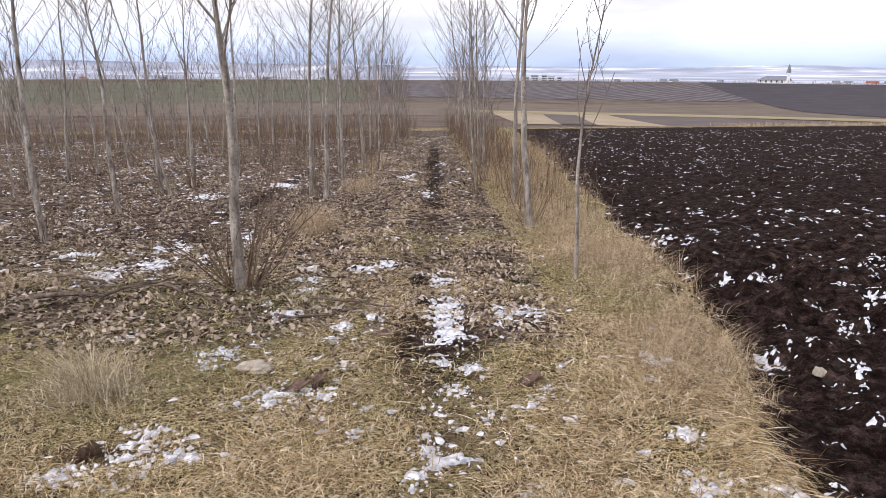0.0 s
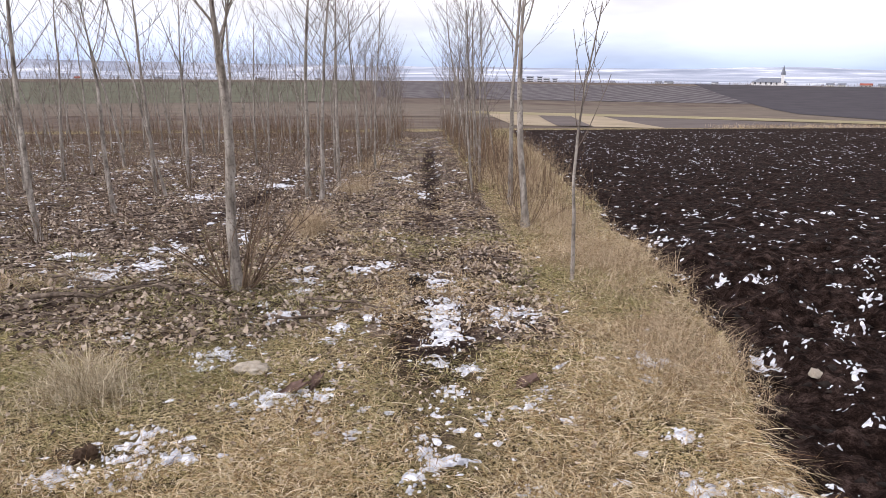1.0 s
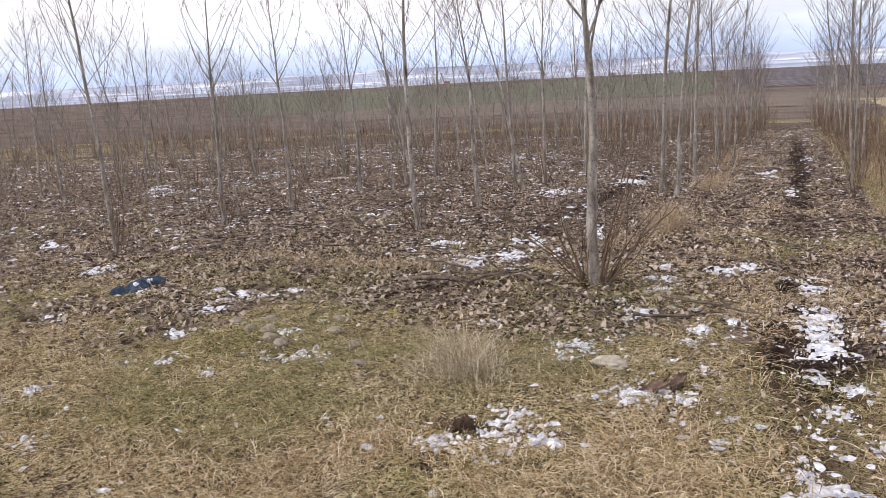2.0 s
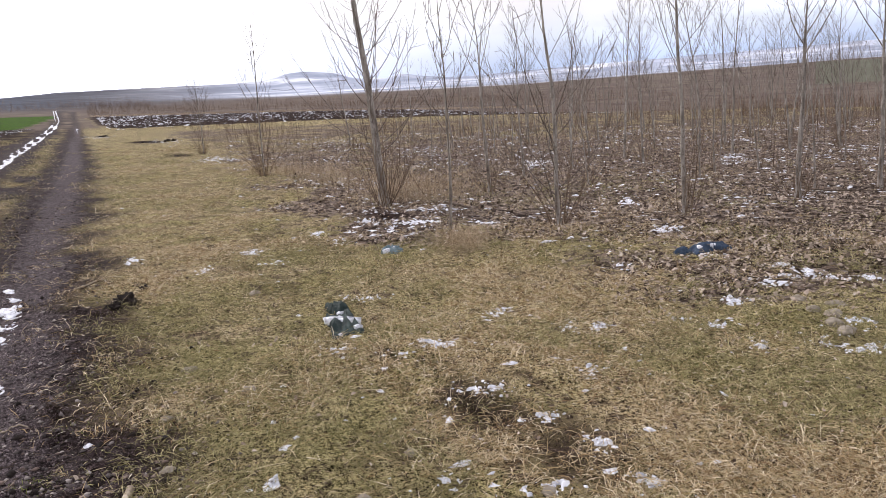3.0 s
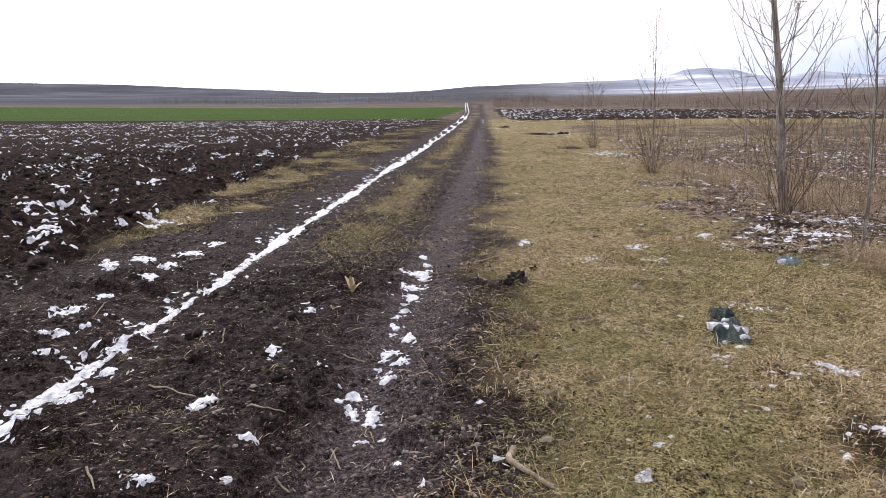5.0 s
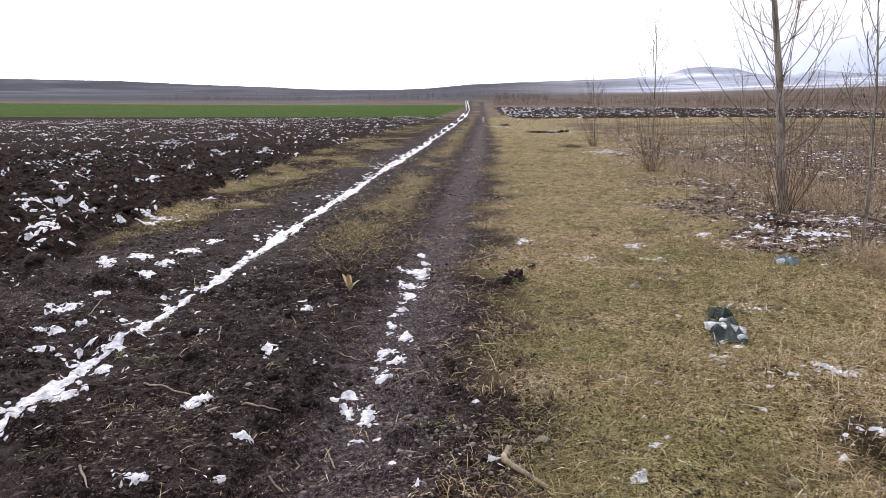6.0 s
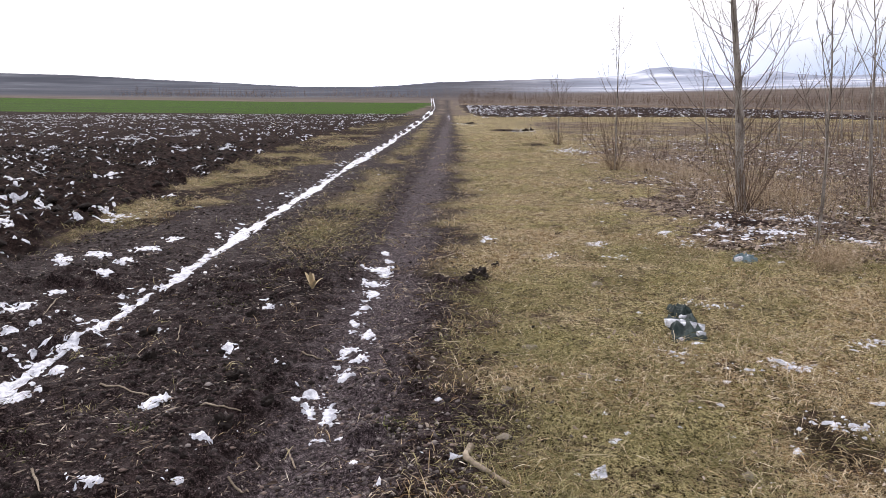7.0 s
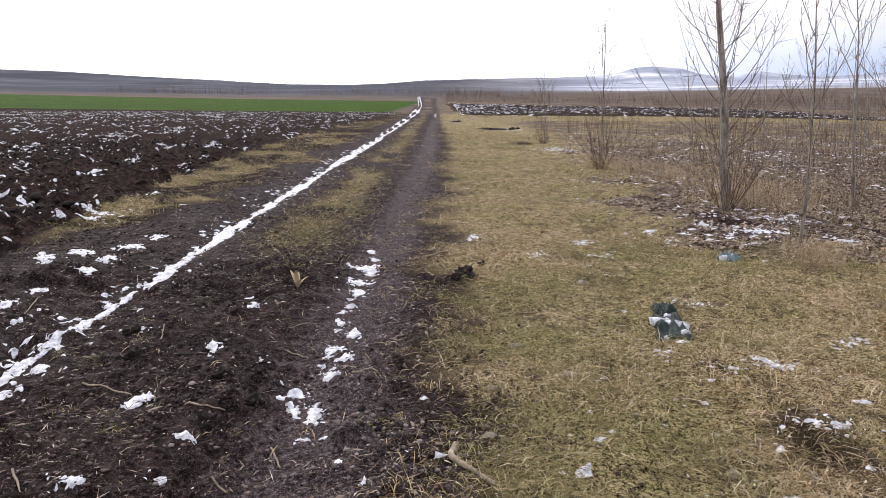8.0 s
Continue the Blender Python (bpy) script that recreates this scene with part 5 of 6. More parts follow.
def bunch(x, y, k, spread, along_):
    """Each place becomes a short ragged row of places."""
    m = rng.integers(1, k + 1, len(x))
    q = np.repeat(np.arange(len(x)), m)
    d = rng.normal(0, spread, len(q))
    return x[q] + d * math.cos(along_) + rng.normal(0, spread * 0.35, len(q)), y[q] + d * math.sin(along_) + rng.normal(0, spread * 0.35, len(q))


x, y = sector(11500, 6, 38, 3.2, 52)
p1, p2, p3, road, lit, green = zones(x, y)
x, y = pick(x, y, 0.85 * p1 * (0.30 + 0.70 * sstep(0.42, 0.58, fbm(x * 0.7, y * 0.7, 3, 101))) * (1 - 0.72 * sstep(14, 40, np.hypot(x, y))))
x, y = bunch(x, y, 3, 0.040, 2.7)
nx, ny = sector(260, 8, 38, 3.0, 13)
nx, ny = pick(nx, ny, zones(nx, ny)[0])
nx, ny = bunch(nx, ny, 7, 0.030, 2.6)
x, y = np.concatenate([x, nx]), np.concatenate([y, ny])
far_ = sstep(6, 13, np.hypot(x, y))
flecks("field_snow", x, y, (0.006 + (0.011 + 0.008 * far_) * rng.random(len(x)) ** 1.9) * (1 + 0.010 * np.hypot(x, y)), "scattered flecks of old snow on black ploughed soil", 1.25, 2.6 + rng.normal(0, 0.6, len(x)), 0.022)
x, y = sector(14000, -128, -92, 5.0, 124)
p1, p2, p3, road, lit, green = zones(x, y)
x, y = pick(x, y, p2 * (0.08 + 0.92 * sstep(0.46, 0.62, fbm(x * 0.55, y * 0.55, 3, 103))))
x, y = bunch(x, y, 4, 0.11, -0.15)
flecks("furrow_snow", x, y, (0.008 + 0.022 * rng.random(len(x)) ** 1.7) * (1 + 0.022 * np.minimum(np.hypot(x, y), 45)), "rags of old snow between dark furrows", 1.7, rng.normal(-0.15, 0.5, len(x)), 0.03)
x, y = sector(30000, -82, 6, 4.5, 42)
p1, p2, p3, road, lit, green = zones(x, y)
x, y = pick(x, y, lit * (0.05 + 0.95 * sstep(0.47, 0.62, fbm(x * 0.8, y * 0.8, 3, 107))) * (1 - 0.7 * np.exp(-((x - 0.0) / 1.2) ** 2)))
ex, ey = rng.normal(-9.3, 1.2, 250), rng.normal(3.7, 0.75, 250)
ex, ey = pick(ex, ey, (ey > 2.5) * sstep(0.42, 0.54, fbm(ex * 1.5, ey * 1.5, 3, 195)))
x, y = np.concatenate([x, ex]), np.concatenate([y, ey])
flecks("litter_snow", x, y, (0.007 + 0.033 * rng.random(len(x)) ** 2.2) * (1 + 0.008 * np.hypot(x, y)), "thin old snow caught among dead leaves", 1.4, None, 0.02)
x, y = polar(1150, -126, 34, 2.2, 18, 0.9)
p1, p2, p3, road, lit, green = zones(x, y)
x, y = pick(x, y, (1 - p1) * (1 - p2) * (1 - lit) * (1 - 0.7 * road) * (0.25 + 0.75 * sstep(0.45, 0.55, fbm(x * 0.9, y * 0.9, 3, 105))))
lx, ly = rng.normal(0.1, 0.75, 420), 3.0 + 7 * rng.random(420)
lx, ly = pick(lx, ly, (lx < 1.2) * sstep(0.44, 0.54, fbm(lx * 1.6, ly * 1.2, 3, 113)))
x, y = np.concatenate([x, lx]), np.concatenate([y, ly])
flecks("grass_snow", x, y, 0.006 + 0.022 * rng.random(len(x)) ** 2.2, "small crumbs of old snow in the grass", 1.3, None, 0.022)
x, y = -88 - 172 * rng.random(6500) ** 1.3, 1 + 150 * rng.random(6500) ** 1.4
p1, p2, p3, road, lit, green = zones(x, y)
x, y = pick(x, y, p3 * (0.2 + 0.8 * sstep(0.42, 0.6, fbm(x * 0.3, y * 0.3, 3, 109))))
flecks("far_furrow_snow", x, y, (0.05 + 0.12 * rng.random(len(x)) ** 2) * (0.4 + 0.006 * np.abs(x)), "snow lying in the furrows of the far ploughed strip", 1.8, None, 0.06)

for nm, spots_, lb in (("lane_snow", SNOW_LANE, "melting patches of snow in the grassy lane"), ("corner_snow", SNOW_CORNER, "melting patches of snow in grass at the field's corner"), ("field_edge_snow", SNOW_EDGE, "melting patches of snow by the field and in a furrow"), ("verge_snow", SNOW_GRASS, "melting patches of snow on grass and stones"), ("litter_patch_snow", SNOW_LITTER, "small melting patches of snow among leaves and grass"), ("bank_snow", BANK, "rags of snow lying between clods of the ploughed bank"), ("track_snow", SNOW_TRACK, "melting patches of snow on the muddy track and its bank"), ("chain_snow", CHAIN, "broken chain of dirty snow in the wheel rut")):
    V, F, X, Y, S_, base_ = [], [], [], [], [], 0
    for cx, cy, hw, hd in spots_:
        d = math.hypot(cx, cy)
        ux, uy = cx / d, cy / d
        if d < 17:
            # a lace of wet snow, thick in the middle and ragged outside
            step = max(0.009, 0.0023 * d)
            a, b_ = np.meshgrid(np.arange(-1.9 * hw, 1.9 * hw, step), np.arange(-1.9 * hd, 1.9 * hd, step * 1.6), indexing="ij")
            px, py = cx + a * uy + b_ * ux, cy - a * ux + b_ * uy
            wide_ = min(1.0, 5.5 / d)
            firm = 0.5 if nm in ("chain_snow", "track_snow") else 1.0
            t = (0.8 if nm == "chain_snow" else 0.2 if nm in ("bank_snow", "litter_patch_snow") or cx > 2.2 else 0.85 if nm == "track_snow" else 0.36 if nm in ("verge_snow", "lane_snow") else 0.5) - np.sqrt((a / hw) ** 2 + (b_ / hd) ** 2) + firm * 2.4 * (fbm(px * 9 * wide_, py * 9 * wide_, 3, 191) - 0.5) + firm * 4.4 * (fbm(px * 46 * wide_, py * 46 * wide_, 3, 193) - 0.5)
            th = np.clip(t, -0.3, 0.5)
            pz = height(px, py) + np.where(th > 0, 0.006 + (0.012 if nm in ("chain_snow", "track_snow", "bank_snow") else 0.016) * th, -0.010)
            n, m = px.shape
            i, j = np.meshgrid(np.arange(n - 1), np.arange(m - 1), indexing="ij")
            f = np.stack([i * m + j, i * m + j + 1, (i + 1) * m + j + 1, (i + 1) * m + j], -1).reshape(-1, 4)
            f = f[(th > 0).ravel()[f].any(1)]
            V.append(np.stack([px.ravel(), py.ravel(), pz.ravel()], 1)); F.append(f + base_); base_ += n * m
            continue
        n = int(np.clip(34 + 2600 * hw * hd, 34, 300))
        a, b_ = rng.normal(0, 0.62, n) * hw, rng.normal(0, 0.62, n) * hd
        a, b_ = cx + a * uy + b_ * ux, cy - a * ux + b_ * uy
        a, b_ = pick(a, b_, 0.28 + 0.72 * sstep(0.43, 0.52, fbm(a * 40 / d, b_ * 40 / d, 3, 171)))
        X.append(a); Y.append(b_)
        S_.append(np.clip((hw * hd) ** 0.5, 0.07, 0.32) * (0.022 + 0.10 * rng.random(len(a)) ** 1.5))
    if V:
        verts, faces = np.concatenate(V), np.concatenate(F)
        keep, inv = np.unique(faces, return_inverse=True)
        tagged(new(nm, mesh_np(nm, verts[keep], inv.reshape(-1, 4), M_SNOW, True)), lb, "snow", kind="stuff")
    # loose crumbs about the patches
    cx, cy, hw, hd = (np.repeat([p[k] for p in spots_ if math.hypot(p[0], p[1]) < 12 and p[0] < 2.2], 4 if nm in ("chain_snow", "track_snow") else 13) for k in range(4))
    d = np.hypot(cx, cy)
    a, b_ = rng.normal(0, 1.0, len(cx)) * (hw + 0.02), rng.normal(0, 1.0, len(cx)) * (hd + 0.02)
    flecks(nm, cx + (a * cy + b_ * cx) / d, cy + (b_ * cy - a * cx) / d, (0.003 + 0.010 * rng.random(len(cx)) ** 2) * (1 + 0.03 * d), lb, 1.25, None, 0.018)
    if X:
        flecks(nm, np.concatenate(X), np.concatenate(Y), np.concatenate(S_), lb, 1.25, None, 0.022)


def snow_rut(name, x0, x1, line, half, breaks, seed, label, step=0.022):
    """A ribbon of snow lying in a wheel rut."""
    xs = [x0]
    while xs[-1] > x1:
        xs.append(xs[-1] - step * max(1.0, abs(xs[-1]) / 6))
    xs = np.array(xs)
    m = 33
    half = half(xs)[:, None] if callable(half) else half
    vv = np.linspace(-2.4, 2.4, m)
    gx = np.repeat(xs[:, None], m, 1)
    hw = half * (0.82 + 0.4 * (fbm(xs * 1.7 / (1 + np.abs(xs) / 14), xs * 0 + seed, 3, seed) - 0.5) * 2)[:, None] + 0 * gx
    gy = line(gx) + vv[None, :] * half
    fine_ = 1 / (1 + np.abs(gx) / 14)
    rag = fbm(gx * 6 * fine_, gy * 22 * fine_, 4, seed + 3) - 0.5
    t = 0.92 * hw / half - np.abs(vv)[None, :] + rag * 3.0 * fine_ ** 0.7 + 1.3 * fine_ * (fbm(gx * 19 * fine_, gy * 40 * fine_, 3, seed + 9) - 0.5) - 0.05 - breaks * sstep(0.42, 0.56, fbm(gx * 4.5, gx * 0 + 2.0, 3, seed + 5)) * 2.2
    th = np.clip(t, -0.2, 0.35)
    gz = height(gx, gy) + np.where(th > 0, 0.004 + 0.016 * th, -0.012)
    n = len(xs)
    i, j = np.meshgrid(np.arange(n - 1), np.arange(m - 1), indexing="ij")
    f = np.stack([i * m + j, i * m + j + 1, (i + 1) * m + j + 1, (i + 1) * m + j], -1).reshape(-1, 4)
    on = (th > 0).ravel()
    f = f[on[f].any(1)]
    me = mesh_np(name, np.stack([gx.ravel(), gy.ravel(), gz.ravel()], 1), f, M_SNOW, True)
    return tagged(new(name, me), label, "snow", kind="stuff")


snow_rut("rut_snow", 6.0, -640.0, left_rut, lambda x: np.interp(-x, [2, 8, 17, 48, 103, 640], [0.055, 0.098, 0.15, 0.32, 0.58, 1.3]), 0.0, 5, "white ribbon of packed snow in the wheel rut")
snow_rut("rut_snow", -60.0, -240.0, lambda x: -0.92 + road_shift(x), lambda x: np.interp(-x, [60, 240], [0.12, 0.45]), 1.0, 12, "broken line of dirty snow in the wheel rut", 0.05)
for x0, y0, y1, nm in ((-2.95, 6.6, 24.0, 90), (-6.1, 9.0, 26.0, 60), (0.28, 9.0, 40.0, 70)):
    x, y = x0 + rng.normal(0, 0.10, nm), y0 + (y1 - y0) * rng.random(nm) ** 1.3
    x, y = pick(x, y, sstep(0.44, 0.56, fbm(x * 0.1 + 3, y * 0.5, 3, 151)))
    flecks("furrow_line_snow", x, y, (0.012 + 0.030 * rng.random(len(x)) ** 1.5) * (1 + 0.01 * np.hypot(x, y)), "crumbs of melting snow along an old wheel rut between the trees", 1.5, 1.57 + rng.normal(0, 0.4, len(x)), 0.02)

# ragged streaks beside the packed ribbon
x = -3.1 - 22 * rng.random(900) ** 1.6
y = left_rut(x) + rng.normal(0, 0.17, 900) - 0.08
x, y = pick(x, y, sstep(0.46, 0.56, fbm(x * 2.4, y * 5, 3, 177)))
flecks("ribbon_streaks", x, y, (0.006 + 0.017 * rng.random(len(x)) ** 1.6) * (1 + 0.05 * np.abs(x)), "thin ragged streaks of snow beside the packed ribbon", 1.5, rng.normal(0, 0.4, len(x)), 0.012)

# long flattened grass combed over the edge of the field
x, y = 1.20 + rng.normal(0, 0.34, 7000), 3.10 + rng.normal(0, 0.50, 7000)
k = (x < edge_east(y) + 0.02) & (rng.random(7000) < 0.04 + 0.55 * sstep(0.42, 0.56, fbm(x * 1.8, y * 1.8, 3, 181)))
x, y = x[k], y[k]
n = len(x)
blades("flattened_grass", M_STRAW, x, y, 0.10 + 0.24 * rng.random(n) ** 1.5, 0.0020 + 0.0020 * rng.random(n), 1.25 + 0.28 * rng.random(n), -0.25 + 3.0 * (fbm(x * 1.3, y * 1.3, 2, 183) - 0.5) * 2 + rng.normal(0, 0.6, n), "long pale flattened grass combed over the field's edge", "grass", 0.35, 0.015)

M_CHAFF = strand_material("trodden_chaff", [(0.0, (0.045, 0.032, 0.024)), (0.35, (0.12, 0.085, 0.062)), (0.62, (0.27, 0.21, 0.16)), (0.86, (0.47, 0.40, 0.315)), (1.0, (0.72, 0.65, 0.54))])
# chaff: short pale bits of straw and stalk trodden into track and field edge
x, y = polar(38000, -127, -86, 2.4, 24, 0.85)
p1, p2, p3, road, lit, green = zones(x, y)
x, y = pick(x, y, np.clip((road + 0.5 * p2) * (0.28 + 0.72 * sstep(0.46, 0.6, fbm(x * 1.5, y * 1.5, 3, 185))) * (1 - 0.6 * np.exp(-((y + 0.95) / 0.3) ** 2)), 0, 1))
n = len(x)
blades("chaff", M_CHAFF, x, y, 0.012 + 0.085 * rng.random(n) ** 3.0, (0.003 + 0.009 * rng.random(n) ** 2.5), 1.38 + 0.2 * rng.random(n), rng.random(n) * 6.28, "short pale bits of straw and maize trodden into the mud", "straw", 0.02, 0.010)
x, y = sector(2600, 8, 38, 3.0, 16)
p1, p2, p3, road, lit, green = zones(x, y)
x, y = pick(x, y, p1 * sstep(0.44, 0.6, fbm(x * 1.2, y * 1.2, 3, 187)))
n = len(x)
blades("field_chaff", M_STEM, x, y, 0.03 + 0.10 * rng.random(n) ** 2, 0.003 + 0.004 * rng.random(n), 1.35 + 0.2 * rng.random(n), rng.random(n) * 6.28, "brown stubble bits on the ploughed soil", "straw", 0.1, 0.012)
# rusty stems along the tree rows
row = rng.integers(0, 6, 5200)
x, y = 1.2 - 3.05 * row + rng.normal(0, 0.30, 5200), 9.5 + 37 * rng.random(5200)
p1, p2, p3, road, lit, green = zones(x, y)
x, y = pick(x, y, (x < edge_east(y) - 0.1) * (1 - 0.6 * (x < -6)) * (0.2 + 0.8 * sstep(0.42, 0.55, fbm(x * 0.6, y * 0.6, 3, 189))))
stems("row_weeds", x, y, (0.25 + 0.9 * rng.random(len(x)) ** 1.6) * (1 + 0.012 * y), "rusty dead stems and suckers along the tree rows", 0.85)

# small cushions of green moss and grass on the track
M_MOSS = strand_material("fresh_moss", [(0.0, (0.05, 0.06, 0.012)), (0.5, (0.12, 0.15, 0.03)), (1.0, (0.24, 0.26, 0.08))])
X, Y = [], []
for cx, cy, w in ((-3.05, -2.15, 0.07), (-3.35, -1.72, 0.05), (-5.6, -1.95, 0.10), (-4.3, -2.25, 0.07), (-3.45, -0.52, 0.06), (-3.95, -0.42, 0.08), (-4.7, -0.35, 0.08), (-2.95, -2.45, 0.09), (-6.3, -1.9, 0.12), (-3.7, -2.55, 0.05)):
    X.append(cx + rng.normal(0, w, 150)); Y.append(cy + rng.normal(0, w * 0.8, 150))
x, y = np.concatenate(X), np.concatenate(Y)
n = len(x)
blades("moss_tufts", M_MOSS, x, y, 0.012 + 0.03 * rng.random(n), 0.002 + 0.002 * rng.random(n), 0.3 + 1.1 * rng.random(n), rng.random(n) * 6.28, "small green tufts of moss and grass on the muddy track", "moss", 0.5)


# ---------------- stones, sticks and litter lying about ----------------
M_STONE = rough_material("field_stone", [(0.32, (0.12, 0.102, 0.078)), (0.5, (0.235, 0.205, 0.16)), (0.68, (0.34, 0.305, 0.25))], 9.0, 0.5, 0.008)
M_PALESLAB = rough_material("pale_slab", [(0.32, (0.20, 0.175, 0.14)), (0.5, (0.36, 0.32, 0.26)), (0.68, (0.50, 0.46, 0.39))], 9.0, 0.6, 0.012)
M_PEBBLE = strand_material("track_gravel", [(0.0, (0.028, 0.022, 0.022)), (0.45, (0.090, 0.076, 0.073)), (0.8, (0.22, 0.192, 0.182)), (1.0, (0.44, 0.40, 0.37))], 0.8)
M_CLOD = rough_material("damp_soil_clod", [(0.3, (0.008, 0.006, 0.005)), (0.5, (0.018, 0.013, 0.011)), (0.7, (0.04, 0.03, 0.025))], 12.0, 0.8, 0.02, 0.95)
M_STICK = bark_material("dead_branch_bark", (0.04, 0.03, 0.024), (0.11, 0.085, 0.066), (0.22, 0.18, 0.145))
M_PALEWOOD = bark_material("weathered_pale_wood", (0.14, 0.11, 0.08), (0.30, 0.25, 0.185), (0.46, 0.40, 0.31))
M_RAG = rough_material("dark_green_cloth", [(0.3, (0.006, 0.012, 0.012)), (0.5, (0.017, 0.030, 0.028)), (0.7, (0.050, 0.072, 0.066))], 14.0, 0.3, 0.004, 0.75)
M_RAG2 = rough_material("grey_blue_cloth", [(0.3, (0.05, 0.085, 0.10)), (0.5, (0.11, 0.165, 0.185)), (0.7, (0.22, 0.29, 0.32))], 14.0, 0.3, 0.004, 0.7)
M_RAG3 = rough_material("dark_blue_cloth", [(0.3, (0.012, 0.022, 0.04)), (0.5, (0.03, 0.05, 0.085)), (0.7, (0.07, 0.105, 0.15))], 14.0, 0.3, 0.004, 0.8)
M_BARKBIT = rough_material("wet_brown_bark", [(0.3, (0.04, 0.024, 0.02)), (0.5, (0.12, 0.075, 0.06)), (0.7, (0.24, 0.17, 0.145))], 10.0, 0.5, 0.01, 0.6)
M_HUSK = strand_material("maize_husk", [(0.0, (0.34, 0.25, 0.13)), (0.5, (0.50, 0.40, 0.24)), (1.0, (0.66, 0.57, 0.40))])


def lump(name, x, y, sx, sy, sz, material, label, category, seed, group="", sub=3, rough=0.38, sink=0.15):
    """A rounded uneven stone or clod half sunk in the ground."""
    bm = bmesh.new()
    bmesh.ops.create_icosphere(bm, subdivisions=sub, radius=1.0)
    for v in bm.verts:
        n = noise.fractal(v.co * 1.7 + Vector((seed * 3.7, seed, 0)), 0.9, 2.0, 4)
        v.co *= 1 + rough * n
        v.co = Vector((v.co.x * sx, v.co.y * sy, max(v.co.z, -0.6) * sz))
    me = bpy.data.meshes.new(name)
    bm.to_mesh(me)
    bm.free()
    me.polygons.foreach_set("use_smooth", np.ones(len(me.polygons), bool))
    me.materials.append(material)
    ob = new(name, me)
    ob.matrix_basis = pose(x, y, z_at(x, y) + sz * (0.25 - sink), 0, 0, seed * 57 % 360)
    return tagged(ob, label, category, group)


for i, (x, y, sx, sy, sz) in enumerate(((-3.74, 4.48, 0.085, 0.055, 0.035), (-3.56, 4.24, 0.09, 0.06, 0.04), (-3.39, 4.04, 0.08, 0.06, 0.045), (-3.70, 4.22, 0.06, 0.05, 0.035), (-3.24, 3.96, 0.08, 0.06, 0.035), (-3.05, 4.35, 0.06, 0.05, 0.03), (-3.98, 4.40, 0.06, 0.05, 0.035), (-2.75, 4.1, 0.07, 0.045, 0.028), (-3.2, 4.65, 0.08, 0.055, 0.03), (-2.5, 3.75, 0.055, 0.045, 0.025))):
    lump("stone", x, y, sx * 0.85, sy * 0.9, sz * 0.95, M_STONE, "smooth rounded buff field stone half sunk in grass", "stone", i + 1, "stones at the field corner", 3, 0.30, 0.20)
lump("stone", 2.23, 4.06, 0.045, 0.035, 0.028, M_PALESLAB, "pale weathered stone lying on black soil", "stone", 33, "stones in the grass", 3, 0.4, 0.1)
lump("stone", -1.04, 4.22, 0.11, 0.07, 0.04, M_PALESLAB, "flat pale buff stone slab lying in short grass", "stone", 19, "stones in the grass", 4, 0.45, 0.1)
for i, (x, y, s) in enumerate(((-3.32, -0.02, 0.032), (-3.0, 0.95, 0.03), (-4.05, 0.45, 0.035), (-4.6, 0.2, 0.04), (-6.3, 0.9, 0.05), (-3.9, 0.02, 0.03), (0.75, 3.9, 0.03), (-2.45, 1.3, 0.03), (-2.75, 0.65, 0.028))):
    lump("stone", x, y, s * 1.25, s * 0.9, s * 0.55, M_STONE, "pale weathered stone lying in short grass", "stone", i + 21, "stones in the grass", 2)
for i, (x, y, s) in enumerate(((-6.52, -0.06, 0.085), (-6.3, -0.16, 0.05), (-4.89, -2.26, 0.06), (-3.5, -1.35, 0.05), (-4.1, -1.45, 0.055), (-3.75, -1.2, 0.04), (-7.0, 0.1, 0.045), (-0.12, 6.55, 0.08), (-5.3, -1.7, 0.05), (-8.9, 0.9, 0.05), (-4.35, -2.05, 0.045), (-65.5, 0.35, 0.12), (-66.6, 0.6, 0.11), (-64.6, 0.1, 0.10), (-46.2, 3.5, 0.17), (-46.6, 3.9, 0.12), (-46.0, 2.2, 0.1))):
    lump("soil_clod", x, y, s, s * 0.8, s * 0.7, M_CLOD, "crumbly dark clod of damp soil", "clod", i + 51, "clods beside the track", 4, 0.9)


M_LUMP = rough_material("brown_earth_lump", [(0.3, (0.022, 0.014, 0.009)), (0.5, (0.06, 0.037, 0.023)), (0.7, (0.12, 0.08, 0.05))], 14.0, 0.8, 0.02, 0.95)
lump("earth_lump", -1.52, 3.08, 0.060, 0.045, 0.045, M_LUMP, "brown lump of earth beside melting snow", "clod", 77, "", 4, 0.5)


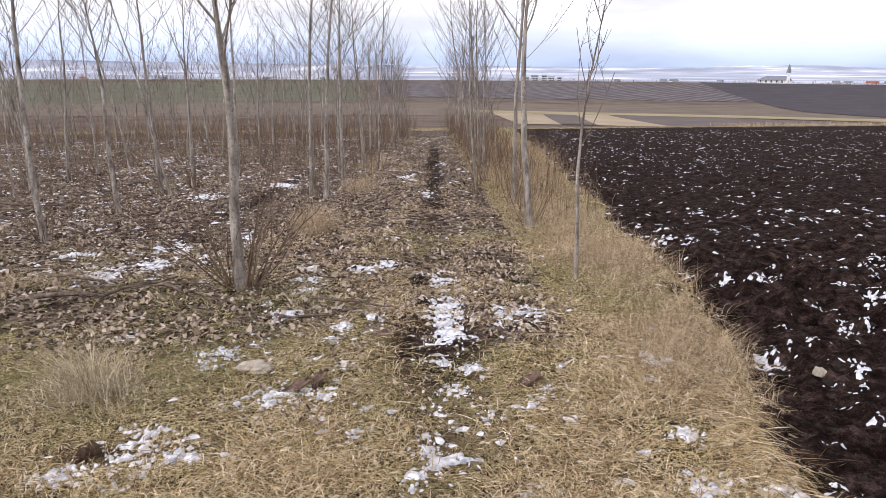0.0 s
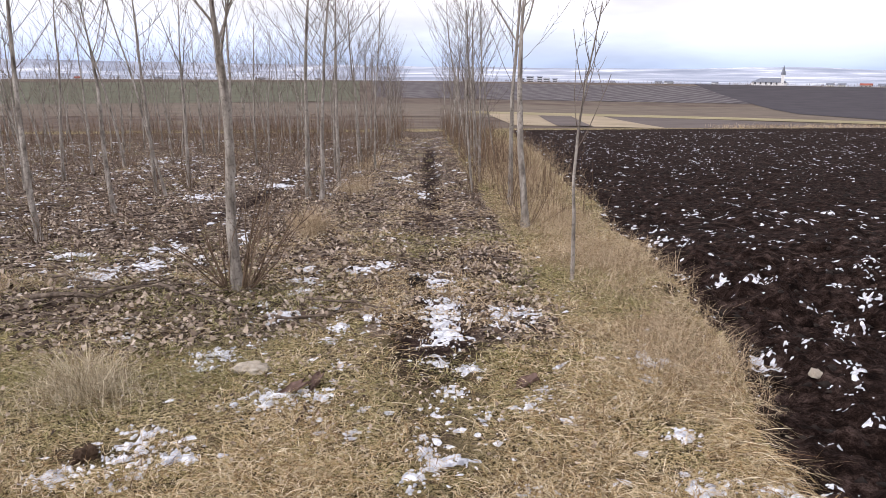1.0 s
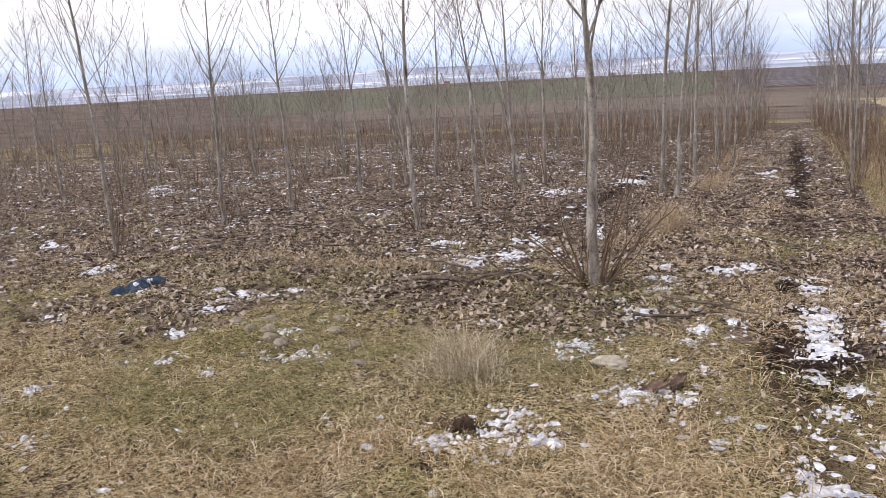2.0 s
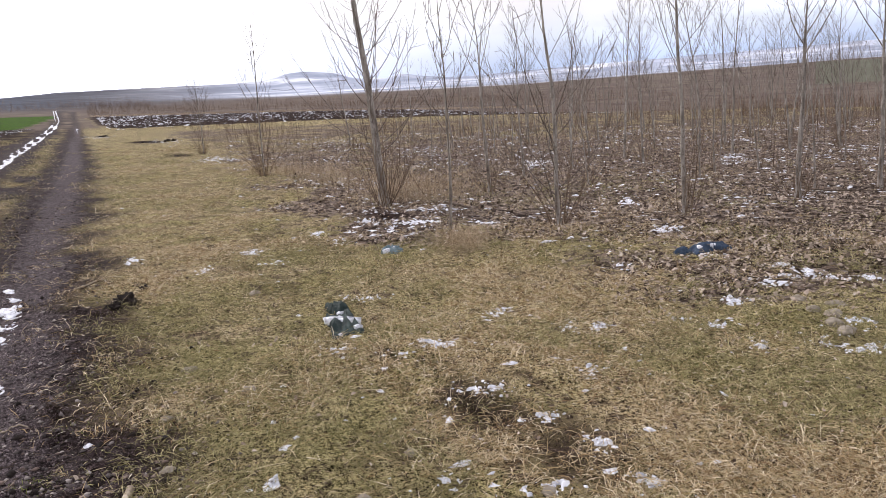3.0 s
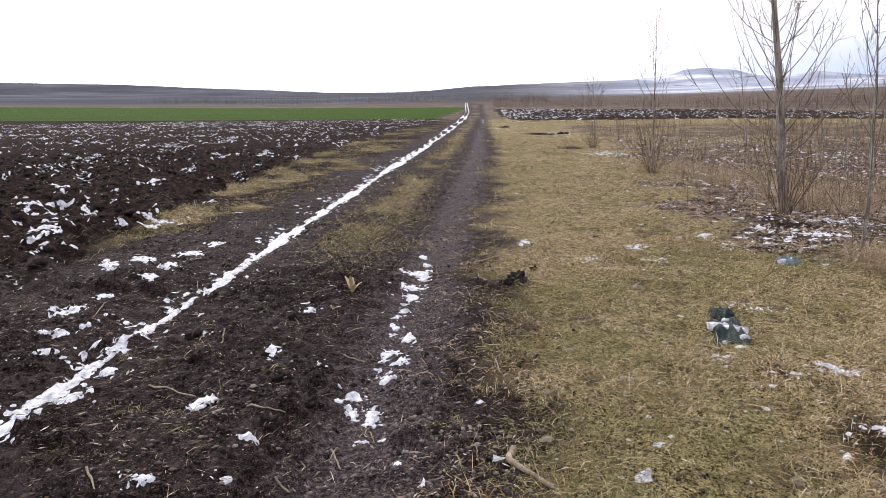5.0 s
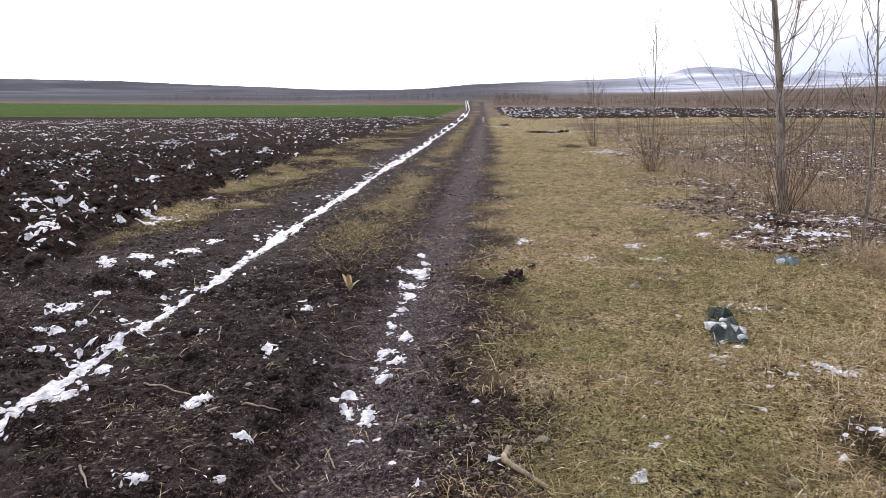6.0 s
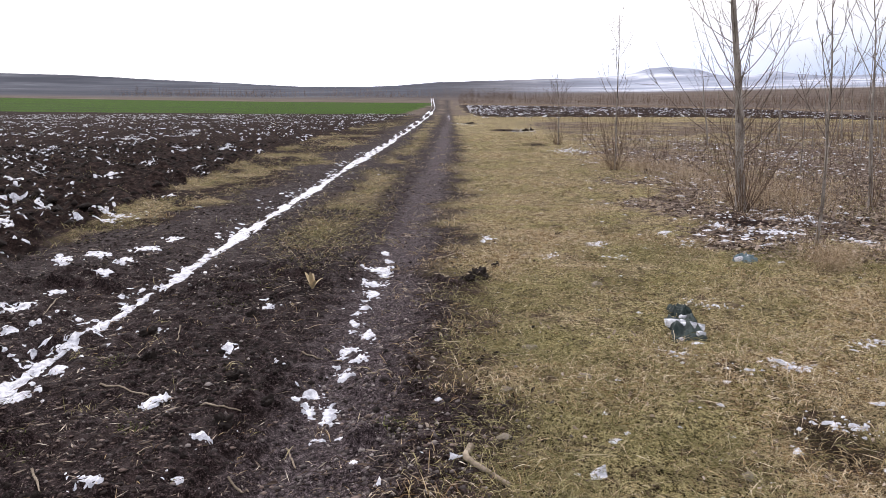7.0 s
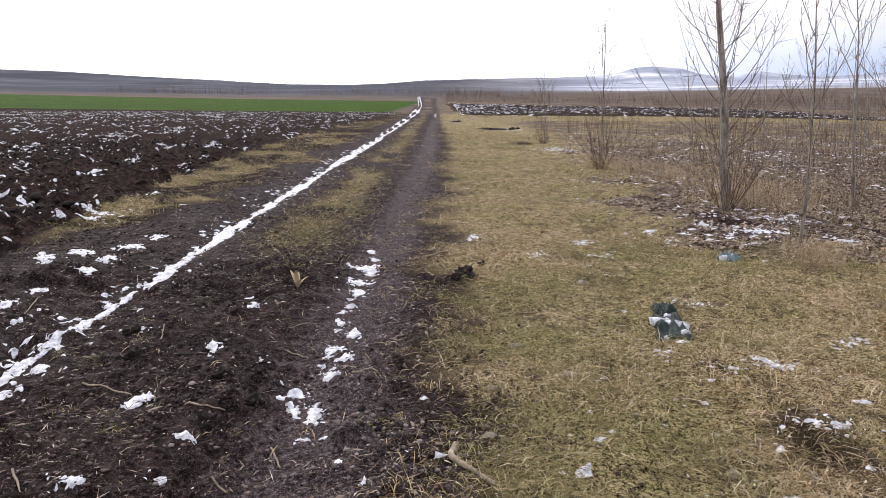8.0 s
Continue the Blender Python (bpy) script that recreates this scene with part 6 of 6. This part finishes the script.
def lying(name, pts, r0, r1, material, label, category, seed, twigs=3, group=""):
    """A stick or branch lying on the ground, with side twigs."""
    g_ = np.random.default_rng(seed)
    pts = np.array(pts, float)
    u = np.linspace(0, 1, 9)
    k = np.linspace(0, 1, len(pts))
    x, y = np.interp(u, k, pts[:, 0]), np.interp(u, k, pts[:, 1])
    n_ = np.hypot(x[-1] - x[0], y[-1] - y[0])
    jig = (0.018 if twigs else 0.005) * n_
    x, y = x + g_.normal(0, jig, 9), y + g_.normal(0, jig, 9)
    z = height(x, y) + np.linspace(r0, r1, 9) * 0.8 + (0.05 if twigs > 2 else 0.0) + 0.008 * g_.random(9)
    root = new(name)
    c0 = Vector((x[0], y[0], z[0]))
    s_ = Soup()
    line = np.stack([x, y, z], 1) - np.array(c0)
    tube(s_, line, np.linspace(r0, r1, 9) * (1 + 0.15 * g_.normal(0, 1, 9)), 6)
    root.location = c0
    part("stem", s_.mesh("stem", material, True), root)
    for _ in range(twigs):
        t_ = Soup()
        q, d = along(line, 0.2 + 0.7 * g_.random())
        w = wander(g_, q, d / np.linalg.norm(d) + np.array([*g_.normal(0, 0.7, 2), 0.12]), n_ * (0.15 + 0.25 * g_.random()), 4, 0.1, 0.0)
        w[:, 2] = np.maximum(w[:, 2], height(w[:, 0] + c0.x, w[:, 1] + c0.y) - c0.z + 0.003)
        tube(t_, w, np.linspace(r1 * 0.9, r1 * 0.4, len(w)), 4)
        part("side_twig", t_.mesh("side_twig", material, True), root)
    return tagged(root, label, category, group)


for i, (pts, r0) in enumerate(((((-3.1, 5.75), (-2.6, 5.78), (-2.2, 6.35)), 0.016), (((-2.25, 6.15), (-1.9, 5.85), (-1.45, 5.5)), 0.012), (((-1.1, 5.2), (-0.85, 5.28), (-0.5, 5.32)), 0.010), (((-3.4, 6.6), (-2.9, 6.3), (-2.55, 5.8)), 0.011), (((-0.95, 5.7), (-0.55, 5.55), (-0.2, 5.25)), 0.008), (((-2.9, 6.05), (-2.45, 6.0), (-1.9, 6.2)), 0.009), (((-8.6, 9.6), (-7.9, 9.4), (-7.3, 9.9)), 0.013), (((-6.9, 12.2), (-6.1, 11.8), (-5.6, 11.9)), 0.014), (((-5.6, 7.4), (-5.0, 7.2), (-4.3, 7.5)), 0.010), (((-9.9, 4.3), (-9.3, 4.4), (-8.9, 4.2)), 0.010))):
    lying("fallen_branch", pts, r0 * 1.35, r0 * 0.5, M_STICK, "thin grey-brown dead branch lying on leaf litter", "branch", 300 + i, 4, "fallen branches")
lying("stick", ((-3.22, -0.17), (-3.10, -0.20), (-3.0, -0.12), (-2.86, -0.02)), 0.017, 0.009, M_PALEWOOD, "split pale weathered stick lying at the edge of the track", "stick", 320, 0)
lying("stick", ((-7.37, -0.46), (-7.6, -0.2)), 0.012, 0.008, M_PALEWOOD, "short pale stick lying on the track", "stick", 321, 1)
for i, pts in enumerate((((-3.92, -2.13), (-3.80, -1.82)), ((-3.69, -1.55), (-3.65, -1.30)), ((-4.6, -1.2), (-4.5, -1.05)), ((-2.95, -1.15), (-2.88, -1.05)), ((-3.3, -1.0), (-3.12, -0.92)), ((-5.0, -2.1), (-4.8, -2.05)), ((-4.25, -0.75), (-4.15, -0.6)), ((1.72, 3.33), (2.35, 3.28)), ((-2.95, -1.95), (-2.75, -1.8)), ((-5.7, -3.3), (-5.3, -3.2)))):
    lying("maize_stalk", pts, 0.0055, 0.0035, M_PALEWOOD, "pale dry broken maize stalk lying on soil", "stalk", 330 + i, 0, "maize stalks on the track")


def husk(x, y, tall, seed):
    """A torn maize husk of a few curled leaves."""
    g_ = np.random.default_rng(seed)
    root = new("maize_husk")
    root.matrix_basis = pose(x, y, z_at(x, y))
    for i in range(6):
        h, n = i * 1.05 + g_.normal(0, 0.3), 6
        ln_ = tall * (0.6 + 0.6 * g_.random())
        tilt = 0.25 + 1.0 * g_.random()
        u = np.linspace(0, 1, n)
        t = tilt * (0.5 + 0.9 * u)
        rr_, zz = np.cumsum(np.sin(t)) * ln_ / n, np.cumsum(np.cos(t)) * ln_ / n
        w = 0.016 * np.sin(np.pi * np.clip(u * 0.85 + 0.12, 0, 1)) + 0.002
        a = np.stack([np.cos(h) * rr_ - np.sin(h) * w, np.sin(h) * rr_ + np.cos(h) * w, zz + w * 0.4], 1)
        c = np.stack([np.cos(h) * rr_, np.sin(h) * rr_, zz], 1)
        b_ = np.stack([np.cos(h) * rr_ + np.sin(h) * w, np.sin(h) * rr_ - np.cos(h) * w, zz + w * 0.4], 1)
        v = np.concatenate([a, c, b_])
        k = np.arange(n - 1)[:, None]
        f = np.concatenate([k + [[0, n, n + 1, 1]], k + [[n, 2 * n, 2 * n + 1, n + 1]]])
        part("husk_leaf", mesh_np("husk_leaf", v, f, M_HUSK, True), root)
    return tagged(root, "pale torn maize husk standing up from the mud", "husk")


husk(-6.08, -1.42, 0.16, 1)


def rag(name, x, y, w, d, tall, rz, material, label, seed, snow=6):
    """A crumpled piece of cloth lying in sharp folds, one heap and one smaller end, with snow caught in it."""
    g_ = np.random.default_rng(seed)
    root = new(name)
    root.matrix_basis = pose(x, y, z_at(x, y) + 0.012, 0, 0, rz)

    def sheet(part_name, cx, cy, a, c, high, ang, k, label_=""):
        n, m = 44, 60
        u, v = np.meshgrid(np.linspace(-1, 1, n), np.linspace(-1, 1, m), indexing="ij")
        t = np.arctan2(v, u)
        q = np.hypot(u, v)
        out = np.minimum(1, 1 / np.maximum(np.abs(np.cos(t)), np.abs(np.sin(t))) / 1.15) * (0.80 + 0.75 * (fbm(np.cos(t) * 1.6 + k, np.sin(t) * 1.6 + k, 3, seed + k) - 0.35))
        su, sv = u * out, v * out
        wu, wv = su + 0.5 * (fbm(su * 1.6 + k, sv * 1.6, 3, seed + 3) - 0.5), sv + 0.5 * (fbm(su * 1.6, sv * 1.6 + k, 3, seed + 5) - 0.5)
        r1 = 1 - np.abs(2 * fbm(wu * 1.5 + 3 * k, wv * 1.1, 2, seed + 7) - 1) * 2.2
        r2 = 1 - np.abs(2 * fbm(wu * 3.4, wv * 2.6 + k, 2, seed + 9) - 1) * 2.0
        edge = np.clip(1 - np.maximum(np.abs(u), np.abs(v)) ** 4, 0, 1)
        z = high * (0.15 + 0.65 * np.clip(r1, 0, 1) ** 1.2 + 0.18 * np.clip(r2, 0, 1) ** 1.4) * edge + 0.022 * (edge > 0) - 0.02 * (1 - edge)
        px, py = su * a, sv * c
        px, py = cx + px * math.cos(ang) - py * math.sin(ang), cy + px * math.sin(ang) + py * math.cos(ang)
        i, j = np.meshgrid(np.arange(n - 1), np.arange(m - 1), indexing="ij")
        f = np.stack([i * m + j, (i + 1) * m + j, (i + 1) * m + j + 1, i * m + j + 1], -1).reshape(-1, 4)
        part(part_name, mesh_np(part_name, np.stack([px.ravel(), py.ravel(), z.ravel()], 1), f, material, True), root, label_)
        return px, py, z

    px, py, z = sheet("cloth", 0, -0.12 * d, w, d * 0.72, tall, 0.12, 1)
    sheet("sleeve", -0.30 * w, 0.82 * d, w * 0.55, d * 0.30, tall * 0.75, 0.3, 4)
    lo = np.argsort(z.ravel() + 0.03 * g_.random(z.size))
    ok = [k for k in lo if z.ravel()[k] > 0.015]
    for q in range(snow):
        k0 = ok[int(len(ok) * (0.05 + 0.75 * g_.random()))]
        k, t = 9, np.linspace(0, 2 * np.pi, 9, endpoint=False)
        r_ = (0.008 + 0.014 * g_.random()) * np.exp(g_.normal(0, 0.4, k))
        cx, cy, cz = px.ravel()[k0], py.ravel()[k0], z.ravel()[k0] + 0.012
        h = g_.random() * 3.1
        ex, ey = r_ * np.cos(t) * 1.8, r_ * np.sin(t)
        ex, ey = ex * math.cos(h) - ey * math.sin(h), ex * math.sin(h) + ey * math.cos(h)
        v = np.concatenate([[[cx, cy, cz + 0.010]], np.stack([cx + ex, cy + ey, cz - 0.004 + 0 * t], 1), np.stack([cx + 0.8 * ex, cy + 0.8 * ey, cz - 0.05 + 0 * t], 1)])
        f = [[0, 1 + i, 1 + (i + 1) % k] for i in range(k)] + [[1 + i, 1 + k + i, 1 + (i + 1) % k] for i in range(k)] + [[1 + (i + 1) % k, 1 + k + i, 1 + k + (i + 1) % k] for i in range(k)]
        part("snow_cap", mesh_np("snow_cap", v, np.array(f), M_SNOW, True), root, "white melting snow")
    return tagged(root, label, "rag")


rag("rag", -5.10, 1.29, 0.135, 0.46, 0.09, 74, M_RAG, "crumpled dark green cloth with snow in its folds on dry grass", 4, 9)
rag("rag", -7.42, 2.52, 0.09, 0.13, 0.05, 40, M_RAG2, "small crumpled grey-blue rag with snow beside the leaf litter", 6, 3)
rag("rag", -5.70, 5.14, 0.13, 0.32, 0.06, 165, M_RAG3, "crumpled dark blue cloth with snow among dead leaves", 8, 6)


def bark_piece(x, y, w, d, rz, seed, label):
    """A curled slab of wet bark."""
    n, m = 12, 8
    u, v_ = np.meshgrid(np.linspace(-1, 1, n), np.linspace(-1, 1, m))
    edge = 1 + 0.9 * (fbm(u * 2.5 + seed, v_ * 2.5, 3, seed) - 0.5)
    px, py = u * w * edge, v_ * d * (1 - 0.5 * u ** 2) * edge
    pz = 0.022 + 0.016 * v_ ** 2 + 0.02 * u + 0.03 * (fbm(u * 3, v_ * 3, 3, seed) - 0.4)
    i, j = np.meshgrid(np.arange(m - 1), np.arange(n - 1), indexing="ij")
    f = np.stack([i * n + j, i * n + j + 1, (i + 1) * n + j + 1, (i + 1) * n + j], -1).reshape(-1, 4)
    top = np.stack([px.ravel(), py.ravel(), pz.ravel()], 1)
    low = top - [0, 0, 0.012]
    s_ = Soup()
    s_.add(top, f)
    s_.add(low, f[:, ::-1])
    rim = np.concatenate([np.arange(n), np.arange(1, m) * n + n - 1, (m - 1) * n + np.arange(n - 2, -1, -1), np.arange(m - 2, 0, -1) * n])
    s_.add(np.concatenate([top[rim], low[rim]]), np.stack([np.arange(len(rim)), (np.arange(len(rim)) + 1) % len(rim), (np.arange(len(rim)) + 1) % len(rim) + len(rim), np.arange(len(rim)) + len(rim)], 1)[:, ::-1])
    ob = new("bark_piece", s_.mesh("bark_piece", M_BARKBIT, False))
    ob.matrix_basis = pose(x, y, z_at(x, y), 0, 0, rz)
    return tagged(ob, label, "bark")


bark_piece(-0.74, 3.86, 0.075, 0.036, 35, 2, "curled wet red-brown bark on snowy grass")
bark_piece(-0.63, 3.95, 0.06, 0.028, 70, 5, "curled wet red-brown bark on snowy grass")
bark_piece(0.55, 3.95, 0.06, 0.045, 10, 7, "flat brown slab of bark in dry grass")


# gravel of the track
def gravel(name, x, y, size, label, flat=1.0):
    n = len(x)
    base = np.array([[1, 0, 0], [-1, 0, 0], [0, 1, 0], [0, -1, 0], [0, 0, 0.7], [0, 0, -0.4]], float) * [1, 1, flat]
    fc = np.array([[0, 2, 4], [2, 1, 4], [1, 3, 4], [3, 0, 4], [2, 0, 5], [1, 2, 5], [3, 1, 5], [0, 3, 5]])
    v = base[None] * (0.7 + 0.6 * rng.random((n, 6, 1))) * size[:, None, None] * (0.6 + 0.8 * rng.random((n, 1, 3)))
    h = rng.random(n) * 6.28
    c, s = np.cos(h)[:, None], np.sin(h)[:, None]
    vx, vy = v[..., 0] * c - v[..., 1] * s, v[..., 0] * s + v[..., 1] * c
    z = height(x, y)
    verts = np.stack([vx + x[:, None], vy + y[:, None], v[..., 2] + z[:, None] + 0.002], -1).reshape(-1, 3)
    f = (np.arange(n)[:, None, None] * 6 + fc[None]).reshape(-1, 3)
    return tagged(new(name, mesh_np(name, verts, f, M_PEBBLE)), label, "gravel", kind="stuff")


x, y = polar(42000, -127, -80, 2.3, 30, 0.8)
p1, p2, p3, road, lit, green = zones(x, y)
side = np.exp(-((y + 0.62) / 0.28) ** 2)
w = road * (1 - 0.93 * np.exp(-((y + 1.20) / 0.22) ** 2)) * (0.16 + 0.8 * side + 0.35 * sstep(0.5, 0.62, fbm(x * 1.4, y * 1.4, 3, 121)))
x, y = pick(x, y, np.clip(w, 0, 1))
gravel("gravel", x, y, 0.003 + 0.015 * rng.random(len(x)) ** 2.2, "small grey pebbles pressed into the muddy track")
x, y = polar(26000, -127, -86, 2.3, 26, 0.8)
p1, p2, p3, road, lit, green = zones(x, y)
x, y = pick(x, y, np.clip(road * sstep(0.45, 0.6, fbm(x * 1.1, y * 1.3, 3, 125)) * (0.25 + 0.75 * (y < -1.2)) + 0.25 * p2 + 0.02, 0, 1))
c_ = gravel("mud_crumbs", x, y, 0.005 + 0.020 * rng.random(len(x)) ** 2.2, "crumbs of dark mud on the track")
c_.data.materials[0] = M_CLOD
M_CHIP = strand_material("mud_chips", [(0.0, (0.018, 0.012, 0.010)), (0.45, (0.070, 0.048, 0.040)), (0.8, (0.155, 0.112, 0.095)), (1.0, (0.29, 0.225, 0.19))], 0.8)
x, y = polar(25000, -127, -84, 2.2, 26, 0.8)
p1, p2, p3, road, lit, green = zones(x, y)
x, y = pick(x, y, np.clip(road * (0.25 + 0.75 * sstep(0.42, 0.58, fbm(x * 1.3, y * 1.3, 3, 127))) * (1 - 0.96 * np.exp(-((y + 1.20) / 0.24) ** 2)), 0, 1))
c_ = gravel("mud_chips", x, y, 0.004 + 0.016 * rng.random(len(x)) ** 2.4, "brown chips of dried mud and rotten straw on the track", 0.45)
c_.data.materials[0] = M_CHIP
x, y = sector(5500, 8, 38, 3.0, 22)
p1, p2, p3, road, lit, green = zones(x, y)
x, y = pick(x, y, p1)
c_ = gravel("soil_crumbs", x, y, 0.008 + 0.035 * rng.random(len(x)) ** 2.2, "crumbs and small clods of black ploughed soil")
c_.data.materials[0] = M_CLOD
x, y = sector(9000, -128, -94, 5.5, 30)
p1, p2, p3, road, lit, green = zones(x, y)
x, y = pick(x, y, p2)
c_ = gravel("furrow_clods", x, y, 0.012 + 0.07 * rng.random(len(x)) ** 2.4, "broken clods of black ploughed soil")
c_.data.materials[0] = M_CLOD

# ---------------- the village across the valley ----------------
M_WHITE = rough_material("limewashed_wall", [(0.3, (0.62, 0.63, 0.65)), (0.7, (0.76, 0.77, 0.78))], 0.5, 0.1, 0.01)
# wall grey with the distance haze mixed into its colour
M_GREYWALL = rough_material("haze_grey_wall", [(0.3, (0.42, 0.43, 0.46)), (0.7, (0.56, 0.57, 0.60))], 0.5, 0.1, 0.01)
M_ROOF_RED = rough_material("red_tile_roof", [(0.3, (0.22, 0.065, 0.05)), (0.7, (0.34, 0.12, 0.09))], 0.6, 0.2, 0.02)
M_ROOF_DARK = rough_material("dark_slate_roof", [(0.3, (0.13, 0.145, 0.18)), (0.7, (0.22, 0.24, 0.28))], 0.6, 0.2, 0.02)
M_PANE = rough_material("dark_window", [(0.3, (0.03, 0.035, 0.045)), (0.7, (0.07, 0.08, 0.09))], 0.6, 0.05, 0.01, 0.3)


def block(bm, x0, x1, y0, y1, z0, z1):
    vs = [bm.verts.new(p) for p in ((x0, y0, z0), (x1, y0, z0), (x1, y1, z0), (x0, y1, z0), (x0, y0, z1), (x1, y0, z1), (x1, y1, z1), (x0, y1, z1))]
    for q in ((3, 2, 1, 0), (4, 5, 6, 7), (0, 1, 5, 4), (1, 2, 6, 5), (2, 3, 7, 6), (3, 0, 4, 7)):
        bm.faces.new([vs[k] for k in q])


def bm_part(name, bm, material, parent, label=""):
    me = bpy.data.meshes.new(name)
    bm.to_mesh(me)
    bm.free()
    me.materials.append(material)
    return part(name, me, parent, label)


def gable(bm, w, d, z0, z1, over=0.5):
    a = [bm.verts.new(p) for p in ((-w / 2 - over, -d / 2 - over, z0), (w / 2 + over, -d / 2 - over, z0), (w / 2 + over, d / 2 + over, z0), (-w / 2 - over, d / 2 + over, z0), (-w / 2 - over, 0, z1), (w / 2 + over, 0, z1))]
    for q in ((0, 1, 5, 4), (2, 3, 4, 5), (3, 0, 4), (1, 2, 5), (3, 2, 1, 0)):
        bm.faces.new([a[k] for k in q])


def house(az, r, w, d, h, wall, roof, label, turn=0.0, panes=3):
    x, y = r * math.sin(radians(az)), r * math.cos(radians(az))
    root = new("house")
    root.matrix_basis = pose(x, y, float(land(np.array([x]), np.array([y]))[0]) - 0.3, 0, 0, -az + turn)
    bm = bmesh.new()
    block(bm, -w / 2, w / 2, -d / 2, d / 2, 0, h)
    bm_part("wall", bm, wall, root)
    bm = bmesh.new()
    gable(bm, w, d, h + 0.01, h + d * 0.42)
    bm_part("roof", bm, roof, root)
    for i in range(panes):
        bm = bmesh.new()
        cx = -w / 2 + w * (i + 0.5) / panes
        block(bm, cx - 0.6, cx + 0.6, -d / 2 - 0.06, -d / 2 - 0.01, h * 0.35, h * 0.75)
        bm_part("window", bm, M_PANE, root)
    return tagged(root, label, "house", "village houses")


g = np.random.default_rng(77)
for az, r, w, red in ((13.4, 960, 8, 0), (16.6, 900, 10, 0), (17.3, 880, 12, 0), (20.4, 930, 8, 0), (27.6, 870, 9, 0), (28.3, 880, 10, 0), (29.7, 860, 15, 1), (30.6, 880, 9, 0), (-12.0, 950, 9, 0), (-19.0, 960, 10, 0), (-24.0, 940, 9, 1), (-8.0, 960, 8, 0)):
    house(az, r + 60, w * 0.75, 5.0, 2.4, M_WHITE if 17 < az < 29 else M_GREYWALL, M_ROOF_RED if red else M_ROOF_DARK, "small distant village house with a red tile roof" if red else "small distant village house with a dark roof", g.normal(0, 15))


def church(az, r):
    x, y = r * math.sin(radians(az)), r * math.cos(radians(az))
    root = new("church")
    root.matrix_basis = pose(x, y, float(land(np.array([x]), np.array([y]))[0]) - 0.3, 0, 0, -az)
    bm = bmesh.new()
    block(bm, -29, 4, -6, 6, 0, 3.4)
    bm_part("nave", bm, M_WHITE, root, "long white limewashed nave")
    bm = bmesh.new()
    vs = [bm.verts.new(p) for p in ((-29.6, -6.6, 3.5), (4.4, -6.6, 3.5), (4.4, 6.6, 3.5), (-29.6, 6.6, 3.5), (-20, 0, 8.0), (-2.0, 0, 8.0))]
    for q in ((0, 1, 5, 4), (2, 3, 4, 5), (3, 0, 4), (1, 2, 5), (3, 2, 1, 0)):
        bm.faces.new([vs[k] for k in q])
    bm_part("roof", bm, M_ROOF_DARK, root, "dark slate roof")
    bm = bmesh.new()
    block(bm, -1.5, 1.5, -7.8, -4.6, 0, 11.0)
    bm_part("tower", bm, M_WHITE, root, "white square tower")
    bm = bmesh.new()
    ring0 = [bm.verts.new((2.3 * math.cos(t), -6.2 + 2.3 * math.sin(t), 11.0)) for t in np.linspace(0, 2 * math.pi, 8, endpoint=False)]
    ring1 = [bm.verts.new((1.8 * math.cos(t), -6.2 + 1.8 * math.sin(t), 14.0)) for t in np.linspace(0, 2 * math.pi, 8, endpoint=False)]
    tip = bm.verts.new((0, -6.2, 20.5))
    for i in range(8):
        bm.faces.new((ring0[i], ring0[(i + 1) % 8], ring1[(i + 1) % 8], ring1[i]))
        bm.faces.new((ring1[i], ring1[(i + 1) % 8], tip))
    bm.faces.new(ring0[::-1])
    bm_part("spire", bm, M_ROOF_DARK, root, "dark pointed spire")
    for i in range(5):
        bm = bmesh.new()
        block(bm, -26 + i * 5.0, -24.4 + i * 5.0, -6.08, -6.01, 1.4, 3.8)
        bm_part("window", bm, M_PANE, root)
    return tagged(root, "white village church with a dark pointed spire", "church")


church(24.7, 850)


def flats(az, r, w, h):
    """A pale block of flats far off in the plain, with rows of windows."""
    x, y = r * math.sin(radians(az)), r * math.cos(radians(az))
    root = new("block_of_flats")
    root.matrix_basis = pose(x, y, float(land(np.array([x]), np.array([y]))[0]) - 0.5, 0, 0, -az)
    bm = bmesh.new()
    block(bm, -w / 2, w / 2, -5, 5, 0, h)
    bm_part("wall", bm, M_GREYWALL, root)
    bm = bmesh.new()
    block(bm, -w / 2 - 0.3, w / 2 + 0.3, -5.3, 5.3, h + 0.01, h + 0.5)
    bm_part("roof", bm, M_ROOF_DARK, root)
    for k in range(int(h // 3)):
        bm = bmesh.new()
        block(bm, -w / 2 + 1, w / 2 - 1, -5.08, -5.01, 1.0 + 3 * k, 2.3 + 3 * k)
        bm_part("window_row", bm, M_PANE, root)
    return tagged(root, "pale grey block of flats on the snowy plain", "flats", "blocks of flats")


for az, w, h in ((6.9, 9, 6), (7.5, 12, 9), (8.2, 9, 9), (8.7, 11, 7), (9.3, 8, 6)):
    flats(az, 1250, w, h)
# hedges and bare trees round the village
n = 4200
a = np.radians(-40 + 76 * rng.random(n))
r = 810 + 170 * rng.random(n)
x, y = r * np.sin(a), r * np.cos(a)
x, y = pick(x, y, sstep(0.45, 0.6, fbm(np.degrees(a) * 0.7, r * 0.01, 3, 131)))
n = len(x)
stems("village_scrub", x, y, 0.8 + 3.6 * rng.random(n) ** 2, "grey leafless trees and hedges round the village", 2.2)
